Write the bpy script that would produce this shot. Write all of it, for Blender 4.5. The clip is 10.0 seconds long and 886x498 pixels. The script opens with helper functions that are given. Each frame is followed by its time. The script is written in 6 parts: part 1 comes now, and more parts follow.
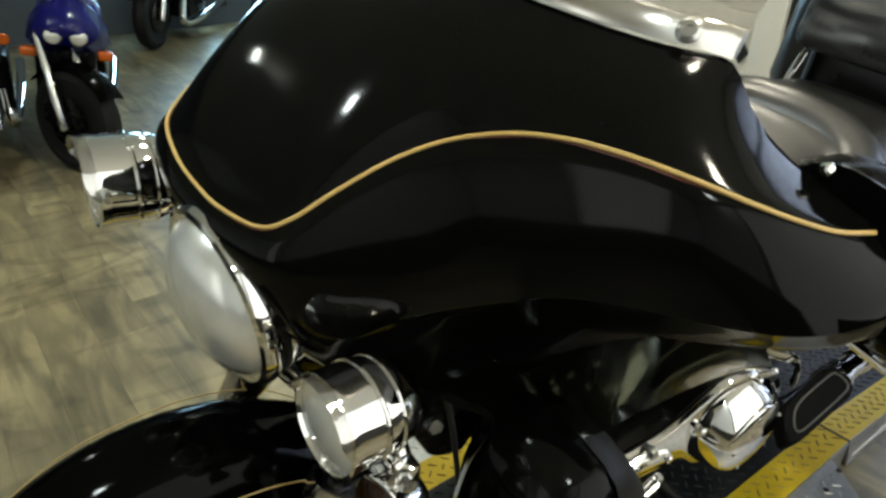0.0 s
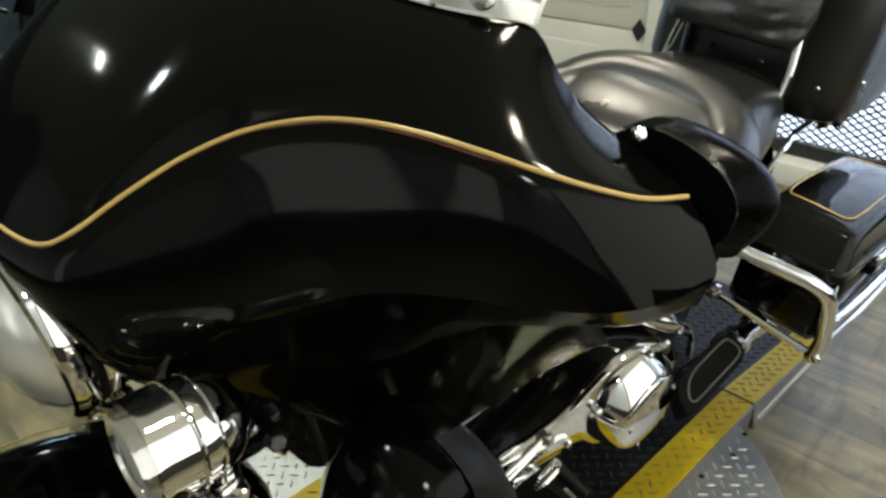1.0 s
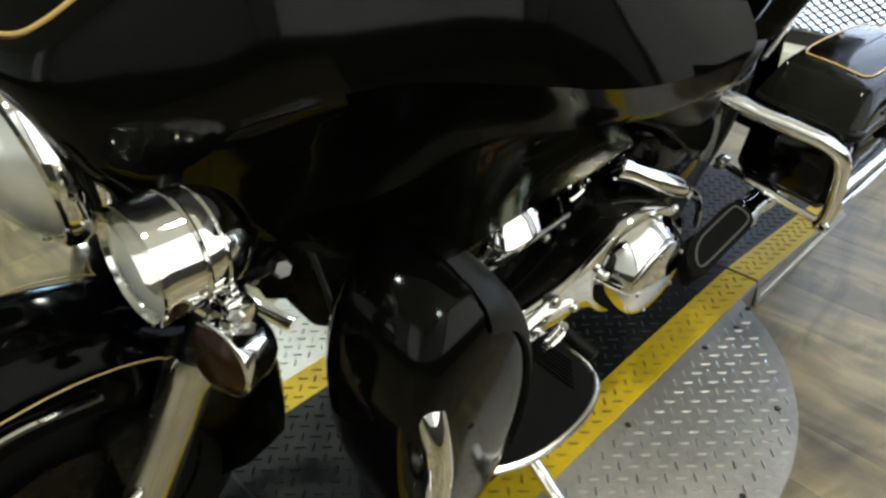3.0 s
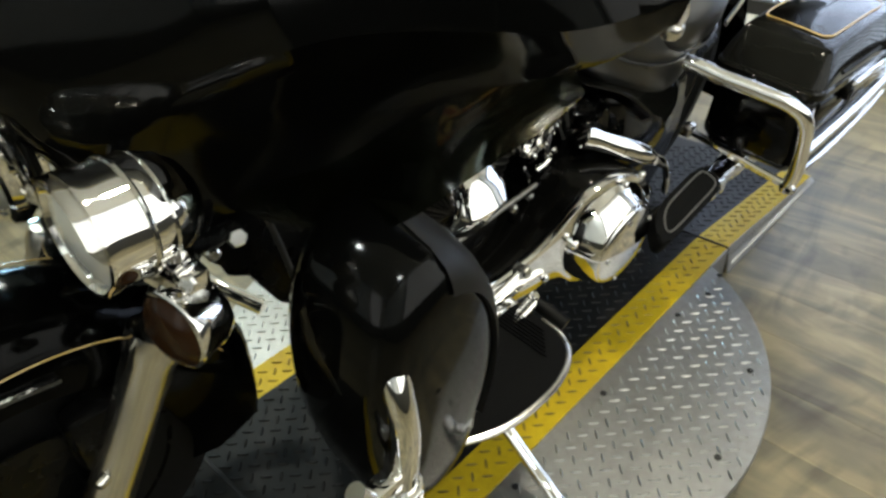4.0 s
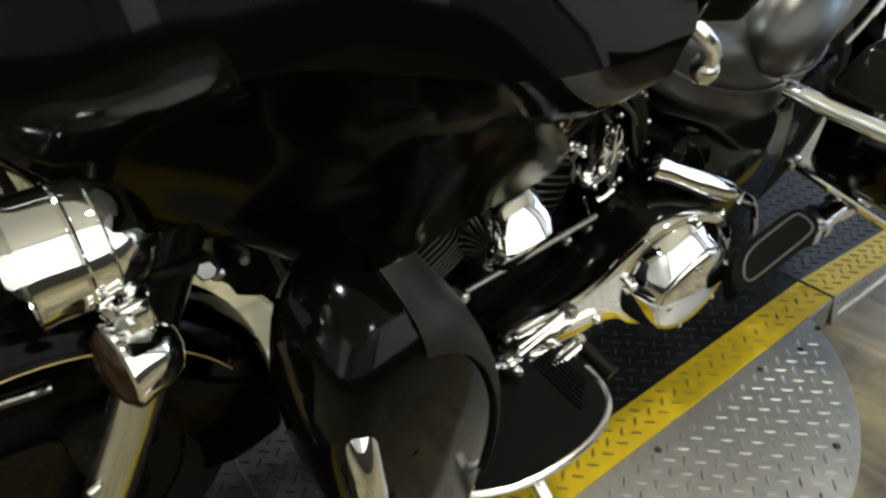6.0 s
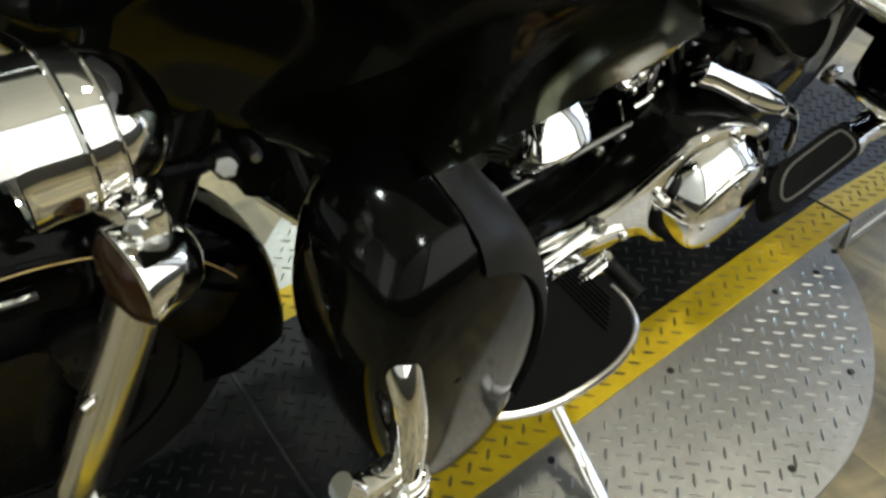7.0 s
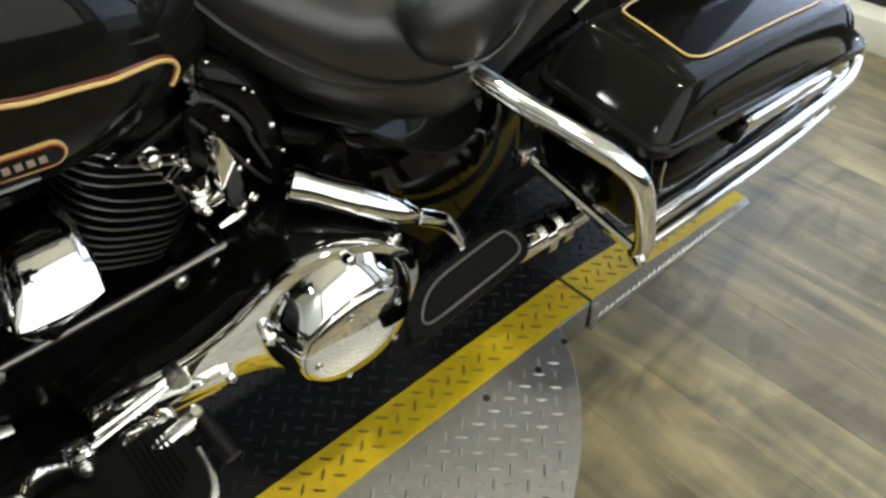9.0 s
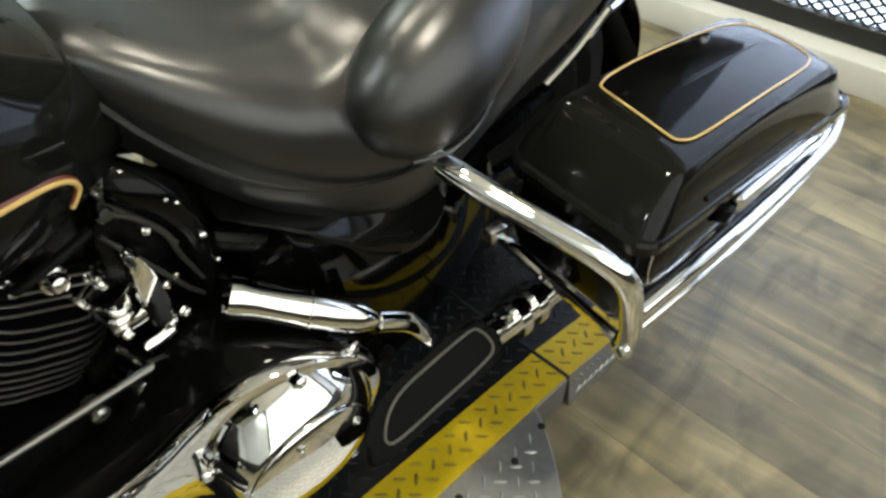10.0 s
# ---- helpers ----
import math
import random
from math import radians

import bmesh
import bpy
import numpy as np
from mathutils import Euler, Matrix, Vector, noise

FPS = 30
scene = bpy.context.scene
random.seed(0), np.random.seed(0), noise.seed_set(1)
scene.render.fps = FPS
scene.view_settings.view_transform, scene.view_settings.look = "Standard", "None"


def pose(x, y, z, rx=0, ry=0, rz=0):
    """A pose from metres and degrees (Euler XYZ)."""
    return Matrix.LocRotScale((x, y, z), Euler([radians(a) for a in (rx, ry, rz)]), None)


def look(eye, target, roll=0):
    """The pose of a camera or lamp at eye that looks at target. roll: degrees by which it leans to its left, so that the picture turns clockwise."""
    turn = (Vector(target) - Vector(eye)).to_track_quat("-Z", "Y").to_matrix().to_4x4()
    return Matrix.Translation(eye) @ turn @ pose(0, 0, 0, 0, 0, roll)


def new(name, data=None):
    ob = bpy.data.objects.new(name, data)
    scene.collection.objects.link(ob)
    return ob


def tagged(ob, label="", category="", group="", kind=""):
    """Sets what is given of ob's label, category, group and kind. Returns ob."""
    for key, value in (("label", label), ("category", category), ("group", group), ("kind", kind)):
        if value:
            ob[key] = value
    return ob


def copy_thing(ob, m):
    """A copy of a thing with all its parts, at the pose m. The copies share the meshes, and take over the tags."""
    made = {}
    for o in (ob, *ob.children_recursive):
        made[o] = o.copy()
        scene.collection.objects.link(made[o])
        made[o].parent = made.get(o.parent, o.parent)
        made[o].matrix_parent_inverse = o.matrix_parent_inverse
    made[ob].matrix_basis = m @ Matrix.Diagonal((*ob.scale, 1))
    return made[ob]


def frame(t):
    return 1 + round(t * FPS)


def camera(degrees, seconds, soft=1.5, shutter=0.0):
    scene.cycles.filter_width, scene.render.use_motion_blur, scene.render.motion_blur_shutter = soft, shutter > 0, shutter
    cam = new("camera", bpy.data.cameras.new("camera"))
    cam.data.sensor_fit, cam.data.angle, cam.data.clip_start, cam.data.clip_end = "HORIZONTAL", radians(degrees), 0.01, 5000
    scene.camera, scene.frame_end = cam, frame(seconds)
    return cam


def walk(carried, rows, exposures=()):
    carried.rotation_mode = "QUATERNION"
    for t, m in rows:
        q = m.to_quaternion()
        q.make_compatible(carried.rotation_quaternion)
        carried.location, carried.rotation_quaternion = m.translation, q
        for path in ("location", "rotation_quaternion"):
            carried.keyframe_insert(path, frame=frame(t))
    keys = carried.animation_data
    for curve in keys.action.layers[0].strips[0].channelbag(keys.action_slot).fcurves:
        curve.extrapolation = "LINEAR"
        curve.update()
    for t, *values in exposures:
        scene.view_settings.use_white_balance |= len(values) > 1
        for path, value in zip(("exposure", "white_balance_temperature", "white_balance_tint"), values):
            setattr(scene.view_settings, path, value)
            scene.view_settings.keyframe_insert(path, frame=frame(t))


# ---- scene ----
cam = camera(65.0, 10.0, 2.8, 0.15)
PATH = [
    (0, (-0.137, -0.694, 1.301), (0.939, 0.699, 0.352), 0.9),
    (0.5, (-0.065, -0.723, 1.322), (1.062, 0.658, 0.415), 0.2),
    (1, (-0.02, -0.738, 1.275), (1.179, 0.545, 0.317), -1.4),
    (1.5, (-0.012, -0.731, 1.225), (1.172, 0.554, 0.252), -3.7),
    (2, (-0.029, -0.718, 1.179), (1.118, 0.545, 0.136), -3.3),
    (2.5, (-0.04, -0.723, 1.165), (1.091, 0.474, 0.03), -1.9),
    (3.8, (-0.058, -0.761, 1.148), (1.079, 0.411, -0.007), -3.4),
    (4, (-0.04, -0.761, 1.134), (1.113, 0.381, -0.036), -3.3),
    (4.5, (-0.026, -0.772, 1.127), (1.119, 0.353, -0.066), -3.2),
    (5, (0.029, -0.782, 1.118), (1.148, 0.362, -0.082), -3.3),
    (5.5, (0.105, -0.791, 1.12), (1.035, 0.54, -0.048), -3.9),
    (5.7, (0.12, -0.79, 1.128), (1.003, 0.578, -0.033), -5.7),
    (6.8, (0.101, -0.697, 1.094), (1.001, 0.566, -0.169), -2.6),
    (7, (0.099, -0.677, 1.076), (0.947, 0.505, -0.297), -1.7),
    (7.5, (0.136, -0.687, 1.06), (0.904, 0.434, -0.407), -2.6),
    (7.7, (0.227, -0.715, 1.057), (1.104, 0.333, -0.403), 1.1),
    (7.8, (0.285, -0.743, 1.06), (1.197, 0.294, -0.387), 1.0),
    (8, (0.401, -0.744, 1.068), (1.421, 0.274, -0.319), 3.0),
    (8.5, (0.565, -0.771, 1.072), (1.539, 0.311, -0.299), 2.9),
    (9, (0.631, -0.775, 1.071), (1.61, 0.31, -0.295), 0.1),
    (9.5, (0.689, -0.714, 1.07), (1.699, 0.345, -0.293), 2.2),
    (10, (0.734, -0.666, 1.077), (1.807, 0.372, -0.254), 1.4),
]
walk(cam, [(t, look(eye, target, roll)) for t, eye, target, roll in PATH],
     [(0, -0.26), (0.5, -0.32), (1.5, -0.24), (2.5, -0.06), (10, 0.02)])

# ---- world and light ----
world = bpy.data.worlds.new("world")
scene.world = world
world.use_nodes = True
wn = world.node_tree
sky = wn.nodes.new("ShaderNodeTexSky")
sky.sky_type, sky.sun_disc = "NISHITA", False
sky.sun_elevation, sky.sun_rotation = radians(35), radians(110)
wn.links.new(sky.outputs["Color"], wn.nodes["Background"].inputs["Color"])
wn.nodes["Background"].inputs["Strength"].default_value = 0.12


def lamp(name, kind, m, energy, color, size=0.1, size_y=None, spread=None):
    d = bpy.data.lights.new(name, kind)
    d.energy, d.color = energy, color
    if kind == "AREA":
        d.size = size
        if size_y:
            d.shape, d.size_y = "RECTANGLE", size_y
        if spread:
            d.spread = radians(spread)
    else:
        d.shadow_soft_size = size
    ob = new(name, d)
    ob.matrix_world = m
    return ob


CEIL = 3.0
WARM = (1.0, 0.945, 0.75)
GREENISH = (0.88, 1.0, 0.98)
NEUTRAL = (0.90, 1.0, 0.90)
# recessed ceiling spots, in rows over the showroom floor
SPOTS = [(-0.95, -1.55), (-0.95, 0.85), (1.35, -0.72), (1.2, 0.85), (-0.95, 3.06), (1.7, 3.06), (2.4, 0.85)]
for sx, sy in SPOTS:
    lamp("spot_lamp", "AREA", look((sx, sy, CEIL - 0.035), (sx, sy, 0)), ({-0.72: 30, 0.85: 19, 3.06: 32} if sx > 0 else {-1.55: 10, 0.85: 30, 3.06: 9})[sy], NEUTRAL if sy > 3 else WARM if sx > 0 else GREENISH, 0.22, spread=165)
# daylight in the openings of the east wall and the far north window
lamp("window_daylight", "AREA", look((3.30, -0.55, 1.25), (0, -0.55, 1.05)), 76, (0.60, 0.73, 1.0), 2.6, 2.0)
lamp("window_daylight", "AREA", look((2.1, 6.08, 1.2), (2.1, 0, 0.9)), 70, (0.42, 0.76, 1.0), 0.6, 1.7)


# ---- materials ----
def mat(name, base, rough=0.5, metal=0.0, coat=0.0, var=0.0, scale=20.0, bump=0.0, bscale=None, rvar=0.0, spec=0.5, emit=None, estr=0.0):
    m = bpy.data.materials.new(name)
    m.use_nodes = True
    t = m.node_tree
    b = t.nodes["Principled BSDF"]
    b.inputs["Base Color"].default_value = (*base, 1)
    b.inputs["Roughness"].default_value = rough
    b.inputs["Metallic"].default_value = metal
    b.inputs["Coat Weight"].default_value = coat
    b.inputs["Coat Roughness"].default_value = 0.03
    b.inputs["Specular IOR Level"].default_value = spec
    if emit:
        b.inputs["Emission Color"].default_value = (*emit, 1)
        b.inputs["Emission Strength"].default_value = estr
    if var or bump or rvar:
        tc = t.nodes.new("ShaderNodeTexCoord")
        n = t.nodes.new("ShaderNodeTexNoise")
        n.inputs["Scale"].default_value, n.inputs["Detail"].default_value = scale, 6
        t.links.new(tc.outputs["Object"], n.inputs["Vector"])
        if var:
            r = t.nodes.new("ShaderNodeMapRange")
            r.inputs["From Min"].default_value, r.inputs["From Max"].default_value = 0.25, 0.75
            r.inputs["To Min"].default_value, r.inputs["To Max"].default_value = 1 - var, 1 + var
            t.links.new(n.outputs["Fac"], r.inputs["Value"])
            x = t.nodes.new("ShaderNodeVectorMath")
            x.operation = "SCALE"
            x.inputs[0].default_value = base
            t.links.new(r.outputs["Result"], x.inputs["Scale"])
            t.links.new(x.outputs["Vector"], b.inputs["Base Color"])
        if rvar:
            r2 = t.nodes.new("ShaderNodeMapRange")
            r2.inputs["From Min"].default_value, r2.inputs["From Max"].default_value = 0.3, 0.7
            r2.inputs["To Min"].default_value, r2.inputs["To Max"].default_value = max(0, rough - rvar), rough + rvar
            t.links.new(n.outputs["Fac"], r2.inputs["Value"])
            t.links.new(r2.outputs["Result"], b.inputs["Roughness"])
        if bump:
            n2 = t.nodes.new("ShaderNodeTexNoise")
            n2.inputs["Scale"].default_value, n2.inputs["Detail"].default_value = bscale or scale * 6, 4
            t.links.new(tc.outputs["Object"], n2.inputs["Vector"])
            bp = t.nodes.new("ShaderNodeBump")
            bp.inputs["Strength"].default_value, bp.inputs["Distance"].default_value = bump, 0.002
            t.links.new(n2.outputs["Fac"], bp.inputs["Height"])
            t.links.new(bp.outputs["Normal"], b.inputs["Normal"])
    return m


def mapped(m, kind="Object", scl=(1, 1, 1)):
    t = m.node_tree
    tc, mp = t.nodes.new("ShaderNodeTexCoord"), t.nodes.new("ShaderNodeMapping")
    mp.inputs["Scale"].default_value = scl
    t.links.new(tc.outputs[kind], mp.inputs["Vector"])
    return mp.outputs["Vector"]


BLACK = mat("gloss_black_paint", (0.002, 0.002, 0.0018), 0.09, rvar=0.02, scale=6, spec=0.155)
CHARCOAL = mat("charcoal_pearl_paint", (0.005, 0.005, 0.0042), 0.06, rvar=0.015, scale=5, var=0.12, spec=0.17)
SATIN = mat("satin_black_engine_paint", (0.003, 0.003, 0.003), 0.26, rvar=0.07, scale=30, spec=0.13)
GREYTRIM = mat("dark_grey_trim_plastic", (0.030, 0.029, 0.026), 0.38, bump=0.1, bscale=400, spec=0.22)
CHROME = mat("chrome", (0.90, 0.89, 0.87), 0.045, 1.0, rvar=0.025, scale=9)
POLISHED = mat("polished_aluminium", (0.70, 0.68, 0.64), 0.2, 1.0, rvar=0.08, scale=14)
STEEL = mat("bright_bolt_steel", (0.6, 0.6, 0.58), 0.25, 1.0)
GOLD = mat("gold_pinstripe_paint", (0.58, 0.39, 0.13), 0.3, coat=0.3)
REDLINE = mat("dark_red_pinstripe_edge", (0.12, 0.02, 0.006), 0.3, coat=0.3)
BADGE_RED = mat("badge_red_enamel", (0.32, 0.05, 0.025), 0.25, coat=0.4)
BADGE_WHITE = mat("badge_silver_lettering_bars", (0.34, 0.26, 0.21), 0.3)
RUBBER = mat("black_rubber", (0.004, 0.004, 0.0038), 0.5, bump=0.2, bscale=300, spec=0.12)
BOARDRUBBER = mat("black_board_rubber", (0.003, 0.003, 0.003), 0.65, bump=0.2, bscale=200, spec=0.07)
LEATHER = mat("black_seat_leather", (0.010, 0.010, 0.0095), 0.32, var=0.3, scale=9, bump=0.12, bscale=240, rvar=0.06, spec=0.75)
# soft creases where the leather is stretched
lt = LEATHER.node_tree
crease = lt.nodes.new("ShaderNodeTexNoise")
crease.inputs["Scale"].default_value, crease.inputs["Detail"].default_value, crease.inputs["Distortion"].default_value = 3.0, 1, 1.0
lt.links.new(mapped(LEATHER, "Object", (2.2, 1.0, 1.6)), crease.inputs["Vector"])
crease_bump = lt.nodes.new("ShaderNodeBump")
crease_bump.inputs["Strength"].default_value, crease_bump.inputs["Distance"].default_value = 0.22, 0.02
lt.links.new(crease.outputs["Fac"], crease_bump.inputs["Height"])
for link in [q for q in lt.links if q.to_socket.name == "Normal" and q.to_node.type == "BSDF_PRINCIPLED"]:
    lt.links.new(crease_bump.outputs["Normal"], link.from_node.inputs["Normal"])
WRINKLED = mat("black_wrinkled_leather", (0.018, 0.018, 0.018), 0.36, var=0.3, scale=8, bump=0.9, bscale=18, rvar=0.1)
FINS = mat("black_fin_metal", (0.003, 0.003, 0.003), 0.4, spec=0.25)
FINEDGE = mat("machined_fin_edge", (0.20, 0.195, 0.185), 0.45, 1.0)
LENSGLASS = mat("headlight_reflector_glass", (0.84, 0.84, 0.80), 0.26, 0.65, var=0.25, scale=14)
DULLSTEEL = mat("dull_linkage_steel", (0.22, 0.215, 0.20), 0.35, 1.0)
INLAY = mat("grey_inlay_line", (0.09, 0.088, 0.08), 0.5)
AMBER = mat("smoked_amber_lens", (0.022, 0.009, 0.003), 0.22, spec=0.2)
AMBER2 = mat("amber_indicator_lens", (0.45, 0.085, 0.006), 0.2, coat=0.5)
TYRE = mat("tyre_rubber", (0.006, 0.006, 0.006), 0.7, bump=0.3, bscale=60, spec=0.25)
BLUEPAINT = mat("metallic_blue_paint", (0.008, 0.008, 0.17), 0.25, coat=0.2)
WALLPAINT = mat("white_wall_paint", (0.82, 0.81, 0.78), 0.6, var=0.06, scale=3, bump=0.08, bscale=90)
GREYWALL = mat("blue_grey_wall_paint", (0.06, 0.075, 0.09), 0.6, var=0.1, scale=3)
DOORPAINT = mat("cream_garage_door_paint", (0.62, 0.61, 0.55), 0.5, var=0.05, scale=4, bump=0.1, bscale=120)
TRIMPAINT = mat("white_trim_paint", (0.72, 0.71, 0.66), 0.45, var=0.05, scale=6)
FRAMEBLACK = mat("black_steel_frame_paint", (0.012, 0.012, 0.013), 0.4, rvar=0.08, scale=12)
CEILING = mat("warm_white_ceiling_paint", (0.64, 0.60, 0.48), 0.8, var=0.06, scale=5)
LAMPGLOW = mat("lamp_diffuser", (1, 1, 1), 0.5, emit=(1.0, 0.92, 0.76), estr=60)
DAYGLOW = mat("daylit_frosted_panel", (0.8, 0.85, 0.95), 0.6, emit=(0.72, 0.84, 1.0), estr=2.0)
SHOPGLOW = mat("glow_of_unseen_shop_windows", (0.8, 0.82, 0.8), 0.5, emit=(1.0, 0.985, 0.93), estr=1.3)
DADO = mat("dark_unseen_wall_paint", (0.03, 0.028, 0.022), 0.55, var=0.1, scale=4)
GAPDARK = mat("dark_joint_rubber", (0.006, 0.006, 0.006), 0.7)


def clear_glass(name, tint, rough, ior):
    m = mat(name, tint, rough)
    b = m.node_tree.nodes["Principled BSDF"]
    b.inputs["Transmission Weight"].default_value = 0.92
    b.inputs["IOR"].default_value = ior
    return m


ACRYLIC = clear_glass("tinted_windshield_acrylic", (0.75, 0.72, 0.66), 0.03, 1.2)
SMOKED = clear_glass("smoked_deflector_plastic", (0.015, 0.017, 0.008), 0.14, 1.2)


def plate_mat(name, base, rough, metal, worn, spec=0.5):
    """Rolled tread plate: scuffs at two scales; paint worn through where given."""
    m = mat(name, base, rough, metal, spec=spec)
    t = m.node_tree
    b = t.nodes["Principled BSDF"]
    v = mapped(m)
    n1, n2 = t.nodes.new("ShaderNodeTexNoise"), t.nodes.new("ShaderNodeTexNoise")
    for n, s, d in ((n1, 3.2, 5), (n2, 70.0, 6)):
        n.inputs["Scale"].default_value, n.inputs["Detail"].default_value = s, d
        t.links.new(v, n.inputs["Vector"])
    add = t.nodes.new("ShaderNodeMath")
    add.operation = "MULTIPLY_ADD"
    add.inputs[1].default_value = 0.45
    t.links.new(n2.outputs["Fac"], add.inputs[0])
    t.links.new(n1.outputs["Fac"], add.inputs[2])
    ramp = t.nodes.new("ShaderNodeMapRange")
    ramp.inputs["From Min"].default_value, ramp.inputs["From Max"].default_value = 0.5, 1.0
    t.links.new(add.outputs[0], ramp.inputs["Value"])
    mix = t.nodes.new("ShaderNodeMix")
    mix.data_type = "RGBA"
    mix.inputs["A"].default_value, mix.inputs["B"].default_value = (*base, 1), (*worn, 1)
    t.links.new(ramp.outputs["Result"], mix.inputs["Factor"])
    t.links.new(mix.outputs["Result"], b.inputs["Base Color"])
    rr = t.nodes.new("ShaderNodeMapRange")
    rr.inputs["To Min"].default_value, rr.inputs["To Max"].default_value = rough - 0.07, rough + 0.12
    t.links.new(n1.outputs["Fac"], rr.inputs["Value"])
    t.links.new(rr.outputs["Result"], b.inputs["Roughness"])
    bp = t.nodes.new("ShaderNodeBump")
    bp.inputs["Strength"].default_value, bp.inputs["Distance"].default_value = 0.15, 0.001
    t.links.new(n2.outputs["Fac"], bp.inputs["Height"])
    t.links.new(bp.outputs["Normal"], b.inputs["Normal"])
    return m


PLATE = plate_mat("bare_aluminium_tread_plate", (0.42, 0.42, 0.405), 0.42, 0.9, (0.25, 0.245, 0.23))
PLATE_LUG = plate_mat("polished_lugs_and_brightened_flange", (0.60, 0.60, 0.58), 0.30, 0.95, (0.40, 0.39, 0.37))
YELLOW = plate_mat("safety_yellow_plate_paint", (0.64, 0.455, 0.008), 0.45, 0.0, (0.44, 0.305, 0.010), 0.25)
# The darker yellow holds scuffs and also the lugs' shaded sides.
YELLOW_LUG = plate_mat("scuffed_shaded_yellow_lug_paint", (0.34, 0.235, 0.014), 0.42, 0.0, (0.07, 0.055, 0.02), 0.3)
BLACKPLATE = plate_mat("black_plate_paint", (0.0045, 0.0045, 0.0048), 0.44, 0.0, (0.009, 0.009, 0.009), 0.2)
BLACK_LUG = plate_mat("scuffed_black_lug_paint", (0.006, 0.006, 0.006), 0.42, 0.0, (0.018, 0.018, 0.017), 0.16)


def wood_mat():
    """Grey-tan vinyl planks: grain along the board, knots and stains, tone by board."""
    m = mat("grey_tan_vinyl_plank", (0.2, 0.17, 0.12), 0.36)
    t = m.node_tree
    b = t.nodes["Principled BSDF"]
    oi = t.nodes.new("ShaderNodeObjectInfo")
    geo = t.nodes.new("ShaderNodeNewGeometry")
    tc = t.nodes.new("ShaderNodeTexCoord")
    off = t.nodes.new("ShaderNodeVectorMath")
    off.operation = "MULTIPLY_ADD"
    off.inputs[1].default_value = (1, 1, 1)
    comb = t.nodes.new("ShaderNodeMath")
    comb.operation = "ADD"
    t.links.new(oi.outputs["Random"], comb.inputs[0])
    t.links.new(geo.outputs["Random Per Island"], comb.inputs[1])
    rnd = t.nodes.new("ShaderNodeMath")
    rnd.operation = "FRACT"
    t.links.new(comb.outputs[0], rnd.inputs[0])
    sc = t.nodes.new("ShaderNodeVectorMath")
    sc.operation = "SCALE"
    sc.inputs[0].default_value = (13.0, 7.0, 3.0)
    t.links.new(rnd.outputs[0], sc.inputs["Scale"])
    t.links.new(tc.outputs["Object"], off.inputs[0])
    t.links.new(sc.outputs["Vector"], off.inputs[2])
    mp = t.nodes.new("ShaderNodeMapping")
    mp.inputs["Scale"].default_value = (3.0, 0.55, 1.0)
    t.links.new(off.outputs["Vector"], mp.inputs["Vector"])
    g = t.nodes.new("ShaderNodeTexNoise")
    g.inputs["Scale"].default_value, g.inputs["Detail"].default_value, g.inputs["Distortion"].default_value = 3.0, 4, 1.6
    t.links.new(mp.outputs["Vector"], g.inputs["Vector"])
    k = t.nodes.new("ShaderNodeTexNoise")
    k.inputs["Scale"].default_value, k.inputs["Detail"].default_value = 4.5, 4
    t.links.new(off.outputs["Vector"], k.inputs["Vector"])
    ramp = t.nodes.new("ShaderNodeValToRGB")
    e = ramp.color_ramp.elements
    e[0].position, e[0].color = 0.28, (0.085, 0.073, 0.045, 1)
    e[1].position, e[1].color = 0.74, (0.345, 0.285, 0.155, 1)
    e.new(0.47).color = (0.17, 0.145, 0.085, 1)
    e.new(0.58).color = (0.25, 0.208, 0.115, 1)
    mixf = t.nodes.new("ShaderNodeMath")
    mixf.operation = "MULTIPLY_ADD"
    mixf.inputs[1].default_value = 0.35
    t.links.new(k.outputs["Fac"], mixf.inputs[0])
    half = t.nodes.new("ShaderNodeMath")
    half.operation = "MULTIPLY_ADD"
    half.inputs[1].default_value, half.inputs[2].default_value = 0.8, -0.10
    t.links.new(g.outputs["Fac"], half.inputs[0])
    t.links.new(half.outputs[0], mixf.inputs[2])
    t.links.new(mixf.outputs[0], ramp.inputs["Fac"])
    tone = t.nodes.new("ShaderNodeMapRange")
    tone.inputs["To Min"].default_value, tone.inputs["To Max"].default_value = 0.92, 1.24
    t.links.new(rnd.outputs[0], tone.inputs["Value"])
    # tyre scuffs: broad bent smears across the boards
    wpos = t.nodes.new("ShaderNodeVectorMath")
    wpos.operation = "MULTIPLY"
    wpos.inputs[1].default_value = (1.0, 2.6, 1.0)
    t.links.new(geo.outputs["Position"], wpos.inputs[0])
    sm = t.nodes.new("ShaderNodeTexNoise")
    sm.inputs["Scale"].default_value, sm.inputs["Detail"].default_value, sm.inputs["Distortion"].default_value = 1.5, 3, 3.0
    t.links.new(wpos.outputs["Vector"], sm.inputs["Vector"])
    smr = t.nodes.new("ShaderNodeMapRange")
    smr.inputs["From Min"].default_value, smr.inputs["From Max"].default_value = 0.50, 0.66
    smr.inputs["To Min"].default_value, smr.inputs["To Max"].default_value = 1.0, 0.62
    t.links.new(sm.outputs["Fac"], smr.inputs["Value"])
    both = t.nodes.new("ShaderNodeMath")
    both.operation = "MULTIPLY"
    t.links.new(tone.outputs["Result"], both.inputs[0])
    t.links.new(smr.outputs["Result"], both.inputs[1])
    mul = t.nodes.new("ShaderNodeVectorMath")
    mul.operation = "SCALE"
    t.links.new(ramp.outputs["Color"], mul.inputs[0])
    t.links.new(both.outputs[0], mul.inputs["Scale"])
    t.links.new(mul.outputs["Vector"], b.inputs["Base Color"])
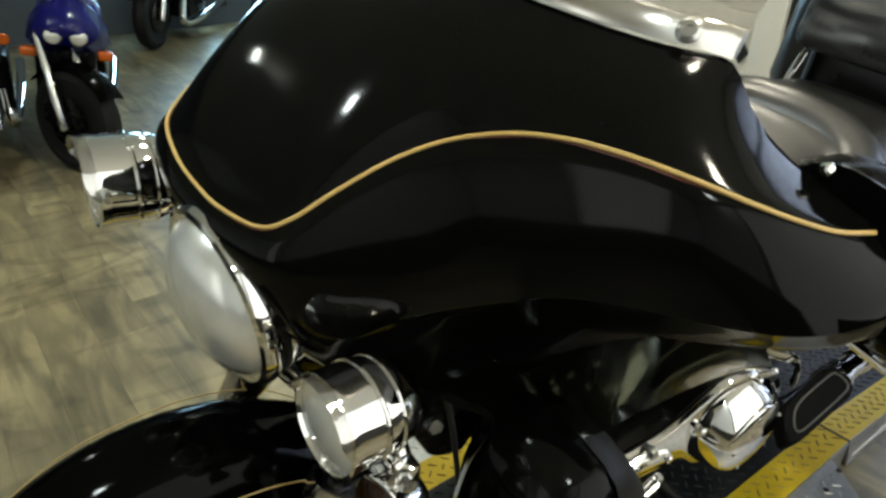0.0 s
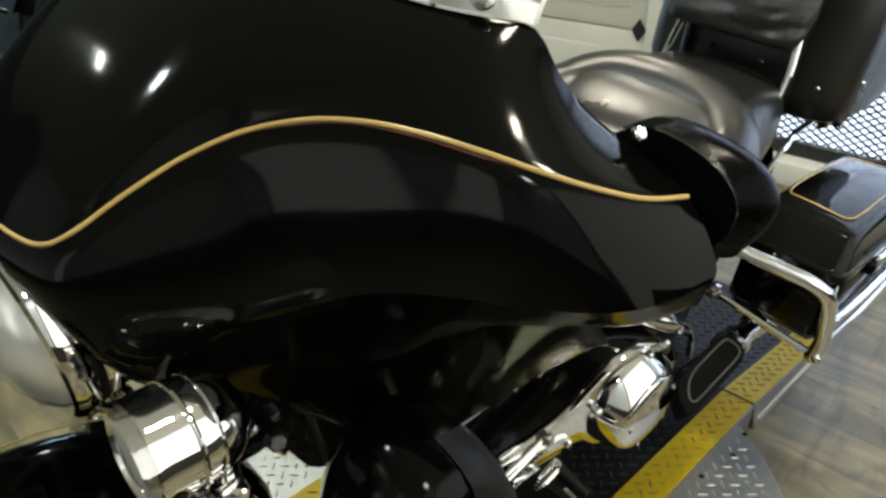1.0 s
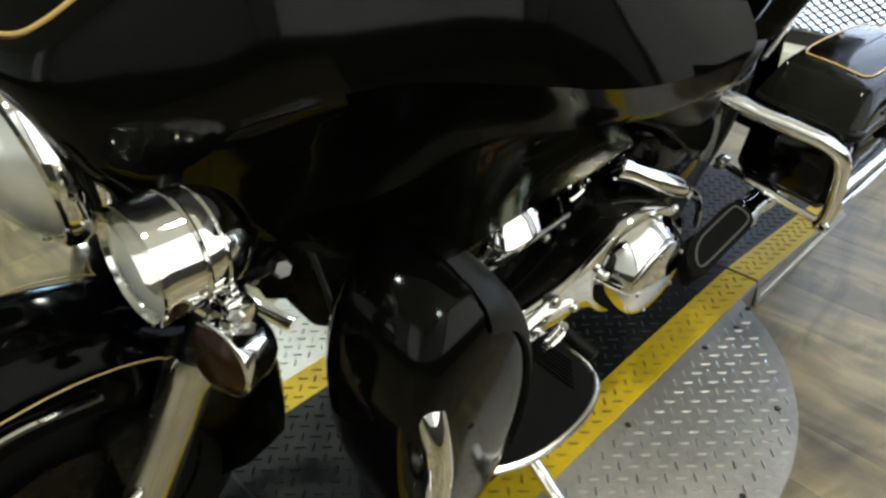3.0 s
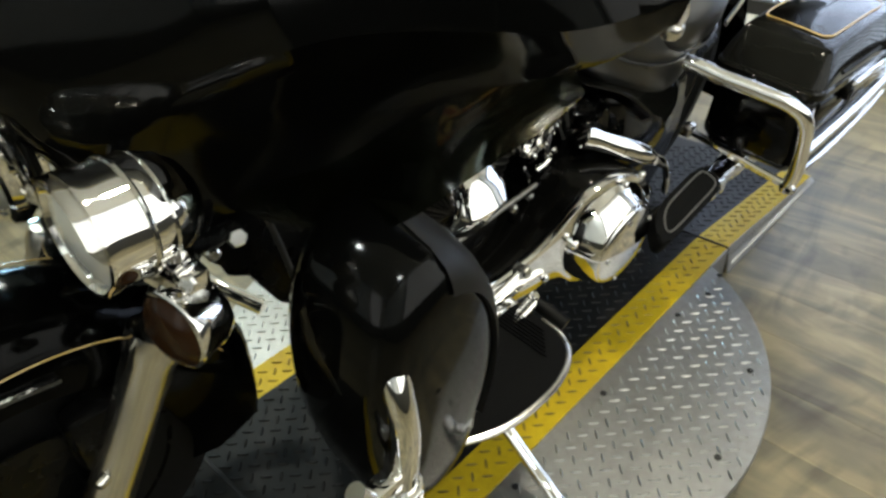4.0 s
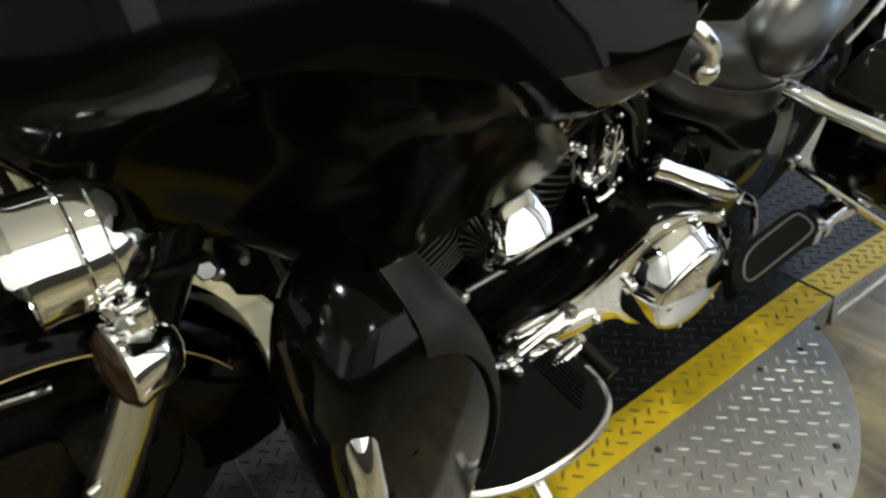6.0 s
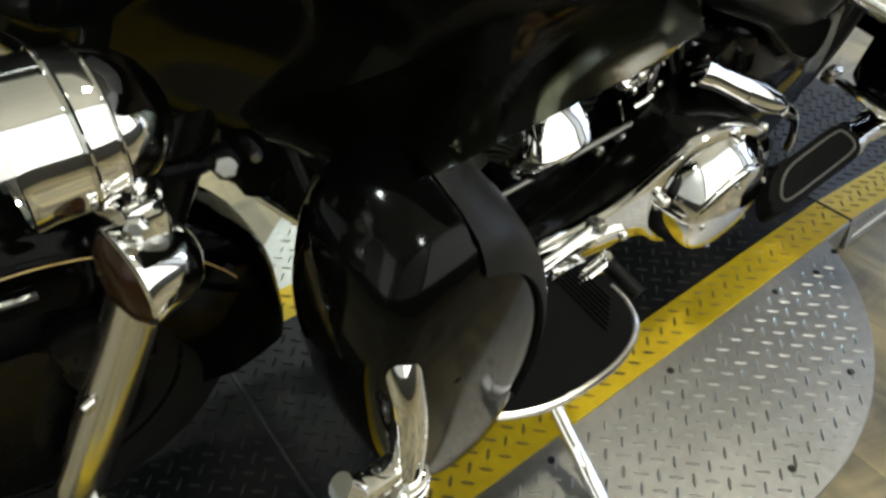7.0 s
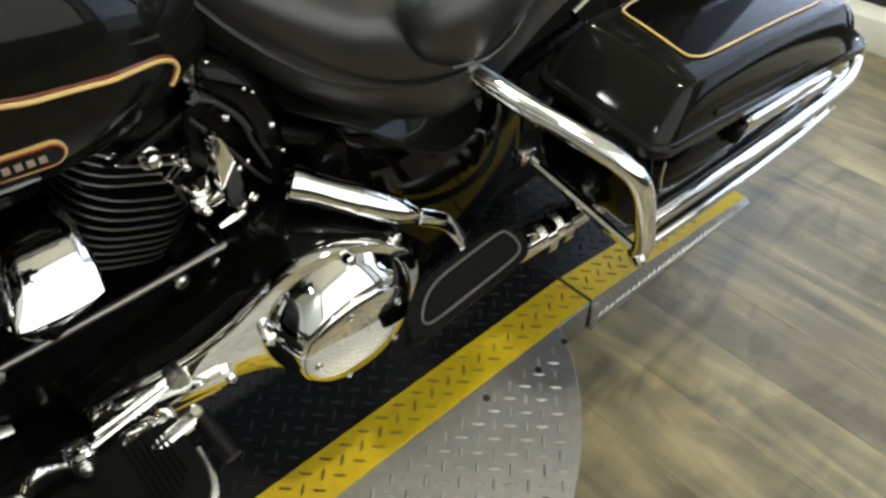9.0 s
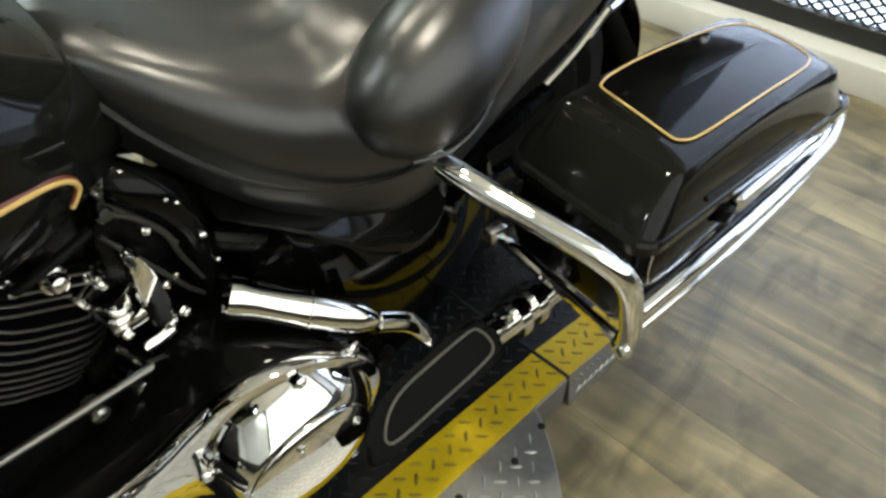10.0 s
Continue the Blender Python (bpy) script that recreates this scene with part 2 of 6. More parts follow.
    rr = t.nodes.new("ShaderNodeMapRange")
    rr.inputs["To Min"].default_value, rr.inputs["To Max"].default_value = 0.24, 0.42
    t.links.new(k.outputs["Fac"], rr.inputs["Value"])
    t.links.new(rr.outputs["Result"], b.inputs["Roughness"])
    bp = t.nodes.new("ShaderNodeBump")
    bp.inputs["Strength"].default_value, bp.inputs["Distance"].default_value = 0.12, 0.002
    t.links.new(g.outputs["Fac"], bp.inputs["Height"])
    t.links.new(bp.outputs["Normal"], b.inputs["Normal"])
    return m


WOOD = wood_mat()


# ---- mesh helpers ----
def part(name, bm, material, parent=None, label="", sharp=35):
    me = bpy.data.meshes.new(name)
    bmesh.ops.recalc_face_normals(bm, faces=bm.faces)
    for f in bm.faces:
        f.smooth = True
    bm.to_mesh(me)
    bm.free()
    me.set_sharp_from_angle(angle=radians(sharp))
    for one in material if isinstance(material, (list, tuple)) else (material,):
        me.materials.append(one)
    ob = new(name, me)
    if parent:
        ob.parent = parent
    if label:
        ob["label"] = label
    return ob


def shared(name, me, parent, loc=(0, 0, 0), rz=0.0):
    """A piece on shared mesh data."""
    ob = new(name, me)
    ob.parent = parent
    ob.location, ob.rotation_euler = loc, (0, 0, rz)
    return ob


def smooth_line(pts, n=6, closed=False):
    """Catmull-Rom through the points, n steps a stretch."""
    P = [Vector(p) for p in pts]
    out = []
    last = len(P) if closed else len(P) - 1
    for i in range(last):
        if closed:
            a, b, c, d = P[i - 1], P[i], P[(i + 1) % len(P)], P[(i + 2) % len(P)]
        else:
            b, c = P[i], P[i + 1]
            a = P[i - 1] if i else b + (b - c)
            d = P[i + 2] if i + 2 < len(P) else c + (c - b)
        for k in range(n):
            t = k / n
            out.append(0.5 * (2 * b + (c - a) * t + (2 * a - 5 * b + 4 * c - d) * t * t + (3 * b - a - 3 * c + d) * t ** 3))
    if not closed:
        out.append(P[-1])
    return out


def grid(bm, rows, wrap=False, loop=False):
    """Faces over rows of points; wrap closes each row, loop joins the last row to the first."""
    V = [[bm.verts.new(p) for p in r] for r in rows]
    for i in range(len(V) if loop else len(V) - 1):
        a, b = V[i], V[(i + 1) % len(V)]
        for j in range(len(a) if wrap else len(a) - 1):
            k = (j + 1) % len(a)
            bm.faces.new((a[j], a[k], b[k], b[j]))
    return V


def tube_into(bm, pts, r, n=12, steps=6, closed=False, caps=True, flat=1.0, up=None):
    L = smooth_line(pts, steps, closed) if steps else [Vector(p) for p in pts]
    rows = []
    side = None
    for i, p in enumerate(L):
        if closed:
            d = L[(i + 1) % len(L)] - L[i - 1]
        else:
            d = L[min(i + 1, len(L) - 1)] - L[max(i - 1, 0)]
        d.normalize()
        if up is not None:
            side = d.cross(Vector(up)).normalized()
        elif side is None:
            side = d.orthogonal().normalized()
        else:
            side = (side - d * side.dot(d)).normalized()
        o = d.cross(side)
        rr = r[min(i * len(r) // len(L), len(r) - 1)] if isinstance(r, (list, tuple)) else r
        rows.append([p + side * math.cos(a) * rr + o * math.sin(a) * rr * flat for a in [2 * math.pi * k / n for k in range(n)]])
    V = grid(bm, rows, wrap=True, loop=closed)
    if caps and not closed:
        bm.faces.new(V[0])
        bm.faces.new(V[-1])
    return bm


def tube(pts, r, **k):
    return tube_into(bmesh.new(), pts, r, **k)


def lathe_into(bm, profile, m=None, n=24):
    """Turns (radius, height) pairs about the local z axis."""
    rows = []
    for r, h in profile:
        rows.append([Vector((max(r, 1e-4) * math.cos(a), max(r, 1e-4) * math.sin(a), h)) for a in [2 * math.pi * k / n for k in range(n)]])
    V = grid(bm, rows, wrap=True)
    bm.faces.new(V[0])
    bm.faces.new(V[-1])
    if m is not None:
        bmesh.ops.transform(bm, matrix=m, verts=[v for r in V for v in r])
    return bm


def lathe(profile, m=None, n=24):
    return lathe_into(bmesh.new(), profile, m, n)


def towards(p, d, up=(0, 0, 1)):
    """A pose at p whose z axis runs along d."""
    q = Vector(d).to_track_quat("Z", "Y").to_matrix().to_4x4()
    return Matrix.Translation(p) @ q


def box_into(bm, lo, hi, bevel=0.0, seg=2, m=None):
    r = bmesh.ops.create_cube(bm, size=1)["verts"]
    lo, hi = Vector(lo), Vector(hi)
    for v in r:
        v.co = Vector([lo[i] + (v.co[i] + 0.5) * (hi[i] - lo[i]) for i in range(3)])
    if bevel:
        out = bmesh.ops.bevel(bm, geom=list({e for v in r for e in v.link_edges}), offset=bevel, segments=seg, affect="EDGES", profile=0.5)
        r = list({v for f in out["faces"] for v in f.verts} | {v for v in r if v.is_valid})
    if m is not None:
        bmesh.ops.transform(bm, matrix=m, verts=r)
    return bm


def box(lo, hi, bevel=0.0, seg=2, m=None):
    return box_into(bmesh.new(), lo, hi, bevel, seg, m)


def slab(outline, a, b, axis="y", bevel=0.0, seg=2, dome=0.0):
    """A plate: the outline in the two other axes, from a to b along the axis; dome lifts the middle of side a."""
    bm = bmesh.new()

    def at(p, h):
        return {"y": (p[0], h, p[1]), "z": (p[0], p[1], h), "x": (h, p[0], p[1])}[axis]
    lo, hi = [bm.verts.new(at(p, a)) for p in outline], [bm.verts.new(at(p, b)) for p in outline]
    fa, fb = bm.faces.new(lo), bm.faces.new(hi)
    n = len(outline)
    for i in range(n):
        bm.faces.new((lo[i], lo[(i + 1) % n], hi[(i + 1) % n], hi[i]))
    if bevel:
        out = bmesh.ops.bevel(bm, geom=list(fa.edges), offset=bevel, segments=seg, affect="EDGES", profile=0.6)
    if dome:
        top = [f for f in bm.faces if len(f.verts) > 8 and abs(f.calc_center_median()[{"x": 0, "y": 1, "z": 2}[axis]] - a) < 1e-4]
        for f in top:
            c = bmesh.ops.poke(bm, faces=[f])["verts"][0]
            c.co[{"x": 0, "y": 1, "z": 2}[axis]] += dome
    return bm


def rounded(outline, n=4):
    return [(p[0], p[1]) for p in smooth_line([(x, y, 0) for x, y in outline], n, True)]


def puff(outline, c, layers, sg):
    """A cushion-shaped panel: the outline scaled about c, layer by layer outwards."""
    b = bmesh.new()
    rws = [[Vector((c[0] + (x - c[0]) * k, sg * y, c[1] + (z - c[1]) * k)) for x, z in outline] for y, k in layers]
    W = grid(b, rws, wrap=True)
    b.faces.new(W[0])
    b.faces.new(W[-1])
    return b


def thing(name, m, label, category, group=""):
    ob = new(name)
    ob.matrix_world = m
    ob.empty_display_size = 0.1
    return tagged(ob, label, category, group)

# ---- setting ----
XE, XW, YS, YN = 3.15, -3.4, -1.95, 6.1


def setting(name, bm, material, label, sharp=35):
    return tagged(part(name, bm, material, None, "", sharp), label, name.split("_")[0], kind="structure")


bm = bmesh.new()
box_into(bm, (XW - 0.2, YS - 0.2, -0.12), (XE + 0.3, YN + 0.2, -0.008))
floor = setting("floor", bm, GAPDARK, "grey-tan wood-look vinyl plank showroom floor")
bm = bmesh.new()
SX0, SX1, SZ0, SZ1 = -0.55, 2.8, 0.66, 2.94
box_into(bm, (XW - 0.15, YS - 0.15, SZ0), (SX0, YS, CEIL))
box_into(bm, (SX1, YS - 0.15, SZ0), (XE, YS, CEIL))
box_into(bm, (SX0, YS - 0.15, SZ1), (SX1, YS, CEIL))
setting("wall_south", bm, WALLPAINT, "white painted wall round the shop window")
# Added out of view so the fairing's side reflects something dark.
setting("dado", box((XW - 0.15, YS - 0.15, 0), (XE, YS + 0.01, SZ0)), DADO, "added dark lower wall that darkens reflections, below the shop window")


# Out of view; set where chrome reflects a bright area to the south.
def shop_window():
    w = tagged(part("window_2", box((SX0, YS - 0.12, SZ0), (SX1, YS - 0.10, SZ1)), SHOPGLOW), "bright frosted shop window in black frames, unseen", "window", kind="structure")
    for x in (SX0, SX1 - 0.07):
        part("mullion", box((x, YS - 0.10, SZ0), (x + 0.07, YS - 0.02, SZ1), 0.006, 1), FRAMEBLACK, w)


shop_window()


# Added glowing panel, unseen, that puts grey reflections into the black paint.
def side_window():
    w = tagged(part("window_3", box((XW - 0.12, WY0, SZ0), (XW - 0.10, WY1, SZ1)), SHOPGLOW), "bright frosted shop window in black frames, unseen", "window", kind="structure")
    for y in (WY0, WY1 - 0.07):
        part("mullion", box((XW - 0.10, y, SZ0), (XW - 0.02, y + 0.07, SZ1), 0.006, 1), FRAMEBLACK, w)


bm = bmesh.new()
WY0, WY1 = -1.3, -0.2
box_into(bm, (XW - 0.15, YS, SZ0), (XW, WY0, CEIL))
box_into(bm, (XW - 0.15, WY1, SZ0), (XW, YN, CEIL))
box_into(bm, (XW - 0.15, WY0, SZ1), (XW, WY1, CEIL))
setting("wall_west", bm, WALLPAINT, "white painted showroom wall round the added window")
side_window()
# West part of the added dark band, also out of view.
setting("dado_west", box((XW - 0.15, YS + 0.01, 0), (XW + 0.01, YN, SZ0)), DADO, "added dark lower wall that darkens reflections")
bm = bmesh.new()
box_into(bm, (XW - 0.15, YN, 0), (1.75, YN + 0.15, CEIL))
box_into(bm, (2.45, YN, 0), (XE, YN + 0.15, CEIL))
box_into(bm, (1.75, YN, 2.1), (2.45, YN + 0.15, CEIL))
box_into(bm, (1.75, YN, 0), (2.45, YN + 0.15, 0.16))
setting("wall_north", bm, GREYWALL, "blue-grey painted wall with a glazed doorway")
bm = bmesh.new()
box_into(bm, (XE, 4.4, 0), (XE + 0.2, YN, CEIL))
box_into(bm, (XE, YS, 2.42), (XE + 0.2, 4.4, CEIL))
setting("wall_east", bm, WALLPAINT, "white painted wall round the garage door and the gated window")
bm = bmesh.new()
box_into(bm, (XW - 0.15, YS - 0.15, CEIL), (XE + 0.3, YN + 0.15, CEIL + 0.1))
setting("ceiling", bm, CEILING, "warm white showroom ceiling with recessed spots")

# low white sill under the mesh gate
setting("sill", box((XE - 0.105, YS, 0), (XE + 0.2, 0.98, 0.105), 0.006), TRIMPAINT, "white painted sill below the mesh gate")
setting("post", box((XE - 0.03, 0.985, 0), (XE + 0.2, 1.127, 2.42), 0.006), TRIMPAINT, "white painted post beside the garage door")


def mesh_gate():
    g = thing("security_gate", pose(XE + 0.02, 0, 0), "black steel gate filled with expanded metal mesh", "gate")
    bm = bmesh.new()
    for y, w in ((0.80, 0.065), (0.958, 0.026)):
        box_into(bm, (-0.03, y, 0.107), (0.03, y + w, 2.4), 0.005)
    part("post_frame", bm, FRAMEBLACK, g)
    for y0, y1 in ((-1.93, -0.6), (-0.6, 0.80), (0.83, 0.978)):
        bm = bmesh.new()
        for a, b in (((y0, 0.107), (y1, 0.17)), ((y0, 2.34), (y1, 2.4)), ((y0, 0.17), (y0 + 0.05, 2.34)), ((y1 - 0.05, 0.17), (y1, 2.34))):
            box_into(bm, (-0.02, a[0], a[1]), (0.02, b[0], b[1]), 0.004, 1)
        part("gate_frame", bm, FRAMEBLACK, g)
        bm = bmesh.new()
        W, Hh, wy, wz = y1 - y0 - 0.1, 2.17, 0.052, 0.030
        sl = wz / wy
        for sg in (1, -1):
            k = -int(Hh / sl / wy) - 2
            while k * wy < W + Hh / sl + wy:
                # a strand from the lower to the upper edge, cut at the frame's sides
                ya, yb = (k * wy, k * wy + Hh / sl) if sg > 0 else (k * wy, k * wy - Hh / sl)
                lo, hi = 0.0, 1.0
                d = yb - ya
                for lim in (0.0, W):
                    u = (lim - ya) / d
                    if (lim == 0) == (d > 0):
                        lo = max(lo, u)
                    else:
                        hi = min(hi, u)
                if hi > lo:
                    p, q = Vector((0, y0 + 0.05 + ya + d * lo, 0.17 + Hh * lo)), Vector((0, y0 + 0.05 + ya + d * hi, 0.17 + Hh * hi))
                    t = (q - p).normalized()
                    s = Vector((0, -t.z, t.y)) * 0.0036
                    x = Vector((0.003, 0, 0)) * (1 if sg > 0 else 0.6)
                    v = [bm.verts.new(c) for c in (p - s - x, p + s - x, p + s + x, p - s + x, q - s - x, q + s - x, q + s + x, q - s + x)]
                    for f in ((0, 1, 5, 4), (1, 2, 6, 5), (2, 3, 7, 6), (3, 0, 4, 7)):
                        bm.faces.new([v[i] for i in f])
                k += 1
        part("expanded_mesh", bm, FRAMEBLACK, g, "black expanded metal mesh")


mesh_gate()
win = tagged(part("window_1", box((XE + 0.19, YS, 0.1), (XE + 0.215, 0.985, 2.42)), DAYGLOW), "bright daylit frosted glazing behind the gate", "window", kind="structure")


def garage_door():
    d = thing("garage_door", pose(XE + 0.03, 0, 0), "cream sectional garage door with black hinges", "door")
    for i in range(4):
        z0 = i * 0.53 + 0.012
        bm = box((0, 1.13, z0), (0.05, 4.38, z0 + 0.522), 0.008)
        for y in (1.26, 2.3, 3.34):
            box_into(bm, (-0.006, y, z0 + 0.10), (0.01, y + 0.95, z0 + 0.42), 0.005)
        part("door_panel", bm, DOORPAINT, d)
        for y in (1.195, 2.72, 4.28):
            if i:
                bm = slab([(y, z0 - 0.055), (y + 0.04, z0), (y, z0 + 0.055), (y - 0.04, z0)], -0.012, -0.001, "x", 0.002, 1)
                part("hinge", bm, FRAMEBLACK, d, "black steel diamond hinge")
    part("weather_strip", box((0.0, 1.13, 0.0), (0.045, 4.38, 0.012)), RUBBER, d)


garage_door()


def glazed_door():
    d = thing("glazed_door", pose(2.1, YN + 0.02, 0), "black framed glazed door with white blinds", "door")
    bm = bmesh.new()
    for a, b in (((-0.35, 0.16), (-0.27, 2.1)), ((0.27, 0.16), (0.35, 2.1)), ((-0.27, 2.0), (0.27, 2.1)), ((-0.27, 0.16), (0.27, 0.26))):
        box_into(bm, (a[0], -0.03, a[1]), (b[0], 0.03, b[1]), 0.004, 1)
    part("door_frame", bm, FRAMEBLACK, d)
    part("pane", box((-0.27, 0.03, 0.26), (0.27, 0.045, 2.0)), DAYGLOW, d, "daylit white blind behind glass")
    for k in range(13):
        x = -0.26 + k * 0.042
        part("blind_slat", box((x, 0.0, 0.26), (x + 0.004, 0.028, 2.0)), TRIMPAINT, d)


glazed_door()


def spot(x, y):
    s = thing("ceiling_spot", pose(x, y, CEIL), "white recessed round ceiling spot", "lamp", "ceiling spots")
    part("trim_ring", lathe([(0.062, -0.001), (0.095, -0.001), (0.097, -0.008), (0.088, -0.014), (0.066, -0.012), (0.06, -0.002)], n=20), TRIMPAINT, s)
    part("diffuser", lathe([(0.06, -0.001), (0.06, -0.01), (0.0, -0.011)], n=20), LAMPGLOW, s)
    return s


first = spot(*SPOTS[0])
for sx, sy in SPOTS[1:]:
    copy_thing(first, pose(sx, sy, CEIL))

# ---- turntable and runway ----
CX, R, TOP = 0.842, 0.598, 0.080
GR, GF = 1.456, 0.228
YE, YI = 0.286, 0.207


def lug_field(bm, inside, z_at, x0, x1, y0, y1, pitch=0.0265):
    """Raised lugs of tread plate, alternating across and along the diagonal."""
    q = math.sqrt(0.5)
    n = int(max(x1 - x0, y1 - y0) * 1.5 / pitch) + 2
    cx, cy = (x0 + x1) / 2, (y0 + y1) / 2
    for i in range(-n, n):
        for j in range(-n, n):
            u, w = i * pitch, j * pitch
            x, y = CX + (u - w) * q, (u + w) * q
            if not (x0 < x < x1 and y0 < y < y1) or not inside(x, y):
                continue
            a = radians(45) if (i + j) % 2 else radians(-45)
            c, s = math.cos(a), math.sin(a)
            L, Wd, h = 0.0122, 0.0027, 0.0022

            def P(l, d, up):
                px, py = x + l * c - d * s, y + l * s + d * c
                return bm.verts.new((px, py, z_at(px) + up))
            ring = [P(-L, 0, 0), P(-L * 0.45, -Wd, 0), P(L * 0.45, -Wd, 0), P(L, 0, 0), P(L * 0.45, Wd, 0), P(-L * 0.45, Wd, 0)]
            t0, t1 = P(-L * 0.78, 0, h), P(L * 0.78, 0, h)
            bm.faces.new((ring[0], ring[1], t0))
            bm.faces.new((ring[1], ring[2], t1, t0))
            bm.faces.new((ring[2], ring[3], t1))
            bm.faces.new((ring[3], ring[4], t1))
            bm.faces.new((ring[4], ring[5], t0, t1))
            bm.faces.new((ring[5], ring[0], t0))


def stuff(ob, label):
    return tagged(ob, label, kind="stuff")


def flat_z(z):
    return lambda x: z


turn = thing("turntable", pose(0, 0, 0), "round aluminium tread-plate display turntable with a painted runway", "turntable")
bm = lathe([(R - 0.015, 0.0), (R - 0.012, 0.01), (R - 0.003, 0.060), (R, 0.064), (R, 0.0745), (R - 0.0015, 0.076), (0.0, 0.076)], Matrix.Translation((CX, 0, 0)), 96)
part("disc", bm, PLATE, turn, "bare aluminium tread plate disc", 30)
bm = bmesh.new()
lug_field(bm, lambda x, y: math.hypot(x - CX, y) < R - 0.015 and abs(y) > YE + 0.014, flat_z(0.076), CX - R, CX + R, -R, R)
stuff(part("tread_relief", bm, PLATE_LUG, turn), "raised lugs of bare tread plate")
x0, x1 = GF + 0.004, GR - 0.004
for name, y0, y1, m, ml in (("yellow_strip", -YE, -YI, YELLOW, YELLOW_LUG), ("black_strip", -YI, YI, BLACKPLATE, BLACK_LUG), ("yellow_strip", YI, YE, YELLOW, YELLOW_LUG)):
    part(name, box((x0, y0, 0.0765), (x1, y1, TOP)), m, turn)
    bm = bmesh.new()
    lug_field(bm, lambda x, y, a=y0, b=y1: a + 0.008 < y < b - 0.008, flat_z(TOP), x0 + 0.01, x1 - 0.01, y0, y1)
    stuff(part("tread_relief", bm, ml, turn), "raised lugs under paint")
for sg in (-1, 1):
    for xa, xb in ((x0, CX - math.sqrt(R * R - YE * YE) + 0.012), (CX + math.sqrt(R * R - YE * YE) - 0.012, x1)):
        part("side_skirt", box((xa, sg * YE - 0.004, 0.003), (xb, sg * YE + 0.004, TOP - 0.001), 0.001, 1), PLATE, turn)
for x in (GF, GR):
    part("joint_seal", box((x - 0.0036, -YE - 0.003, 0.004), (x + 0.0036, YE + 0.003, TOP + 0.0015), 0.001, 1), GAPDARK, turn, "black rubber joint")
BOLTS = [(0.845, -0.548), (0.844, -0.311), (1.087, -0.503), (1.26, -0.33), (1.343, -0.318), (0.60, -0.503), (0.42, -0.33), (0.62, 0.5), (0.9, 0.55), (0.56, -0.311), (1.15, -0.311)]
for x, y in BOLTS:
    part("bolt", lathe([(0.0065, 0.0), (0.0065, 0.0015), (0.0045, 0.0028), (0.003, 0.0028), (0.0025, 0.001), (0, 0.001)], Matrix.Translation((x, y, 0.076)), 10), GAPDARK, turn)


def ramp(name, xa, xb, label):
    """From the runway's end at xa down to the floor at xb."""
    r = thing(name, pose(0, 0, 0), label, "ramp")
    zl = 0.012

    def z_at(x):
        return TOP + (zl - TOP) * (x - xa) / (xb - xa)
    for nm, y0, y1, m, ml in (("yellow_strip", -YE, -YI, YELLOW, YELLOW_LUG), ("black_strip", -YI, YI, BLACKPLATE, BLACK_LUG), ("yellow_strip", YI, YE, YELLOW, YELLOW_LUG)):
        bm = bmesh.new()
        v = [bm.verts.new(p) for p in ((xa, y0, TOP), (xb, y0, zl), (xb, y1, zl), (xa, y1, TOP), (xa, y0, TOP - 0.006), (xb, y0, zl - 0.006), (xb, y1, zl - 0.006), (xa, y1, TOP - 0.006))]
        for f in ((0, 1, 2, 3), (4, 5, 6, 7), (0, 1, 5, 4), (1, 2, 6, 5), (2, 3, 7, 6), (3, 0, 4, 7)):
            bm.faces.new([v[i] for i in f])
        part(nm, bm, m, r)
        bm = bmesh.new()
        lug_field(bm, lambda x, y, a=y0, b=y1: a + 0.008 < y < b - 0.008, z_at, min(xa, xb) + 0.01, max(xa, xb) - 0.01, y0, y1)
        stuff(part("tread_relief", bm, ml, r), "raised lugs under paint")
    for sg in (-1, 1):
        bm = bmesh.new()
        ya, yb = sg * (YE + 0.001), sg * (YE + 0.014)
        rows = []
        for i in range(25):
            x = xa + (xb - xa) * i / 24
            rows.append([Vector(p) for p in ((x, ya, z_at(x) - 0.001), (x, (ya + yb) / 2, z_at(x) / 2), (x, yb, 0.001), (x, yb - sg * 0.005, 0.0005), (x, ya - sg * 0.005, z_at(x) - 0.002))])
        V = grid(bm, rows, wrap=True)
        bm.faces.new(V[0])
        bm.faces.new(V[-1])
        # Brighter lug metal makes up for the little light on this side.
        part("side_flange", bm, PLATE_LUG, r, "bare aluminium side flange")
        bm = bmesh.new()
        n = int(abs(xb - xa) / 0.018)
        for i in range(1, n - 1):
            for f, sl in ((0.28, 1), (0.7, -1)):
                x = xa + (xb - xa) * (i + (0.5 if f > 0.5 else 0.0)) / n
                z0 = z_at(x)
                cen = Vector((x, ya + (yb - ya) * f, (z0 - 0.001) * (1 - f) + 0.001 * f))
                down = Vector((0, yb - ya, 0.002 - z0)).normalized()
                along = (Vector((1, 0, 0)) + down * sl).normalized()
                nrm = Vector((1, 0, 0)).cross(down)
                nrm = (nrm if nrm.z > 0 else -nrm).normalized()
                wid = along.cross(nrm)
                ring = [bm.verts.new(cen + along * u * 0.0135 * min(1, z0 / 0.04) + wid * w * 0.0032 - nrm * 0.0004) for u, w in ((-1, 0), (-0.5, -1), (0.5, -1), (1, 0), (0.5, 1), (-0.5, 1))]
                cap = bm.verts.new(cen + nrm * 0.0034)
                for q in range(6):
                    bm.faces.new((ring[q], ring[(q + 1) % 6], cap))
        stuff(part("tread_relief", bm, PLATE_LUG, r), "raised lugs of bare tread plate")


ramp("rear_ramp", GR + 0.004, 2.062, "painted tread-plate ramp behind the turntable")
ramp("front_ramp", GF - 0.004, -0.42, "painted tread-plate ramp before the turntable")

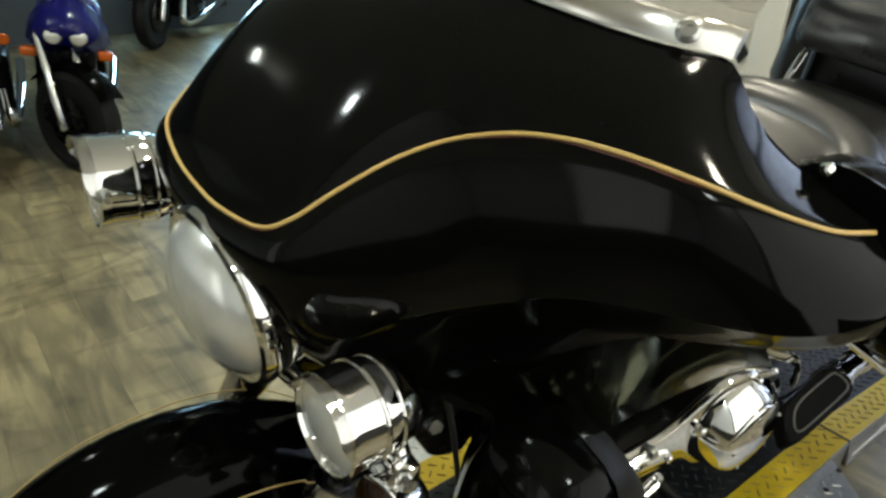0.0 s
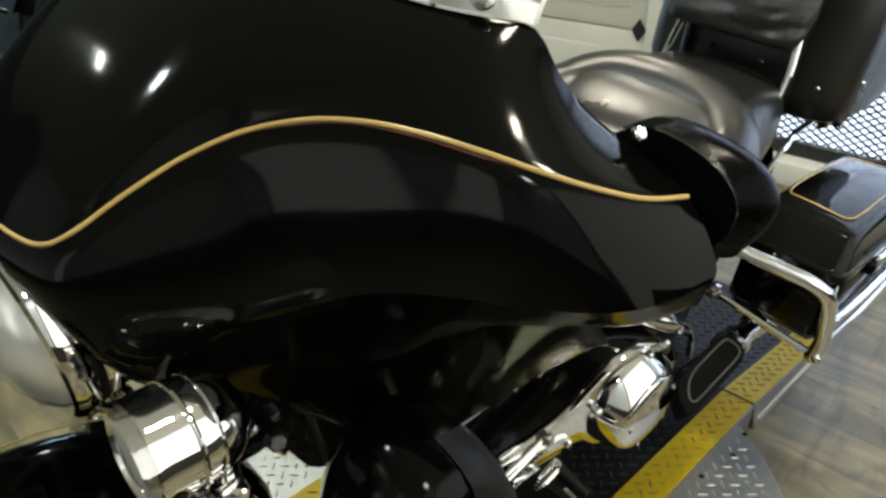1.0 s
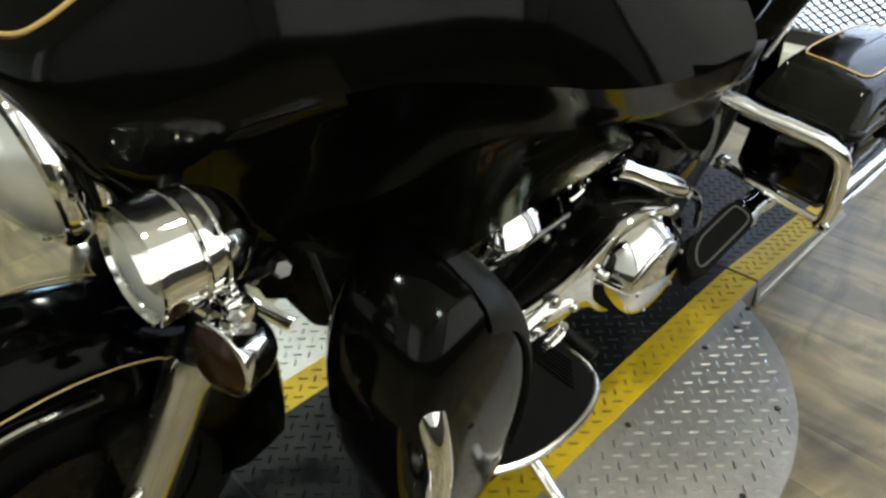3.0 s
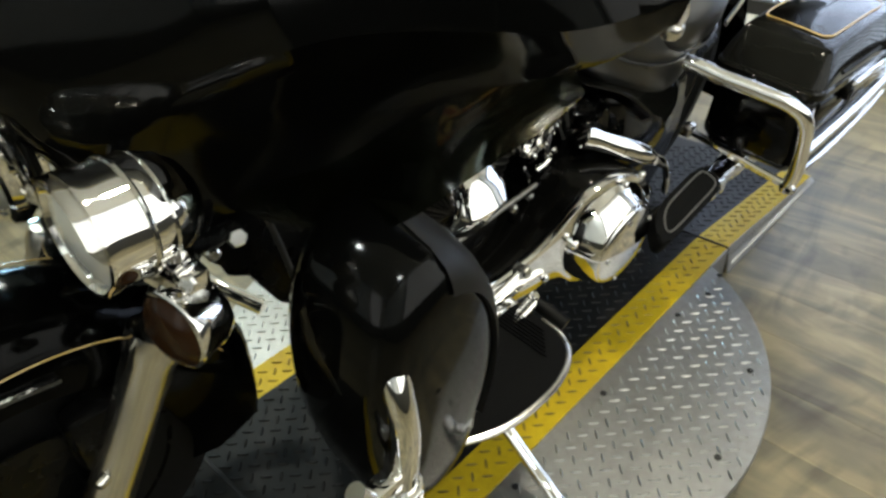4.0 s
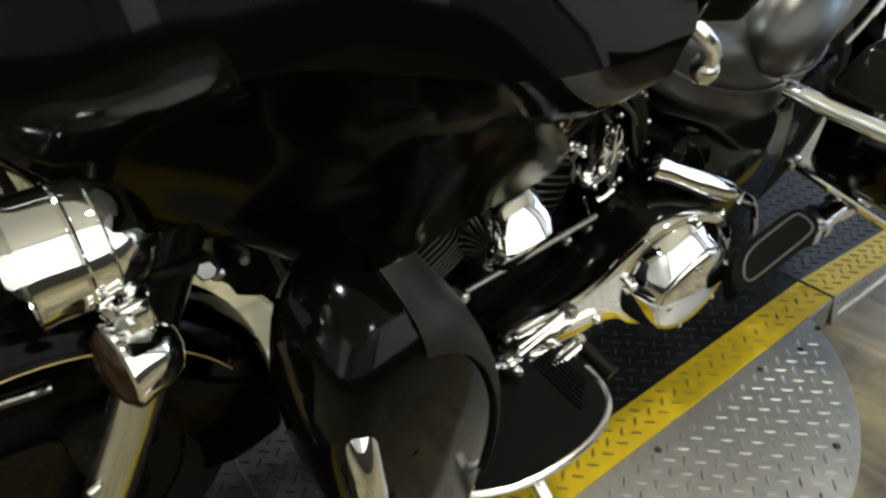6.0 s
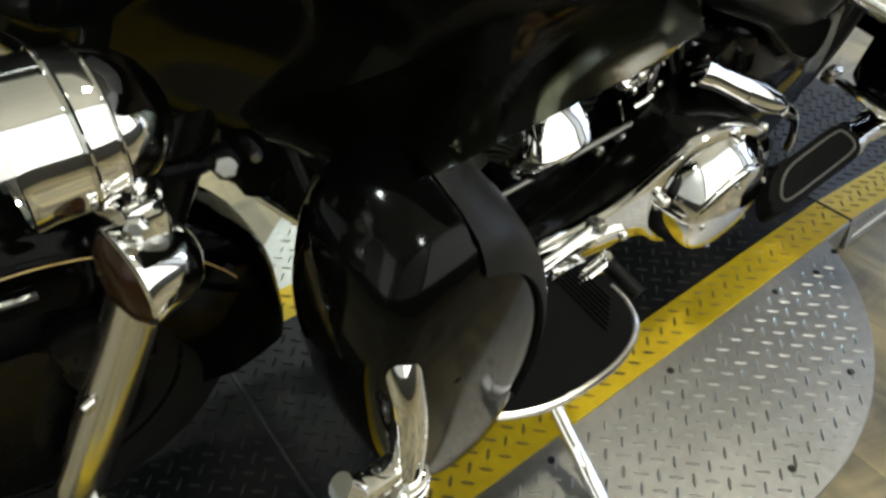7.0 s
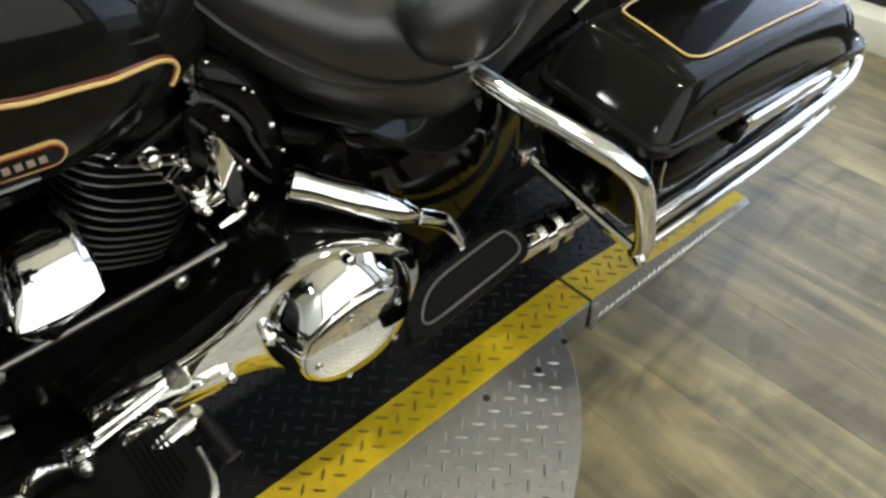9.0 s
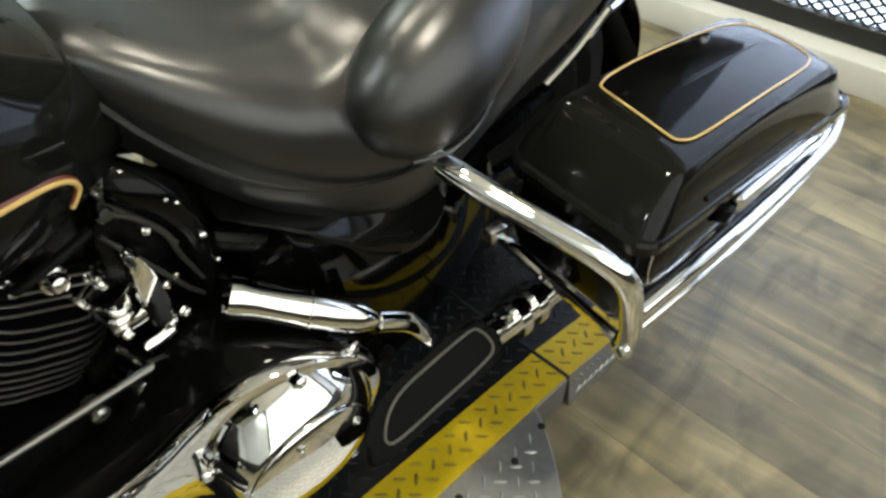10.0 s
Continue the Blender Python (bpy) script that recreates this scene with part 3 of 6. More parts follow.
# ---- the touring motorcycle, leaning on its side stand ----
LEAN_DEG = 8.0
bike = thing("touring_motorcycle", pose(0, 0.11, TOP, LEAN_DEG, 0, 0), "black touring motorcycle with gold pinstripes and chrome, on its side stand", "motorcycle")


def mirror(rows, mid=0.0):
    """Rows given from the middle to the left end, mirrored about y = mid."""
    out = []
    for r in rows:
        left = [Vector(p) for p in r]
        out.append([Vector((p.x, 2 * mid - p.y, p.z)) for p in reversed(left)] + left[1:])
    return out


# the fairing stands straighter than the frame it hangs on, which carries its middle over
MID = 0.035


def fine(rows, n=5, k=4):
    """Smooths rows of points along and across."""
    a = [smooth_line(r, n) for r in rows]
    cols = [smooth_line([a[i][j] for i in range(len(a))], k) for j in range(len(a[0]))]
    return [[c[i] for c in cols] for i in range(len(cols[0]))]


# fork-mounted fairing: rows run from the windshield edge down to the lower lip
F_TOP = [(0.335, 0.035, 1.155), (0.338, -0.02, 1.154), (0.345, -0.07, 1.152), (0.352, -0.105, 1.149), (0.360, -0.14, 1.146), (0.369, -0.17, 1.144), (0.382, -0.205, 1.141), (0.404, -0.25, 1.137), (0.430, -0.283, 1.134), (0.456, -0.307, 1.128), (0.466, -0.335, 1.092), (0.480, -0.362, 1.066), (0.490, -0.392, 1.050), (0.488, -0.428, 1.043), (0.480, -0.462, 1.038)]
F_PIN = [(0.075, 0.035, 0.925), (0.076, -0.025, 0.930), (0.088, -0.09, 0.940), (0.110, -0.115, 0.955), (0.155, -0.129, 0.984), (0.205, -0.145, 1.012), (0.248, -0.172, 1.035), (0.284, -0.215, 1.053), (0.312, -0.26, 1.061), (0.332, -0.31, 1.064), (0.348, -0.36, 1.064), (0.370, -0.403, 1.058), (0.398, -0.433, 1.049), (0.432, -0.457, 1.040), (0.474, -0.471, 1.034)]
BULGE = (0.022, 0.022, 0.020, 0.016, 0.013, 0.012, 0.012, 0.013, 0.013, 0.011, 0.008, 0.005, 0.003, 0.001, 0.0)
F_UPPER = [[(a[0] + (b[0] - a[0]) * f - k * 0.6 * h, a[1] + (b[1] - a[1]) * f - k * 0.2 * h, a[2] + (b[2] - a[2]) * f + k * 0.78 * h) for a, b, k in zip(F_TOP, F_PIN, BULGE)] for f, h in ((0.25, 0.75), (0.5, 1.0), (0.75, 0.75))]
F_LIP = [(0.058, 0.035, 0.899), (0.059, -0.025, 0.904), (0.074, -0.105, 0.909), (0.097, -0.133, 0.923), (0.145, -0.149, 0.952), (0.195, -0.166, 0.98), (0.24, -0.193, 1.004), (0.275, -0.237, 1.021), (0.303, -0.282, 1.029), (0.324, -0.333, 1.033), (0.343, -0.386, 1.034), (0.368, -0.432, 1.03), (0.404, -0.464, 1.022), (0.437, -0.484, 1.017), (0.472, -0.492, 1.018)]
F_LOW = [(0.072, 0.035, 0.827), (0.072, -0.025, 0.832), (0.093, -0.117, 0.832), (0.115, -0.15, 0.838), (0.161, -0.177, 0.852), (0.204, -0.204, 0.872), (0.237, -0.232, 0.886), (0.265, -0.271, 0.906), (0.292, -0.311, 0.925), (0.318, -0.363, 0.941), (0.343, -0.42, 0.953), (0.376, -0.467, 0.96), (0.405, -0.498, 0.972), (0.432, -0.512, 0.985), (0.46, -0.517, 0.996)]
F_UND = [(0.108, 0.035, 0.75), (0.11, -0.025, 0.752), (0.142, -0.105, 0.75), (0.166, -0.133, 0.748), (0.211, -0.149, 0.752), (0.258, -0.165, 0.766), (0.298, -0.19, 0.782), (0.33, -0.227, 0.812), (0.357, -0.271, 0.845), (0.379, -0.328, 0.878), (0.396, -0.385, 0.9), (0.405, -0.442, 0.924), (0.42, -0.484, 0.945), (0.435, -0.507, 0.962), (0.452, -0.518, 0.98)]
F_BOT = [(0.18, 0.035, 0.688), (0.182, -0.025, 0.688), (0.211, -0.1, 0.683), (0.232, -0.129, 0.674), (0.276, -0.149, 0.668), (0.32, -0.168, 0.676), (0.353, -0.2, 0.694), (0.374, -0.24, 0.735), (0.394, -0.283, 0.786), (0.412, -0.332, 0.836), (0.42, -0.385, 0.868), (0.43, -0.435, 0.895), (0.435, -0.473, 0.92), (0.443, -0.495, 0.94), (0.449, -0.511, 0.958)]
F_IN = [(0.273, 0.035, 0.714), (0.273, -0.025, 0.714), (0.293, -0.085, 0.709), (0.31, -0.108, 0.705), (0.348, -0.123, 0.703), (0.391, -0.138, 0.715), (0.424, -0.162, 0.735), (0.446, -0.192, 0.775), (0.455, -0.235, 0.835), (0.46, -0.285, 0.885), (0.465, -0.33, 0.905), (0.468, -0.372, 0.922), (0.465, -0.415, 0.945), (0.462, -0.448, 0.962), (0.462, -0.475, 0.978)]


def relaxed(rows, fixed, turns=40):
    """Irons out ripples between the fixed rows, without shrinking."""
    for turn_no in range(turns * 2):
        step = 0.5 if turn_no % 2 == 0 else -0.52
        out = [list(r) for r in rows]
        for i in range(1, len(rows) - 1):
            if i in fixed:
                continue
            for j in range(1, len(rows[i]) - 1):
                m = (rows[i - 1][j] + rows[i + 1][j] + rows[i][j - 1] + rows[i][j + 1]) * 0.25
                out[i][j] = rows[i][j] + (m - rows[i][j]) * step
        rows = out
    return rows


def shell(name, rows, material, label="", back=(0.004, 0, -0.005), n=3, k=3, keep=(0, 4, 6, 8, 9)):
    """A curved shell with a rolled-back edge."""
    bm = bmesh.new()
    f = relaxed(fine(mirror(rows, MID), n, k), {i * k for i in keep})
    V = grid(bm, f)
    # the far end and the top edge roll in, which gives the shell its thickness
    edge = [r[0] for r in V] + V[-1][1:] + [r[-1] for r in reversed(V[:-1])] + list(reversed(V[0][1:-1]))
    ins = [bm.verts.new(v.co + Vector(back) - Vector((0, math.copysign(min(abs(v.co.y - MID) * 0.05, 0.014), v.co.y - MID), 0))) for v in edge]
    for i in range(len(edge)):
        j = (i + 1) % len(edge)
        bm.faces.new((edge[i], edge[j], ins[j], ins[i]))
    return part(name, bm, material, bike, label, 50)


fairing = shell("fairing", [F_TOP] + F_UPPER + [F_PIN, F_LIP, F_LOW, F_UND, F_BOT, F_IN], BLACK, "gloss black fork-mounted fairing")


# smoked wind deflectors that hang below the fairing, beside the fork
for sg in (-1, 1):
    upper = [(0.262, -0.120, 0.705), (0.335, -0.170, 0.716), (0.378, -0.228, 0.760), (0.404, -0.290, 0.822), (0.424, -0.350, 0.872), (0.434, -0.405, 0.898), (0.436, -0.440, 0.905)]
    under = [(0.288, -0.190, 0.668), (0.318, -0.290, 0.700), (0.334, -0.348, 0.737), (0.392, -0.372, 0.768), (0.446, -0.392, 0.795), (0.468, -0.418, 0.828), (0.448, -0.446, 0.872)]
    between = [((a[0] + b[0]) / 2 - 0.004, (a[1] + b[1]) / 2 - 0.014, (a[2] + b[2]) / 2 - 0.004) for a, b in zip(upper, under)]
    bm = bmesh.new()
    grid(bm, fine([[Vector((x, y if sg < 0 else 2 * MID - y, z)) for x, y, z in r] for r in (upper, between, under)], 5, 5))
    bmesh.ops.solidify(bm, geom=bm.faces[:], thickness=0.003)
    part("wind_deflector", bm, SMOKED, bike, "smoked translucent plastic wind deflector", 60).visible_shadow = False

PINLINE = mirror([F_PIN], MID)[0]
PINF = smooth_line(PINLINE, 8)
bm = bmesh.new()
tube_into(bm, [(p.x - 0.0008, p.y, p.z + 0.001) for p in PINF], 0.0022, n=8, steps=0)
part("pinstripe", bm, GOLD, fairing, "gold pinstripe along the brow of the fairing")
bm = bmesh.new()
tube_into(bm, [(p.x - 0.0012, p.y, p.z - 0.0032) for p in PINF], 0.0016, n=6, steps=0)
part("pinstripe_edge", bm, REDLINE, fairing, "dark red edge line")

# windshield: polished base strip with screws, tinted acrylic above
W_BASE = F_TOP[:10]
W0 = [(p[0] - 0.004, p[1], p[2] + 0.004) for p in W_BASE]
W1 = [(p[0] + 0.009, p[1] * 0.99, p[2] + 0.026) for p in W_BASE]
bm = bmesh.new()
a, b = smooth_line(mirror([W0], MID)[0], 4), smooth_line(mirror([W1], MID)[0], 4)
off = Vector((0.006, 0, 0.001))
V = grid(bm, [a, [x.lerp(y, 0.5) + Vector((-0.003, 0, 0.001)) for x, y in zip(a, b)], b, [p + off for p in b], [p + off for p in a]], loop=True)
bm.faces.new([r[0] for r in V])
bm.faces.new([r[-1] for r in V])
strip = part("windshield_strip", bm, POLISHED, bike, "polished metal windshield base strip")
for y in (-0.277, -0.1, 0.17, 0.347):
    i = min(range(len(a)), key=lambda q: abs(a[q].y - y))
    c = a[i].lerp(b[i], 0.5)
    part("screw", lathe([(0.012, 0), (0.012, 0.003), (0.008, 0.006), (0.004, 0.006), (0.003, 0.003), (0, 0.003)], towards(c + Vector((-0.003, 0, 0.001)), (-0.75, math.copysign(0.3, y - MID), 0.6)), 14), STEEL, strip)
bm = bmesh.new()
rows = []
for h in (0.0, 0.12, 0.24, 0.32):
    rows.append([(p.x + 0.003 + h * 0.62, p.y * (1 - h * 0.35), p.z + h * 0.8 - 0.06 * h * (p.y / 0.34) ** 2) for p in b])
V = grid(bm, rows)
bmesh.ops.solidify(bm, geom=bm.faces[:], thickness=0.004)
shield = part("windshield", bm, ACRYLIC, bike, "tinted clear acrylic windshield")
shield.visible_shadow = False

# headlight in its chrome bucket
HL = (0.0736, -0.0103, 0.805)
hm = towards(HL, (-0.993, -0.08, -0.09))
headlight = part("headlight", lathe([(0.05, -0.13), (0.088, -0.10), (0.104, -0.06), (0.1075, -0.028), (0.105, -0.020), (0.108, -0.016), (0.1125, -0.008), (0.113, 0.0), (0.110, 0.008), (0.104, 0.011), (0.099, 0.009), (0.096, 0.003), (0.094, 0.0), (0, 0.0)], hm, 40), CHROME, bike, "chrome headlight bucket and trim ring")
part("lens", lathe([(0.097, 0.004), (0.092, 0.016), (0.078, 0.030), (0.055, 0.041), (0.028, 0.047), (0.0, 0.049)], hm, 40), LENSGLASS, headlight, "clear headlight lens over a bright reflector")
part("inner_ring", lathe([(0.1045, -0.017), (0.1085, -0.019), (0.1085, -0.025), (0.1045, -0.027)], hm, 40), RUBBER, headlight)
part("adjuster_screw", lathe([(0.005, 0), (0.005, 0.004), (0, 0.005)], towards((0.075, -0.010, 0.692), (-0.1, 0, -1)), 10), STEEL, headlight)

# light bar with passing lamps and turn signals
bar = part("light_bar", tube([(0.165, 0.235, 0.735), (0.15, 0.16, 0.72), (0.13, 0.06, 0.695), (0.13, -0.06, 0.695), (0.15, -0.16, 0.72), (0.165, -0.235, 0.735)], 0.013, n=12), CHROME, bike, "chrome auxiliary light bar")


def passing_lamp(sg):
    # the fork is turned a little to the left, which carries the right lamp forward
    c = Vector((0.116, -0.222, 0.784)) if sg < 0 else Vector((0.050, 0.286, 0.812))
    m = towards(c, (-1, sg * 0.05, 0.08)) @ Matrix.Scale(0.84 if sg < 0 else 1.0, 4)
    body = part("passing_lamp", lathe([(0.006, -0.092), (0.024, -0.089), (0.042, -0.078), (0.054, -0.062), (0.0605, -0.045), (0.0635, -0.025), (0.0645, -0.005), (0.0645, 0.022), (0.066, 0.030), (0.066, 0.036), (0.061, 0.037), (0.058, 0.028), (0, 0.028)], m, 40), CHROME, bike, "chrome passing lamp", 50)
    for h, r, w in ((-0.012, 0.0640, 0.0034), (-0.037, 0.0618, 0.0020)):
        part("band", lathe([(r, h - w), (r + w * 0.8, h - w * 0.7), (r + w * 1.1, h), (r + w * 0.8, h + w * 0.7), (r, h + w)], m, 40), CHROME, body)
    part("lens", lathe([(0.058, 0.028), (0.045, 0.036), (0.02, 0.041), (0, 0.042)], m, 28), LENSGLASS, body)
    # half-round visor over the lens
    bm = bmesh.new()
    rows = []
    for h, s0 in ((0.034, 0.25), (0.041, 0.32), (0.047, 0.45), (0.052, 0.65)):
        a0, a1 = radians(-12) + s0, radians(192) - s0
        rows.append([m @ Vector((0.0655 * math.cos(q), 0.0655 * math.sin(q), h)) for q in [a0 + (a1 - a0) * i / 22 for i in range(23)]])
    grid(bm, rows)
    bmesh.ops.solidify(bm, geom=bm.faces[:], thickness=0.0025)
    part("visor", bm, CHROME, body, "chrome lamp visor")
    part("lamp_stem", tube([c + Vector((0.01, 0, -0.052)), c + Vector((0.022, sg * 0.03, -0.062)), c + Vector((0.028, sg * 0.056, -0.066))], 0.011, n=10), CHROME, body)
    part("lamp_bolt", lathe([(0.013, -0.004), (0.013, 0.012), (0.009, 0.016), (0, 0.017)], towards(c + Vector((0.028, sg * 0.056, -0.062)), (0.0, sg, 0.4)), 6), STEEL, body)


def turn_signal(sg):
    c = Vector((0.121, sg * 0.280, 0.694))
    m = towards(c, (-1, sg * 0.17, 0.09)) @ Matrix.Scale(0.97, 4)
    body = part("turn_signal", lathe([(0.004, -0.054), (0.016, -0.052), (0.029, -0.044), (0.036, -0.030), (0.0385, -0.010), (0.041, -0.002), (0.041, 0.002), (0.038, 0.004), (0, 0.004)], m, 32), CHROME, bike, "chrome bullet turn signal", 50)
    part("lens", lathe([(0.0375, 0.004), (0.031, 0.010), (0.018, 0.0145), (0, 0.016)], m, 28), AMBER, body, "smoked amber lens")
    part("clamp", box((-0.013, -0.011, 0.0), (0.013, 0.011, 0.03), 0.005, 2, Matrix.Translation(c + Vector((0.026, 0.0, 0.028)))), CHROME, body)
    part("stem", tube([c + Vector((0.026, 0, 0.045)), c + Vector((0.034, -sg * 0.02, 0.048)), c + Vector((0.044, -sg * 0.045, 0.042))], 0.010, n=10), CHROME, body)
    part("clamp_bolt", lathe([(0.008, 0), (0.008, 0.007), (0.005, 0.009), (0, 0.009)], towards(c + Vector((0.018, sg * 0.008, 0.052)), (-0.5, sg, 0.5)), 6), STEEL, body)
    br = part("bracket", tube([(0.165, sg * 0.235, 0.735), (0.195, sg * 0.228, 0.722), (0.226, sg * 0.215, 0.712)], 0.009, n=10), SATIN, bar, "black lamp bracket")
    part("bracket_bolt", lathe([(0.0125, -0.01), (0.0125, 0.008), (0.009, 0.013), (0, 0.013)], towards((0.222, sg * 0.226, 0.712), (-0.2, sg, 0.4)), 6), STEEL, br)


for sg in (-1, 1):
    passing_lamp(sg)
    turn_signal(sg)

# fork legs, front wheel, fender
AX = Vector((-0.030, 0, 0.300))
UPV = Vector((0.47, 0, 0.883)).normalized()


def fork(sg):
    p0 = Vector((-0.028, sg * 0.125, 0.19))
    leg = part("fork_slider", lathe([(0.022, 0.0), (0.029, 0.008), (0.031, 0.03), (0.0305, 0.30), (0.032, 0.36), (0.036, 0.375), (0.036, 0.40), (0.022, 0.405)], towards(p0, UPV), 28), POLISHED, bike, "polished aluminium fork slider")
    part("fork_tube", lathe([(0.0225, 0.0), (0.0225, 0.36)], towards(p0 + UPV * 0.40, UPV), 20), SATIN, leg, "black upper fork tube")
    part("axle_nut", lathe([(0.012, 0), (0.012, 0.02), (0.008, 0.024), (0, 0.024)], towards(p0 + Vector((0.012, sg * 0.02, 0.0)), (0.1, sg, -0.3)), 6), STEEL, leg)
    part("reflector_nub", lathe([(0.009, 0), (0.009, 0.012), (0.007, 0.016), (0, 0.017)], towards(p0 + UPV * 0.21 + Vector((-0.026, sg * 0.012, 0)), (-1, sg * 0.4, 0)), 12), POLISHED, leg)


for sg in (-1, 1):
    fork(sg)


def wheel(parent, c, r, w, label):
    m = towards(c, (0, 1, 0))
    tyre = part("tyre", lathe([(r - 0.095, -w * 0.40), (r - 0.07, -w * 0.5), (r - 0.03, -w * 0.47), (r - 0.008, -w * 0.28), (r, 0), (r - 0.008, w * 0.28), (r - 0.03, w * 0.47), (r - 0.07, w * 0.5), (r - 0.095, w * 0.40)], m, 56), TYRE, parent, label)
    part("rim", lathe([(0.03, -0.05), (0.05, -0.045), (0.055, -0.02), (r - 0.13, -0.015), (r - 0.115, -w * 0.38), (r - 0.094, -w * 0.41), (r - 0.094, w * 0.41), (r - 0.115, w * 0.38), (r - 0.13, 0.015), (0.055, 0.02), (0.05, 0.045), (0.03, 0.05)], m, 48), SATIN, tyre)
    return tyre


ft = wheel(bike, AX, 0.286, 0.13, "black front tyre")
part("brake_disc", lathe([(0.09, -0.003), (0.132, -0.003), (0.132, 0.003), (0.09, 0.003)], towards(AX + Vector((0, -0.078, 0)), (0, 1, 0)), 40), SATIN, ft)
part("caliper", box((0.03, -0.118, 0.36), (0.13, -0.07, 0.46), 0.014), SATIN, bike)
part("caliper", box((0.03, 0.07, 0.36), (0.13, 0.118, 0.46), 0.014), SATIN, bike)
rows = []
for k in range(33):
    a = radians(-20 + 198 * k / 32)
    tail = 0.040 * max(0.0, min(1.0, (radians(52) - a) / radians(40))) + 0.02 * max(0.0, -a / radians(20)) ** 1.5
    row = []
    for j in range(13):
        u = -1 + j / 6
        drop = (0.085 + 2.2 * tail) * max(0.0, abs(u) - 0.45) / 0.55
        rr = 0.303 + tail - 0.014 * (u * u) - drop * (0.75 + 0.25 * math.sin(a))
        row.append(AX + Vector((math.cos(a) * rr, math.copysign(min(abs(u) * 0.115, 0.093), u) if u else 0.0, math.sin(a) * rr)))
    rows.append(row)
bm = bmesh.new()
grid(bm, rows)
bmesh.ops.solidify(bm, geom=bm.faces[:], thickness=0.004)
fender = part("front_fender", bm, BLACK, bike, "gloss black front fender", 50)
for sg in (-1, 1):
    P = []
    for k in range(25):
        a = radians(22 + 120 * k / 24)
        rr = 0.258 + 0.04 * max(0, math.cos(a)) ** 1.2
        P.append(AX + Vector((math.cos(a) * rr, sg * 0.0955, math.sin(a) * rr)))
    part("pinstripe", tube(P, 0.0011, n=6, steps=0), GOLD, fender, "gold pinstripe")
    part("fender_trim", tube([AX + Vector((math.cos(radians(a)) * 0.236, sg * 0.0985, math.sin(radians(a)) * 0.236)) for a in (70, 95, 120, 145)], 0.005, n=8), CHROME, fender, "chrome fender trim bar")

# fairing lowers on the engine guard
def lower(sg):
    # outline in x and z, blown up in layers from the inner edge to the outer face
    base = [(0.243, 0.61), (0.238, 0.53), (0.250, 0.42), (0.285, 0.31), (0.345, 0.255), (0.412, 0.280), (0.446, 0.37), (0.462, 0.46), (0.458, 0.55), (0.432, 0.64), (0.388, 0.705), (0.325, 0.73), (0.268, 0.69)]
    cx, cz = 0.35, 0.51
    layers = ((0.245, 0.90, 0.008), (0.265, 0.975, 0.004), (0.295, 1.0, 0.0), (0.345, 0.995, 0.0), (0.382, 0.95, -0.002), (0.402, 0.87, -0.004), (0.412, 0.74, -0.006), (0.418, 0.50, -0.008), (0.420, 0.2, -0.01))
    bm = bmesh.new()
    rows = []
    for y, s, dx in layers:
        rows.append([Vector((cx + (p[0] - cx) * s + dx, sg * y, cz + (p[1] - cz) * s)) for p in rounded(base, 4)])
    for r in rows:
        for v in r:
            v.y = sg * abs(v.y)
    V = grid(bm, rows, wrap=True)
    bm.faces.new(V[0])
    bm.faces.new(V[-1])
    low = part("fairing_lower", bm, BLACK, bike, "gloss black fairing lower with a vent door", 60)
    # rear trim band of dark plastic that hugs the pod's rear edge
    rim = [p for p in rounded(base, 4) if p[0] > 0.335 and p[1] > 0.35]
    rim.sort(key=lambda p: p[1] - p[0])
    bm = bmesh.new()
    rows = []
    for x, z in rim:
        rows.append([Vector((cx + (x - cx) * k, sg * y, cz + (z - cz) * k)) for k, y in ((0.755, 0.408), (0.76, 0.4145), (0.83, 0.4095), (0.90, 0.4005), (0.96, 0.380), (1.002, 0.345), (1.008, 0.29))])
    grid(bm, rows)
    bmesh.ops.solidify(bm, geom=bm.faces[:], thickness=0.003)
    part("rear_trim", bm, GREYTRIM, low, "dark grey plastic rear trim")
    part("screw", lathe([(0.005, -0.003), (0.005, 0.001), (0.003, 0.002), (0, 0.002)], towards((0.322, sg * 0.419, 0.548), (-0.2, sg, 0)), 10), SATIN, low)


lower(-1)
lower(1)

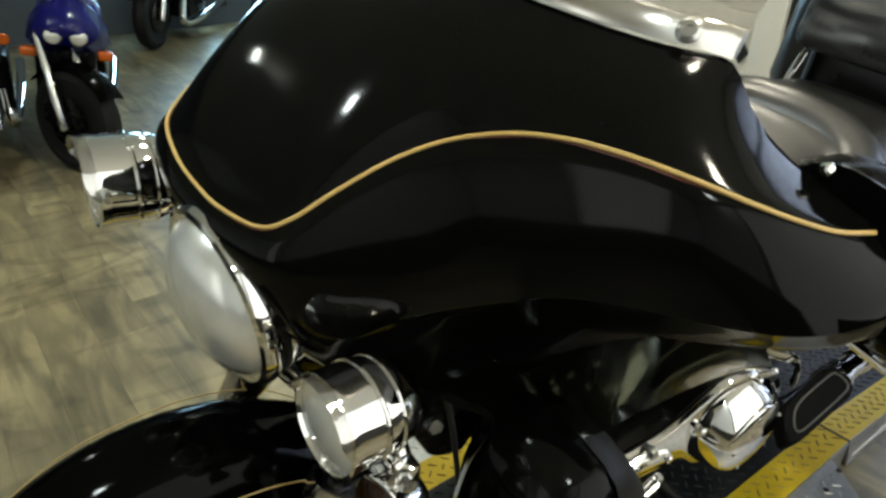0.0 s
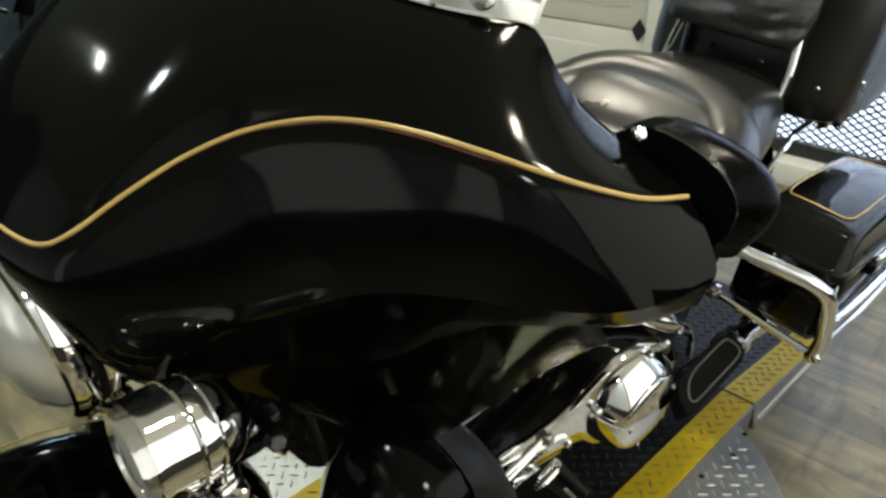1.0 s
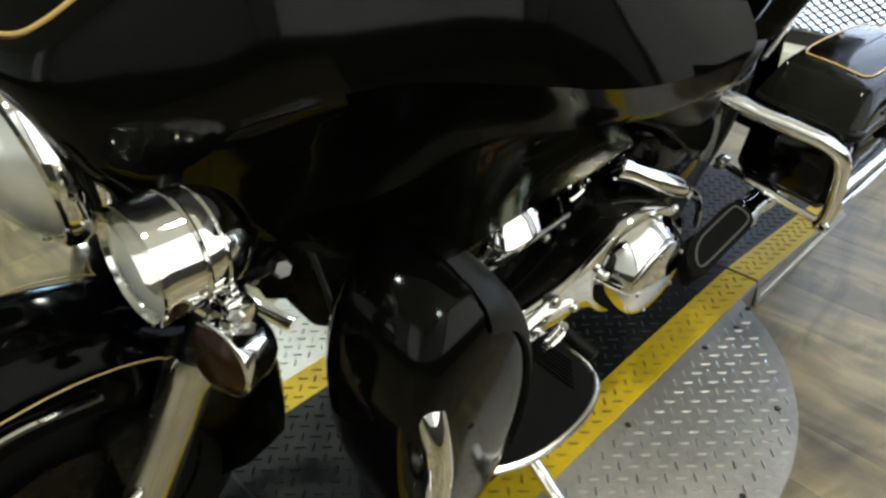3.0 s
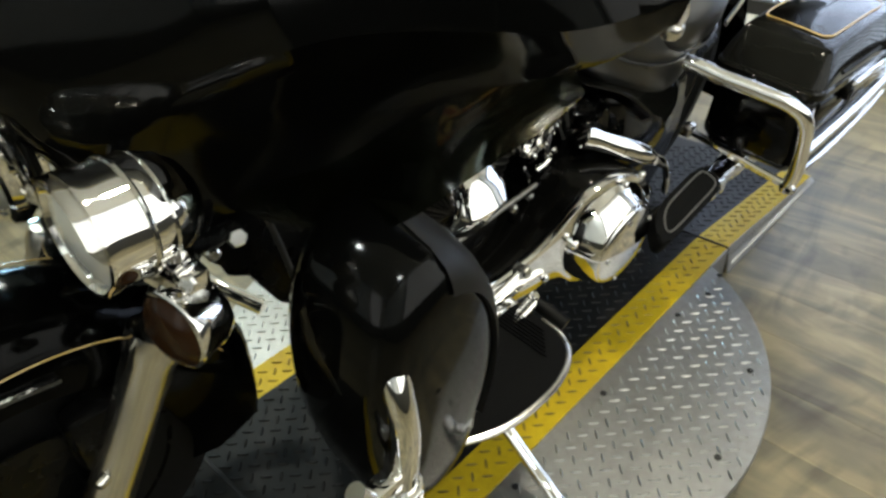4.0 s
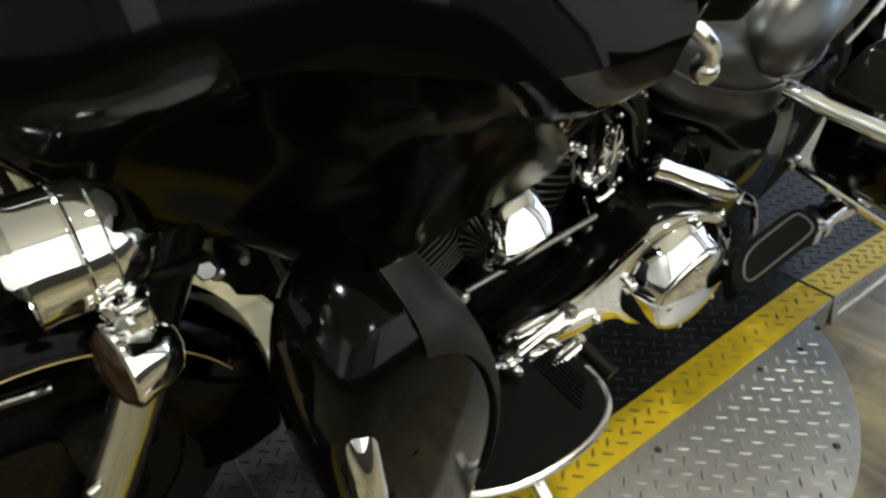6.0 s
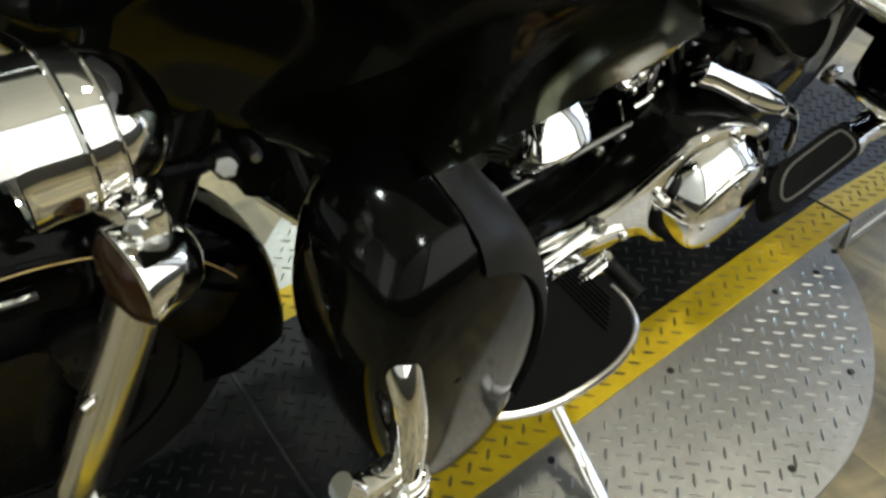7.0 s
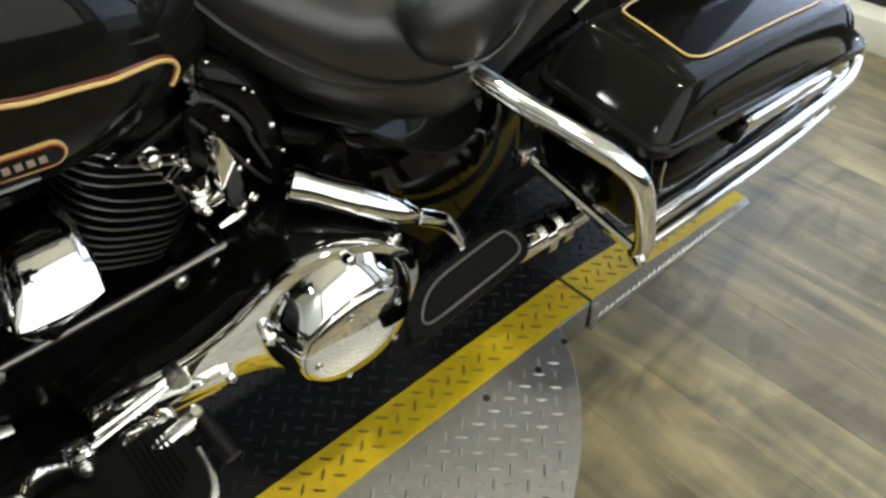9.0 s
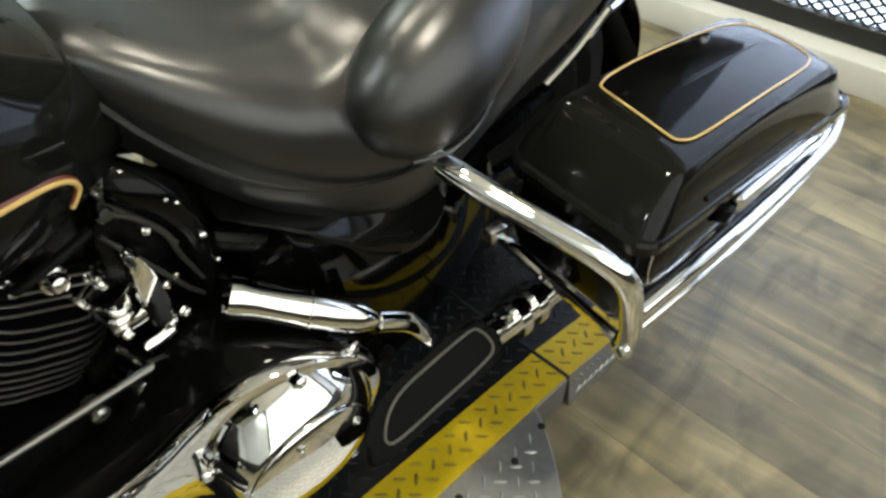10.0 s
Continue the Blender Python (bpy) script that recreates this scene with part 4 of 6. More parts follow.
# engine guard with highway pegs
def guard(sg):
    g = part("engine_guard", tube([(0.40, sg * 0.13, 0.70), (0.33, sg * 0.30, 0.675), (0.278, sg * 0.392, 0.612), (0.266, sg * 0.426, 0.54), (0.262, sg * 0.430, 0.46), (0.270, sg * 0.420, 0.39), (0.32, sg * 0.36, 0.28), (0.40, sg * 0.24, 0.2), (0.45, sg * 0.14, 0.17)], 0.0165, n=16), CHROME, bike, "chrome tubular engine guard")
    part("clamp", lathe([(0.020, -0.018), (0.024, -0.016), (0.024, -0.004), (0.021, -0.002), (0.021, 0.002), (0.024, 0.004), (0.024, 0.016), (0.020, 0.018)], towards((0.263, sg * 0.428, 0.428), (0.1, 0, -0.9)), 18), CHROME, g, "chrome peg clamp")
    part("clamp_bolt", lathe([(0.010, 0), (0.010, 0.02), (0.007, 0.024), (0, 0.024)], towards((0.246, sg * 0.432, 0.452), (-0.6, sg * 0.3, 0.3)), 6), STEEL, g)
    part("clamp_bracket", box((-0.028, -0.012, -0.014), (0.016, 0.014, 0.014), 0.005, 2, Matrix.Translation((0.236, sg * 0.430, 0.475))), CHROME, g)
    part("highway_peg_arm", tube([(0.196, sg * 0.424, 0.500), (0.224, sg * 0.438, 0.452), (0.246, sg * 0.447, 0.395), (0.268, sg * 0.453, 0.335)], [0.013, 0.009, 0.0085, 0.012], n=12), CHROME, g, "chrome highway peg arm")
    m = towards((0.272, sg * 0.452, 0.330), (0.30, sg * 0.40, 0.42))
    part("peg", lathe([(0.010, -0.01), (0.013, 0.0), (0.013, 0.012), (0.017, 0.014), (0.017, 0.034), (0.0155, 0.036), (0.0155, 0.040), (0.017, 0.042), (0.017, 0.062), (0.010, 0.064), (0, 0.064)], m, 20), RUBBER, g, "black rubber highway peg")
    part("peg_cap", lathe([(0.0175, 0.0625), (0.0175, 0.068), (0.012, 0.071), (0.008, 0.0705), (0.005, 0.068), (0, 0.068)], m, 20), POLISHED, g, "polished end cap")


guard(-1)
guard(1)

# handlebar, grip, clutch lever, inner fairing lip
hb = part("handlebar", tube([(0.42, 0.0, 0.93), (0.43, -0.10, 0.96), (0.45, -0.22, 1.0), (0.50, -0.36, 0.99), (0.57, -0.40, 0.965), (0.62, -0.415, 0.95)], 0.0127, n=12), CHROME, bike, "chrome handlebar")
part("handlebar", tube([(0.42, 0.0, 0.93), (0.43, 0.10, 0.96), (0.45, 0.22, 1.0), (0.50, 0.36, 0.99), (0.57, 0.40, 0.965), (0.62, 0.415, 0.95)], 0.0127, n=12), CHROME, bike, "chrome handlebar")
for sg in (-1, 1):
    part("grip", tube([(0.56, sg * 0.395, 0.968), (0.59, sg * 0.406, 0.958), (0.625, sg * 0.416, 0.948)], 0.0175, n=14), RUBBER, hb, "black rubber grip")
    lv = part("lever", tube([(0.515, sg * 0.405, 0.985), (0.53, sg * 0.435, 0.965), (0.555, sg * 0.462, 0.940), (0.575, sg * 0.462, 0.920), (0.584, sg * 0.455, 0.904)], [0.007, 0.0075, 0.007, 0.0065, 0.006], n=10, flat=1.4), POLISHED, hb, "polished clutch lever")
    part("lever_ball", lathe([(0.002, -0.012), (0.008, -0.010), (0.012, -0.003), (0.012, 0.003), (0.008, 0.010), (0.002, 0.012)], Matrix.Translation((0.585, sg * 0.454, 0.899)), 14), POLISHED, lv)
    part("switch_housing", box((0.53, -0.025, 0.945), (0.60, 0.025, 1.0), 0.012, 3, Matrix.Translation((0, sg * 0.40, 0))), SATIN, hb)
    # hand deflector: a curved dark band behind the fairing's outer edge
    bm = bmesh.new()
    rows = []
    for x, y, z, w in ((0.505, 0.388, 1.047, 0.02), (0.500, 0.424, 1.068, 0.04), (0.496, 0.470, 1.067, 0.052), (0.494, 0.504, 1.054, 0.060), (0.496, 0.519, 1.032, 0.062), (0.500, 0.516, 1.006, 0.056), (0.508, 0.501, 0.972, 0.035)):
        rows.append([Vector((x - 0.005, sg * (y - 0.012), z)), Vector((x + w * 0.3, sg * (y + 0.006), z + 0.003)), Vector((x + w * 0.7, sg * y, z)), Vector((x + w, sg * (y - 0.02), z - 0.004))])
    F = fine(rows, 4, 4)
    grid(bm, F)
    bmesh.ops.solidify(bm, geom=bm.faces[:], thickness=0.004)
    part("hand_deflector", bm, SATIN, bike, "satin black curved hand deflector", 50)
    bm = bmesh.new()
    grid(bm, fine([[r[0].lerp(Vector((0.512, sg * 0.450, 1.010)), f) for f in (0.02, 0.35, 0.7, 0.98)] for r in rows], 3, 3))
    bmesh.ops.solidify(bm, geom=bm.faces[:], thickness=0.003)
    part("deflector_liner", bm, RUBBER, bike, "black inner panel of the hand deflector", 50)
    part("deflector_screw", lathe([(0.0065, 0), (0.0065, 0.006), (0.004, 0.008), (0, 0.008)], towards((0.484, sg * 0.408, 1.062), (-0.3, sg, 0.6)), 10), CHROME, bike)

# inner fairing and dash
bm = bmesh.new()
IN0 = [(0.40, 0, 1.12), (0.40, -0.12, 1.12), (0.415, -0.24, 1.12), (0.43, -0.33, 1.105), (0.455, -0.41, 1.06), (0.47, -0.455, 1.0), (0.48, -0.44, 0.945)]
IN1 = [(0.50, 0, 1.05), (0.50, -0.10, 1.05), (0.495, -0.2, 1.045), (0.49, -0.28, 1.03), (0.49, -0.34, 1.0), (0.49, -0.36, 0.96), (0.49, -0.35, 0.92)]
IN2 = [(0.50, 0, 0.93), (0.50, -0.08, 0.93), (0.49, -0.16, 0.925), (0.48, -0.22, 0.92), (0.48, -0.26, 0.915), (0.48, -0.28, 0.91), (0.485, -0.28, 0.90)]
grid(bm, fine(mirror([[(x, y + MID * (1 + y * 2.2), z - 0.02) for x, y, z in r] for r in (IN0, IN1, IN2)], MID), 4, 4))
bmesh.ops.solidify(bm, geom=bm.faces[:], thickness=0.004)
part("inner_fairing", bm, SATIN, bike, "satin black inner fairing", 60)

# fuel tank: sections from the steering head back to the seat
T_SEC = [(0.47, 0.68, 0.80, 0.06), (0.495, 0.632, 0.835, 0.135), (0.55, 0.612, 0.865, 0.182), (0.63, 0.609, 0.88, 0.198), (0.71, 0.613, 0.875, 0.204), (0.78, 0.626, 0.85, 0.196), (0.85, 0.642, 0.80, 0.165), (0.91, 0.66, 0.755, 0.12), (0.94, 0.68, 0.72, 0.06)]


def tank_point(sec, a):
    x, z0, z1, w = sec
    c, s = math.cos(a), math.sin(a)
    y = -w * math.copysign(abs(c) ** (0.62 if s > 0 else 0.34), c)
    zm = z0 + (z1 - z0) * 0.36
    z = zm + (z1 - zm) * math.copysign(abs(s) ** 0.75, s) if s > 0 else zm + (zm - z0) * math.copysign(abs(s) ** 0.8, s)
    return Vector((x, y, z))


bm = bmesh.new()
rows = [[tank_point(s, 2 * math.pi * k / 40) for k in range(40)] for s in T_SEC]
cols = [smooth_line([r[j] for r in rows], 4) for j in range(40)]
rows = [[c[i] for c in cols] for i in range(len(cols[0]))]
V = grid(bm, rows, wrap=True)
bm.faces.new(V[0])
bm.faces.new(V[-1])
tank = part("fuel_tank", bm, CHARCOAL, bike, "charcoal and black fuel tank with gold striping", 60)


def tank_surface(x, z, sg=-1, lift=0.0015):
    """The tank's flank at x and z."""
    for s0, s1 in zip(T_SEC, T_SEC[1:]):
        if s0[0] <= x <= s1[0]:
            f = (x - s0[0]) / (s1[0] - s0[0])
            sec = tuple(p + (q - p) * f for p, q in zip(s0, s1))
            best = min((tank_point(sec, radians(a / 2)) for a in range(-160, 161)), key=lambda p: abs(p.z - z))
            return Vector((x, sg * (abs(best.y) + lift), z))
    return Vector((x, sg * 0.19, z))


# striped side panel, badge with bars in place of lettering
for sg in (-1, 1):
    PANEL = [(0.521, 0.772), (0.60, 0.757), (0.69, 0.737), (0.754, 0.727), (0.80, 0.718), (0.827, 0.711), (0.843, 0.702), (0.848, 0.690), (0.838, 0.676)]
    L = smooth_line([(x, z, 0) for x, z in PANEL], 5)
    part("pinstripe", tube([tank_surface(p.x, p.y, sg) for p in L], 0.0027, n=8, steps=0), GOLD, tank, "gold pinstripe")
    part("pinstripe_edge", tube([tank_surface(p.x, p.y + 0.004, sg, 0.001) for p in L], 0.0018, n=6, steps=0), REDLINE, tank)
    # badge: a round head with a red ring and a slim capsule that runs back from it

    def field(pts, lift):
        b = bmesh.new()
        mx, mz = sum(p[0] for p in pts) / len(pts), sum(p[1] for p in pts) / len(pts)
        rws = [[tank_surface(mx + (x - mx) * k, mz + (z - mz) * k, sg, h) for x, z in pts] for k, h in ((1.0, 0.0), (1.0, lift), (0.75, lift), (0.5, lift), (0.25, lift), (0.05, lift))]
        W = grid(b, rws, wrap=True)
        b.faces.new(W[-1])
        return b

    def disc(r):
        return [(0.541 + r * math.cos(radians(a)), 0.681 + r * math.sin(radians(a))) for a in range(0, 360, 12)]

    def capsule(h):
        z0, z1 = 0.6815, 0.6785
        left = [(0.549 + h * math.cos(radians(a)), z0 + h * math.sin(radians(a))) for a in range(90, 271, 15)]
        return left + [(x, z0 + (z1 - z0) * (x - 0.549) / 0.161 - h) for x in (0.59, 0.63, 0.67)] + [(0.710 + h * math.cos(radians(a)), z1 + h * math.sin(radians(a))) for a in range(-90, 91, 15)] + [(x, z0 + (z1 - z0) * (x - 0.549) / 0.161 + h) for x in (0.67, 0.63, 0.59)]
    bg = part("badge", field(disc(0.0285), 0.0022), GOLD, tank, "gold edged tank badge")
    part("badge_field", field(disc(0.0262), 0.0030), BADGE_RED, bg, "red enamel field")
    part("badge_ring", field(disc(0.0175), 0.0036), GOLD, bg)
    part("badge_border", field(capsule(0.0138), 0.0042), GOLD, bg)
    part("badge_edge", field(capsule(0.0118), 0.0048), BADGE_RED, bg)
    part("badge_inner", field(capsule(0.0100), 0.0054), BLACK, bg)
    for k in range(15):
        if k == 6:
            continue
        x, h = 0.562 + k * 0.0098, 0.0046 - 0.0008 * k / 15
        zc = 0.6812 - 0.003 * k / 15
        part("lettering_bar", field([(x, zc - h), (x + 0.0060, zc - h), (x + 0.0060, zc + h), (x, zc + h)], 0.006), BADGE_WHITE, bg)
part("filler_cap", lathe([(0.035, 0), (0.035, 0.008), (0.03, 0.014), (0, 0.016)], Matrix.Translation((0.66, 0.06, 0.872)), 24), CHROME, bike)
part("console", slab(rounded([(0.56, -0.04), (0.60, -0.055), (0.72, -0.05), (0.86, -0.03), (0.93, 0), (0.86, 0.03), (0.72, 0.05), (0.60, 0.055), (0.56, 0.04)], 3), 0.905, 0.80, "z", 0.008), BLACK, bike)

# engine: crankcase, finned cylinders, heads and rocker boxes
part("crankcase", slab(rounded([(0.52, 0.30), (0.56, 0.22), (0.66, 0.175), (0.78, 0.18), (0.84, 0.24), (0.83, 0.33), (0.78, 0.38), (0.66, 0.40), (0.56, 0.37)], 4), -0.15, 0.15, "y", 0.012), SATIN, bike, "black crankcase", 40)
part("transmission_case", box((0.80, -0.13, 0.20), (1.10, 0.13, 0.42), 0.02), SATIN, bike)
part("frame_downtube", tube([(0.40, -0.06, 0.78), (0.44, -0.10, 0.52), (0.48, -0.12, 0.30), (0.55, -0.13, 0.17), (0.80, -0.13, 0.14), (1.15, -0.13, 0.16)], 0.017, n=12), SATIN, bike)
part("frame_downtube", tube([(0.40, 0.06, 0.78), (0.44, 0.10, 0.52), (0.48, 0.12, 0.30), (0.55, 0.13, 0.17), (0.80, 0.13, 0.14), (1.15, 0.13, 0.16)], 0.017, n=12), SATIN, bike)
# Added black slab in place of the dark space behind the fork.
part("neck_filler", slab(rounded([(0.262, 0.552), (0.298, 0.523), (0.334, 0.454), (0.370, 0.399), (0.45, 0.405), (0.46, 0.72), (0.31, 0.745), (0.272, 0.64)], 3), -0.085, 0.085, "y", 0.012), SATIN, bike, "black filler panel behind the steering head", 40)
for x, z, r in ((0.262, 0.576, 0.010), (0.298, 0.580, 0.008), (0.392, 0.545, 0.006)):
    part("neck_bolt", lathe([(r, -0.01), (r, 0.010), (r * 0.65, 0.014), (0, 0.014)], towards((x, -0.088, z), (-0.35, -1, 0.3)), 8), STEEL, bike)
part("clutch_cable", tube([(0.30, -0.13, 0.70), (0.315, -0.16, 0.60), (0.335, -0.165, 0.50), (0.36, -0.16, 0.40), (0.41, -0.15, 0.30), (0.50, -0.15, 0.26)], 0.0045, n=8), GREYTRIM, bike, "black clutch cable")
part("frame_backbone", tube([(0.42, 0.0, 0.82), (0.65, 0.0, 0.70), (0.95, 0.0, 0.60), (1.15, 0, 0.52)], 0.03, n=12), SATIN, bike)
CR = Vector((0.675, 0, 0.235))


def cylinder(ang, name):
    d = Vector((math.sin(radians(ang)), 0, math.cos(radians(ang))))
    t = Vector((d.z, 0, -d.x))
    M = Matrix((t.to_4d(), (0, 1, 0, 0), d.to_4d(), (0, 0, 0, 1))).transposed()
    M.col[3] = CR.to_4d()
    M[3][3] = 1

    def plate(h0, h1, w, l, rad):
        o = []
        for sx, sy, a0 in ((1, 1, 0), (-1, 1, 90), (-1, -1, 180), (1, -1, 270)):
            for k in range(5):
                a = radians(a0 + 90 * k / 4)
                o.append((sx * (w - rad) + rad * math.cos(a), sy * (l - rad) + rad * math.sin(a)))
        b = slab(o, h1, h0, "z")
        bmesh.ops.transform(b, matrix=M, verts=b.verts)
        return b
    barrel = part("cylinder", plate(0.13, 0.315, 0.058, 0.085, 0.04), FINS, bike, name)
    def rim(h, w, l, rad):
        """The near edge of a fin, bright where it was machined."""
        o = []
        for cx, a0 in ((-(w - rad), 180), (w - rad, 270)):
            o += [(cx + (rad + 0.0006) * math.cos(radians(a0 + 90 * k / 5)), -(l - rad) + (rad + 0.0006) * math.sin(radians(a0 + 90 * k / 5))) for k in range(6)]
        return tube([M @ Vector((x, y, h)) for x, y in o], 0.0015, n=6, steps=0)
    for k in range(9):
        h = 0.192 + k * 0.0134
        lf = 0.128 - 0.003 * max(0, 4 - k)
        part("fin", plate(h, h + 0.0042, 0.080, lf, 0.06), FINS, barrel)
        part("fin_edge", rim(h + 0.0021, 0.080, lf, 0.06), FINEDGE, barrel, "machined fin edge")
    head = part("cylinder_head", plate(0.312, 0.365, 0.082, 0.118, 0.035), SATIN, bike, "black cylinder head", 40)
    for k in range(4):
        h = 0.32 + k * 0.0125
        part("fin", plate(h, h + 0.0045, 0.09, 0.126, 0.05), FINS, head)
        part("fin_edge", rim(h + 0.0022, 0.09, 0.126, 0.05), FINEDGE, head, "machined fin edge")
    part("rocker_box", plate(0.366, 0.43, 0.075, 0.11, 0.03), SATIN, bike, "black rocker box", 40)
    for sx, r in ((-0.048, 0.0065), (-0.008, 0.0105), (0.026, 0.0065)):
        part("head_bolt", lathe([(r * 1.3, 0), (r * 1.3, 0.005), (r, 0.006), (r, 0.012), (r * 0.75, 0.017), (r * 0.35, 0.019), (0, 0.019)], M @ towards((sx, -0.120, 0.353), (0, -1, 0.3)), 16), CHROME if r < 0.01 else POLISHED, head)
    part("spark_plug_boot", tube([M @ Vector((-0.058, -0.10, 0.345)), M @ Vector((-0.05, -0.132, 0.356)), M @ Vector((-0.02, -0.135, 0.385)), M @ Vector((0.03, -0.125, 0.425))], 0.0055, n=10), RUBBER, head)


cylinder(24, "finned black rear cylinder")
cylinder(-27, "finned black front cylinder")
# horn cover between the cylinders
bm = bmesh.new()
rows = []
for z, y, xc, hw in ((0.415, -0.165, 0.682, 0.010), (0.417, -0.182, 0.682, 0.022), (0.428, -0.198, 0.680, 0.033), (0.445, -0.207, 0.676, 0.040), (0.497, -0.224, 0.667, 0.049), (0.506, -0.224, 0.666, 0.050), (0.535, -0.208, 0.664, 0.047), (0.560, -0.186, 0.662, 0.041), (0.575, -0.165, 0.660, 0.031), (0.580, -0.145, 0.660, 0.016)):
    row = []
    z = 0.436 + (z - 0.415) * 0.77
    xc, hw = 0.640 + (z - 0.436) * 0.28, hw * 1.0
    ridge = 0.020 * max(0.0, min(1.0, (0.502 - z) / 0.035))
    for u, d in ((-1.0, 0.085), (-1.0, 0.045), (-0.97, 0.018), (-0.86, 0.006), (-0.6, 0.0015), (0.0, 0.0), (0.6, 0.0015), (0.86, 0.006), (0.97, 0.018), (1.0, 0.045), (1.0, 0.085)):
        row.append(Vector((xc + hw * u, min(y + d + ridge * abs(u), -0.11), z)))
    rows.append(row)
V = grid(bm, rows)
bm.faces.new(V[0])
bm.faces.new(V[-1])
part("horn_cover", bm, CHROME, bike, "chrome waterfall horn cover", 32)
part("shift_rod", tube([(0.46, -0.165, 0.405), (0.60, -0.168, 0.412), (0.86, -0.172, 0.43)], 0.0048, n=10), DULLSTEEL, bike, "steel linkage rod")
for x in (0.50, 0.575, 0.79, 0.84):
    part("rod_end", lathe([(0.011, -0.012), (0.011, 0.012), (0.007, 0.015), (0, 0.015)], towards((x, -0.167, 0.41), (0.1, -1, 0)), 8), STEEL, bike)

# carburettor side clutter behind the rear cylinder
part("mount_block", box((0.85, -0.14, 0.44), (0.965, -0.09, 0.62), 0.015), SATIN, bike)
sh = part("carburettor_cover", slab(rounded([(0.866, 0.597), (0.874, 0.595), (0.886, 0.555), (0.893, 0.500), (0.886, 0.484), (0.870, 0.490), (0.865, 0.545)], 3), -0.174, -0.152, "y", 0.005, 3), CHROME, bike, "chrome carburettor side cover", 50)
part("cover_screw", lathe([(0.005, 0), (0.005, 0.004), (0.003, 0.006), (0, 0.006)], towards((0.893, -0.168, 0.537), (0.2, -1, 0.2)), 10), CHROME, sh)
part("cover_screw", lathe([(0.004, 0), (0.004, 0.004), (0.002, 0.005), (0, 0.005)], towards((0.905, -0.166, 0.540), (0.2, -1, 0.2)), 10), CHROME, sh)
part("float_bowl", lathe([(0.0, -0.055), (0.018, -0.054), (0.024, -0.048), (0.026, -0.03), (0.026, 0.0), (0.029, 0.003), (0.029, 0.008), (0.0, 0.008)], Matrix.Translation((0.846, -0.130, 0.535)) @ pose(0, 0, 0, 8, -12, 0), 22), CHROME, bike, "chrome float bowl")
part("bowl_bracket", box((0.835, -0.160, 0.485), (0.872, -0.142, 0.500), 0.004), CHROME, bike)
part("drain_bar", tube([(0.857, -0.166, 0.458), (0.874, -0.168, 0.462), (0.890, -0.168, 0.468)], 0.0062, n=10), CHROME, bike, "chrome drain fitting")
for x, y, z, r in ((0.888, -0.165, 0.480, 0.0085), (0.905, -0.163, 0.480, 0.007), (0.845, -0.163, 0.492, 0.006), (0.893, -0.150, 0.600, 0.005)):
    q = part("fitting_bolt", lathe([(r, -0.004), (r, 0.006), (r * 0.62, 0.0075), (r * 0.55, 0.004), (0, 0.004)], towards((x, y, z), (0.15, -1, 0.35)), 12), CHROME, bike)
part("bracket_strap", tube([(0.834, -0.158, 0.470), (0.842, -0.160, 0.452), (0.850, -0.162, 0.430)], 0.004, n=8, flat=0.5), CHROME, bike)
# gloss black intake elbow that curves down from the tank to the starter, with bright fasteners
elbow = part("intake_elbow", tube([(0.868, -0.110, 0.655), (0.890, -0.138, 0.652), (0.916, -0.150, 0.628), (0.933, -0.152, 0.58), (0.940, -0.152, 0.53), (0.950, -0.150, 0.46)], [0.016, 0.018, 0.0195, 0.021, 0.022] + [0.022] * 26, n=16), BLACK, bike, "gloss black intake elbow")
for x, y, z, r in ((0.912, -0.167, 0.640, 0.0025), (0.921, -0.168, 0.632, 0.0032), (0.938, -0.173, 0.583, 0.0045), (0.948, -0.173, 0.540, 0.0035), (0.955, -0.171, 0.502, 0.003)):
    part("elbow_screw", lathe([(r, -0.004), (r, 0.002), (r * 0.6, 0.004), (0, 0.0045)], towards((x, y, z), (0.2, -1, 0.5)), 10), CHROME, elbow)
part("elbow_collar", lathe([(0.0185, -0.006), (0.0215, -0.006), (0.0225, 0.0), (0.0215, 0.006), (0.0185, 0.006)], towards((0.882, -0.130, 0.655), (0.6, -0.7, 0.05)), 20), POLISHED, elbow, "bright collar")
for pts, r in (([(0.862, -0.145, 0.635), (0.885, -0.160, 0.628), (0.905, -0.166, 0.600), (0.915, -0.168, 0.565), (0.932, -0.170, 0.520)], 0.0028), ([(0.855, -0.15, 0.615), (0.890, -0.166, 0.560), (0.912, -0.168, 0.520), (0.930, -0.168, 0.494)], 0.0025), ([(0.87, -0.14, 0.64), (0.90, -0.165, 0.61), (0.912, -0.170, 0.585)], 0.0035)):
    part("cable", tube(pts, r, n=8), GREYTRIM, bike, "thin grey cable")
part("tank_bolt", lathe([(0.009, -0.006), (0.009, 0.006), (0.006, 0.010), (0, 0.010)], towards((0.862, -0.150, 0.640), (0.1, -1, 0.4)), 6), CHROME, bike)


# primary drive case: chrome flange with the domed clutch cover
PRIM = [(0.630, 0.290), (0.632, 0.318), (0.66, 0.332), (0.727, 0.350), (0.768, 0.364), (0.81, 0.389), (0.846, 0.421), (0.89, 0.452), (0.95, 0.460), (1.01, 0.440), (1.055, 0.395), (1.068, 0.335), (1.045, 0.268), (0.99, 0.230), (0.925, 0.222), (0.88, 0.238), (0.845, 0.268), (0.80, 0.276), (0.73, 0.278), (0.66, 0.276), (0.636, 0.280)]
PO = rounded(PRIM, 4)


def py(x):
    return -0.222 - 0.085 * max(0, min(1, (x - 0.60) / 0.46))


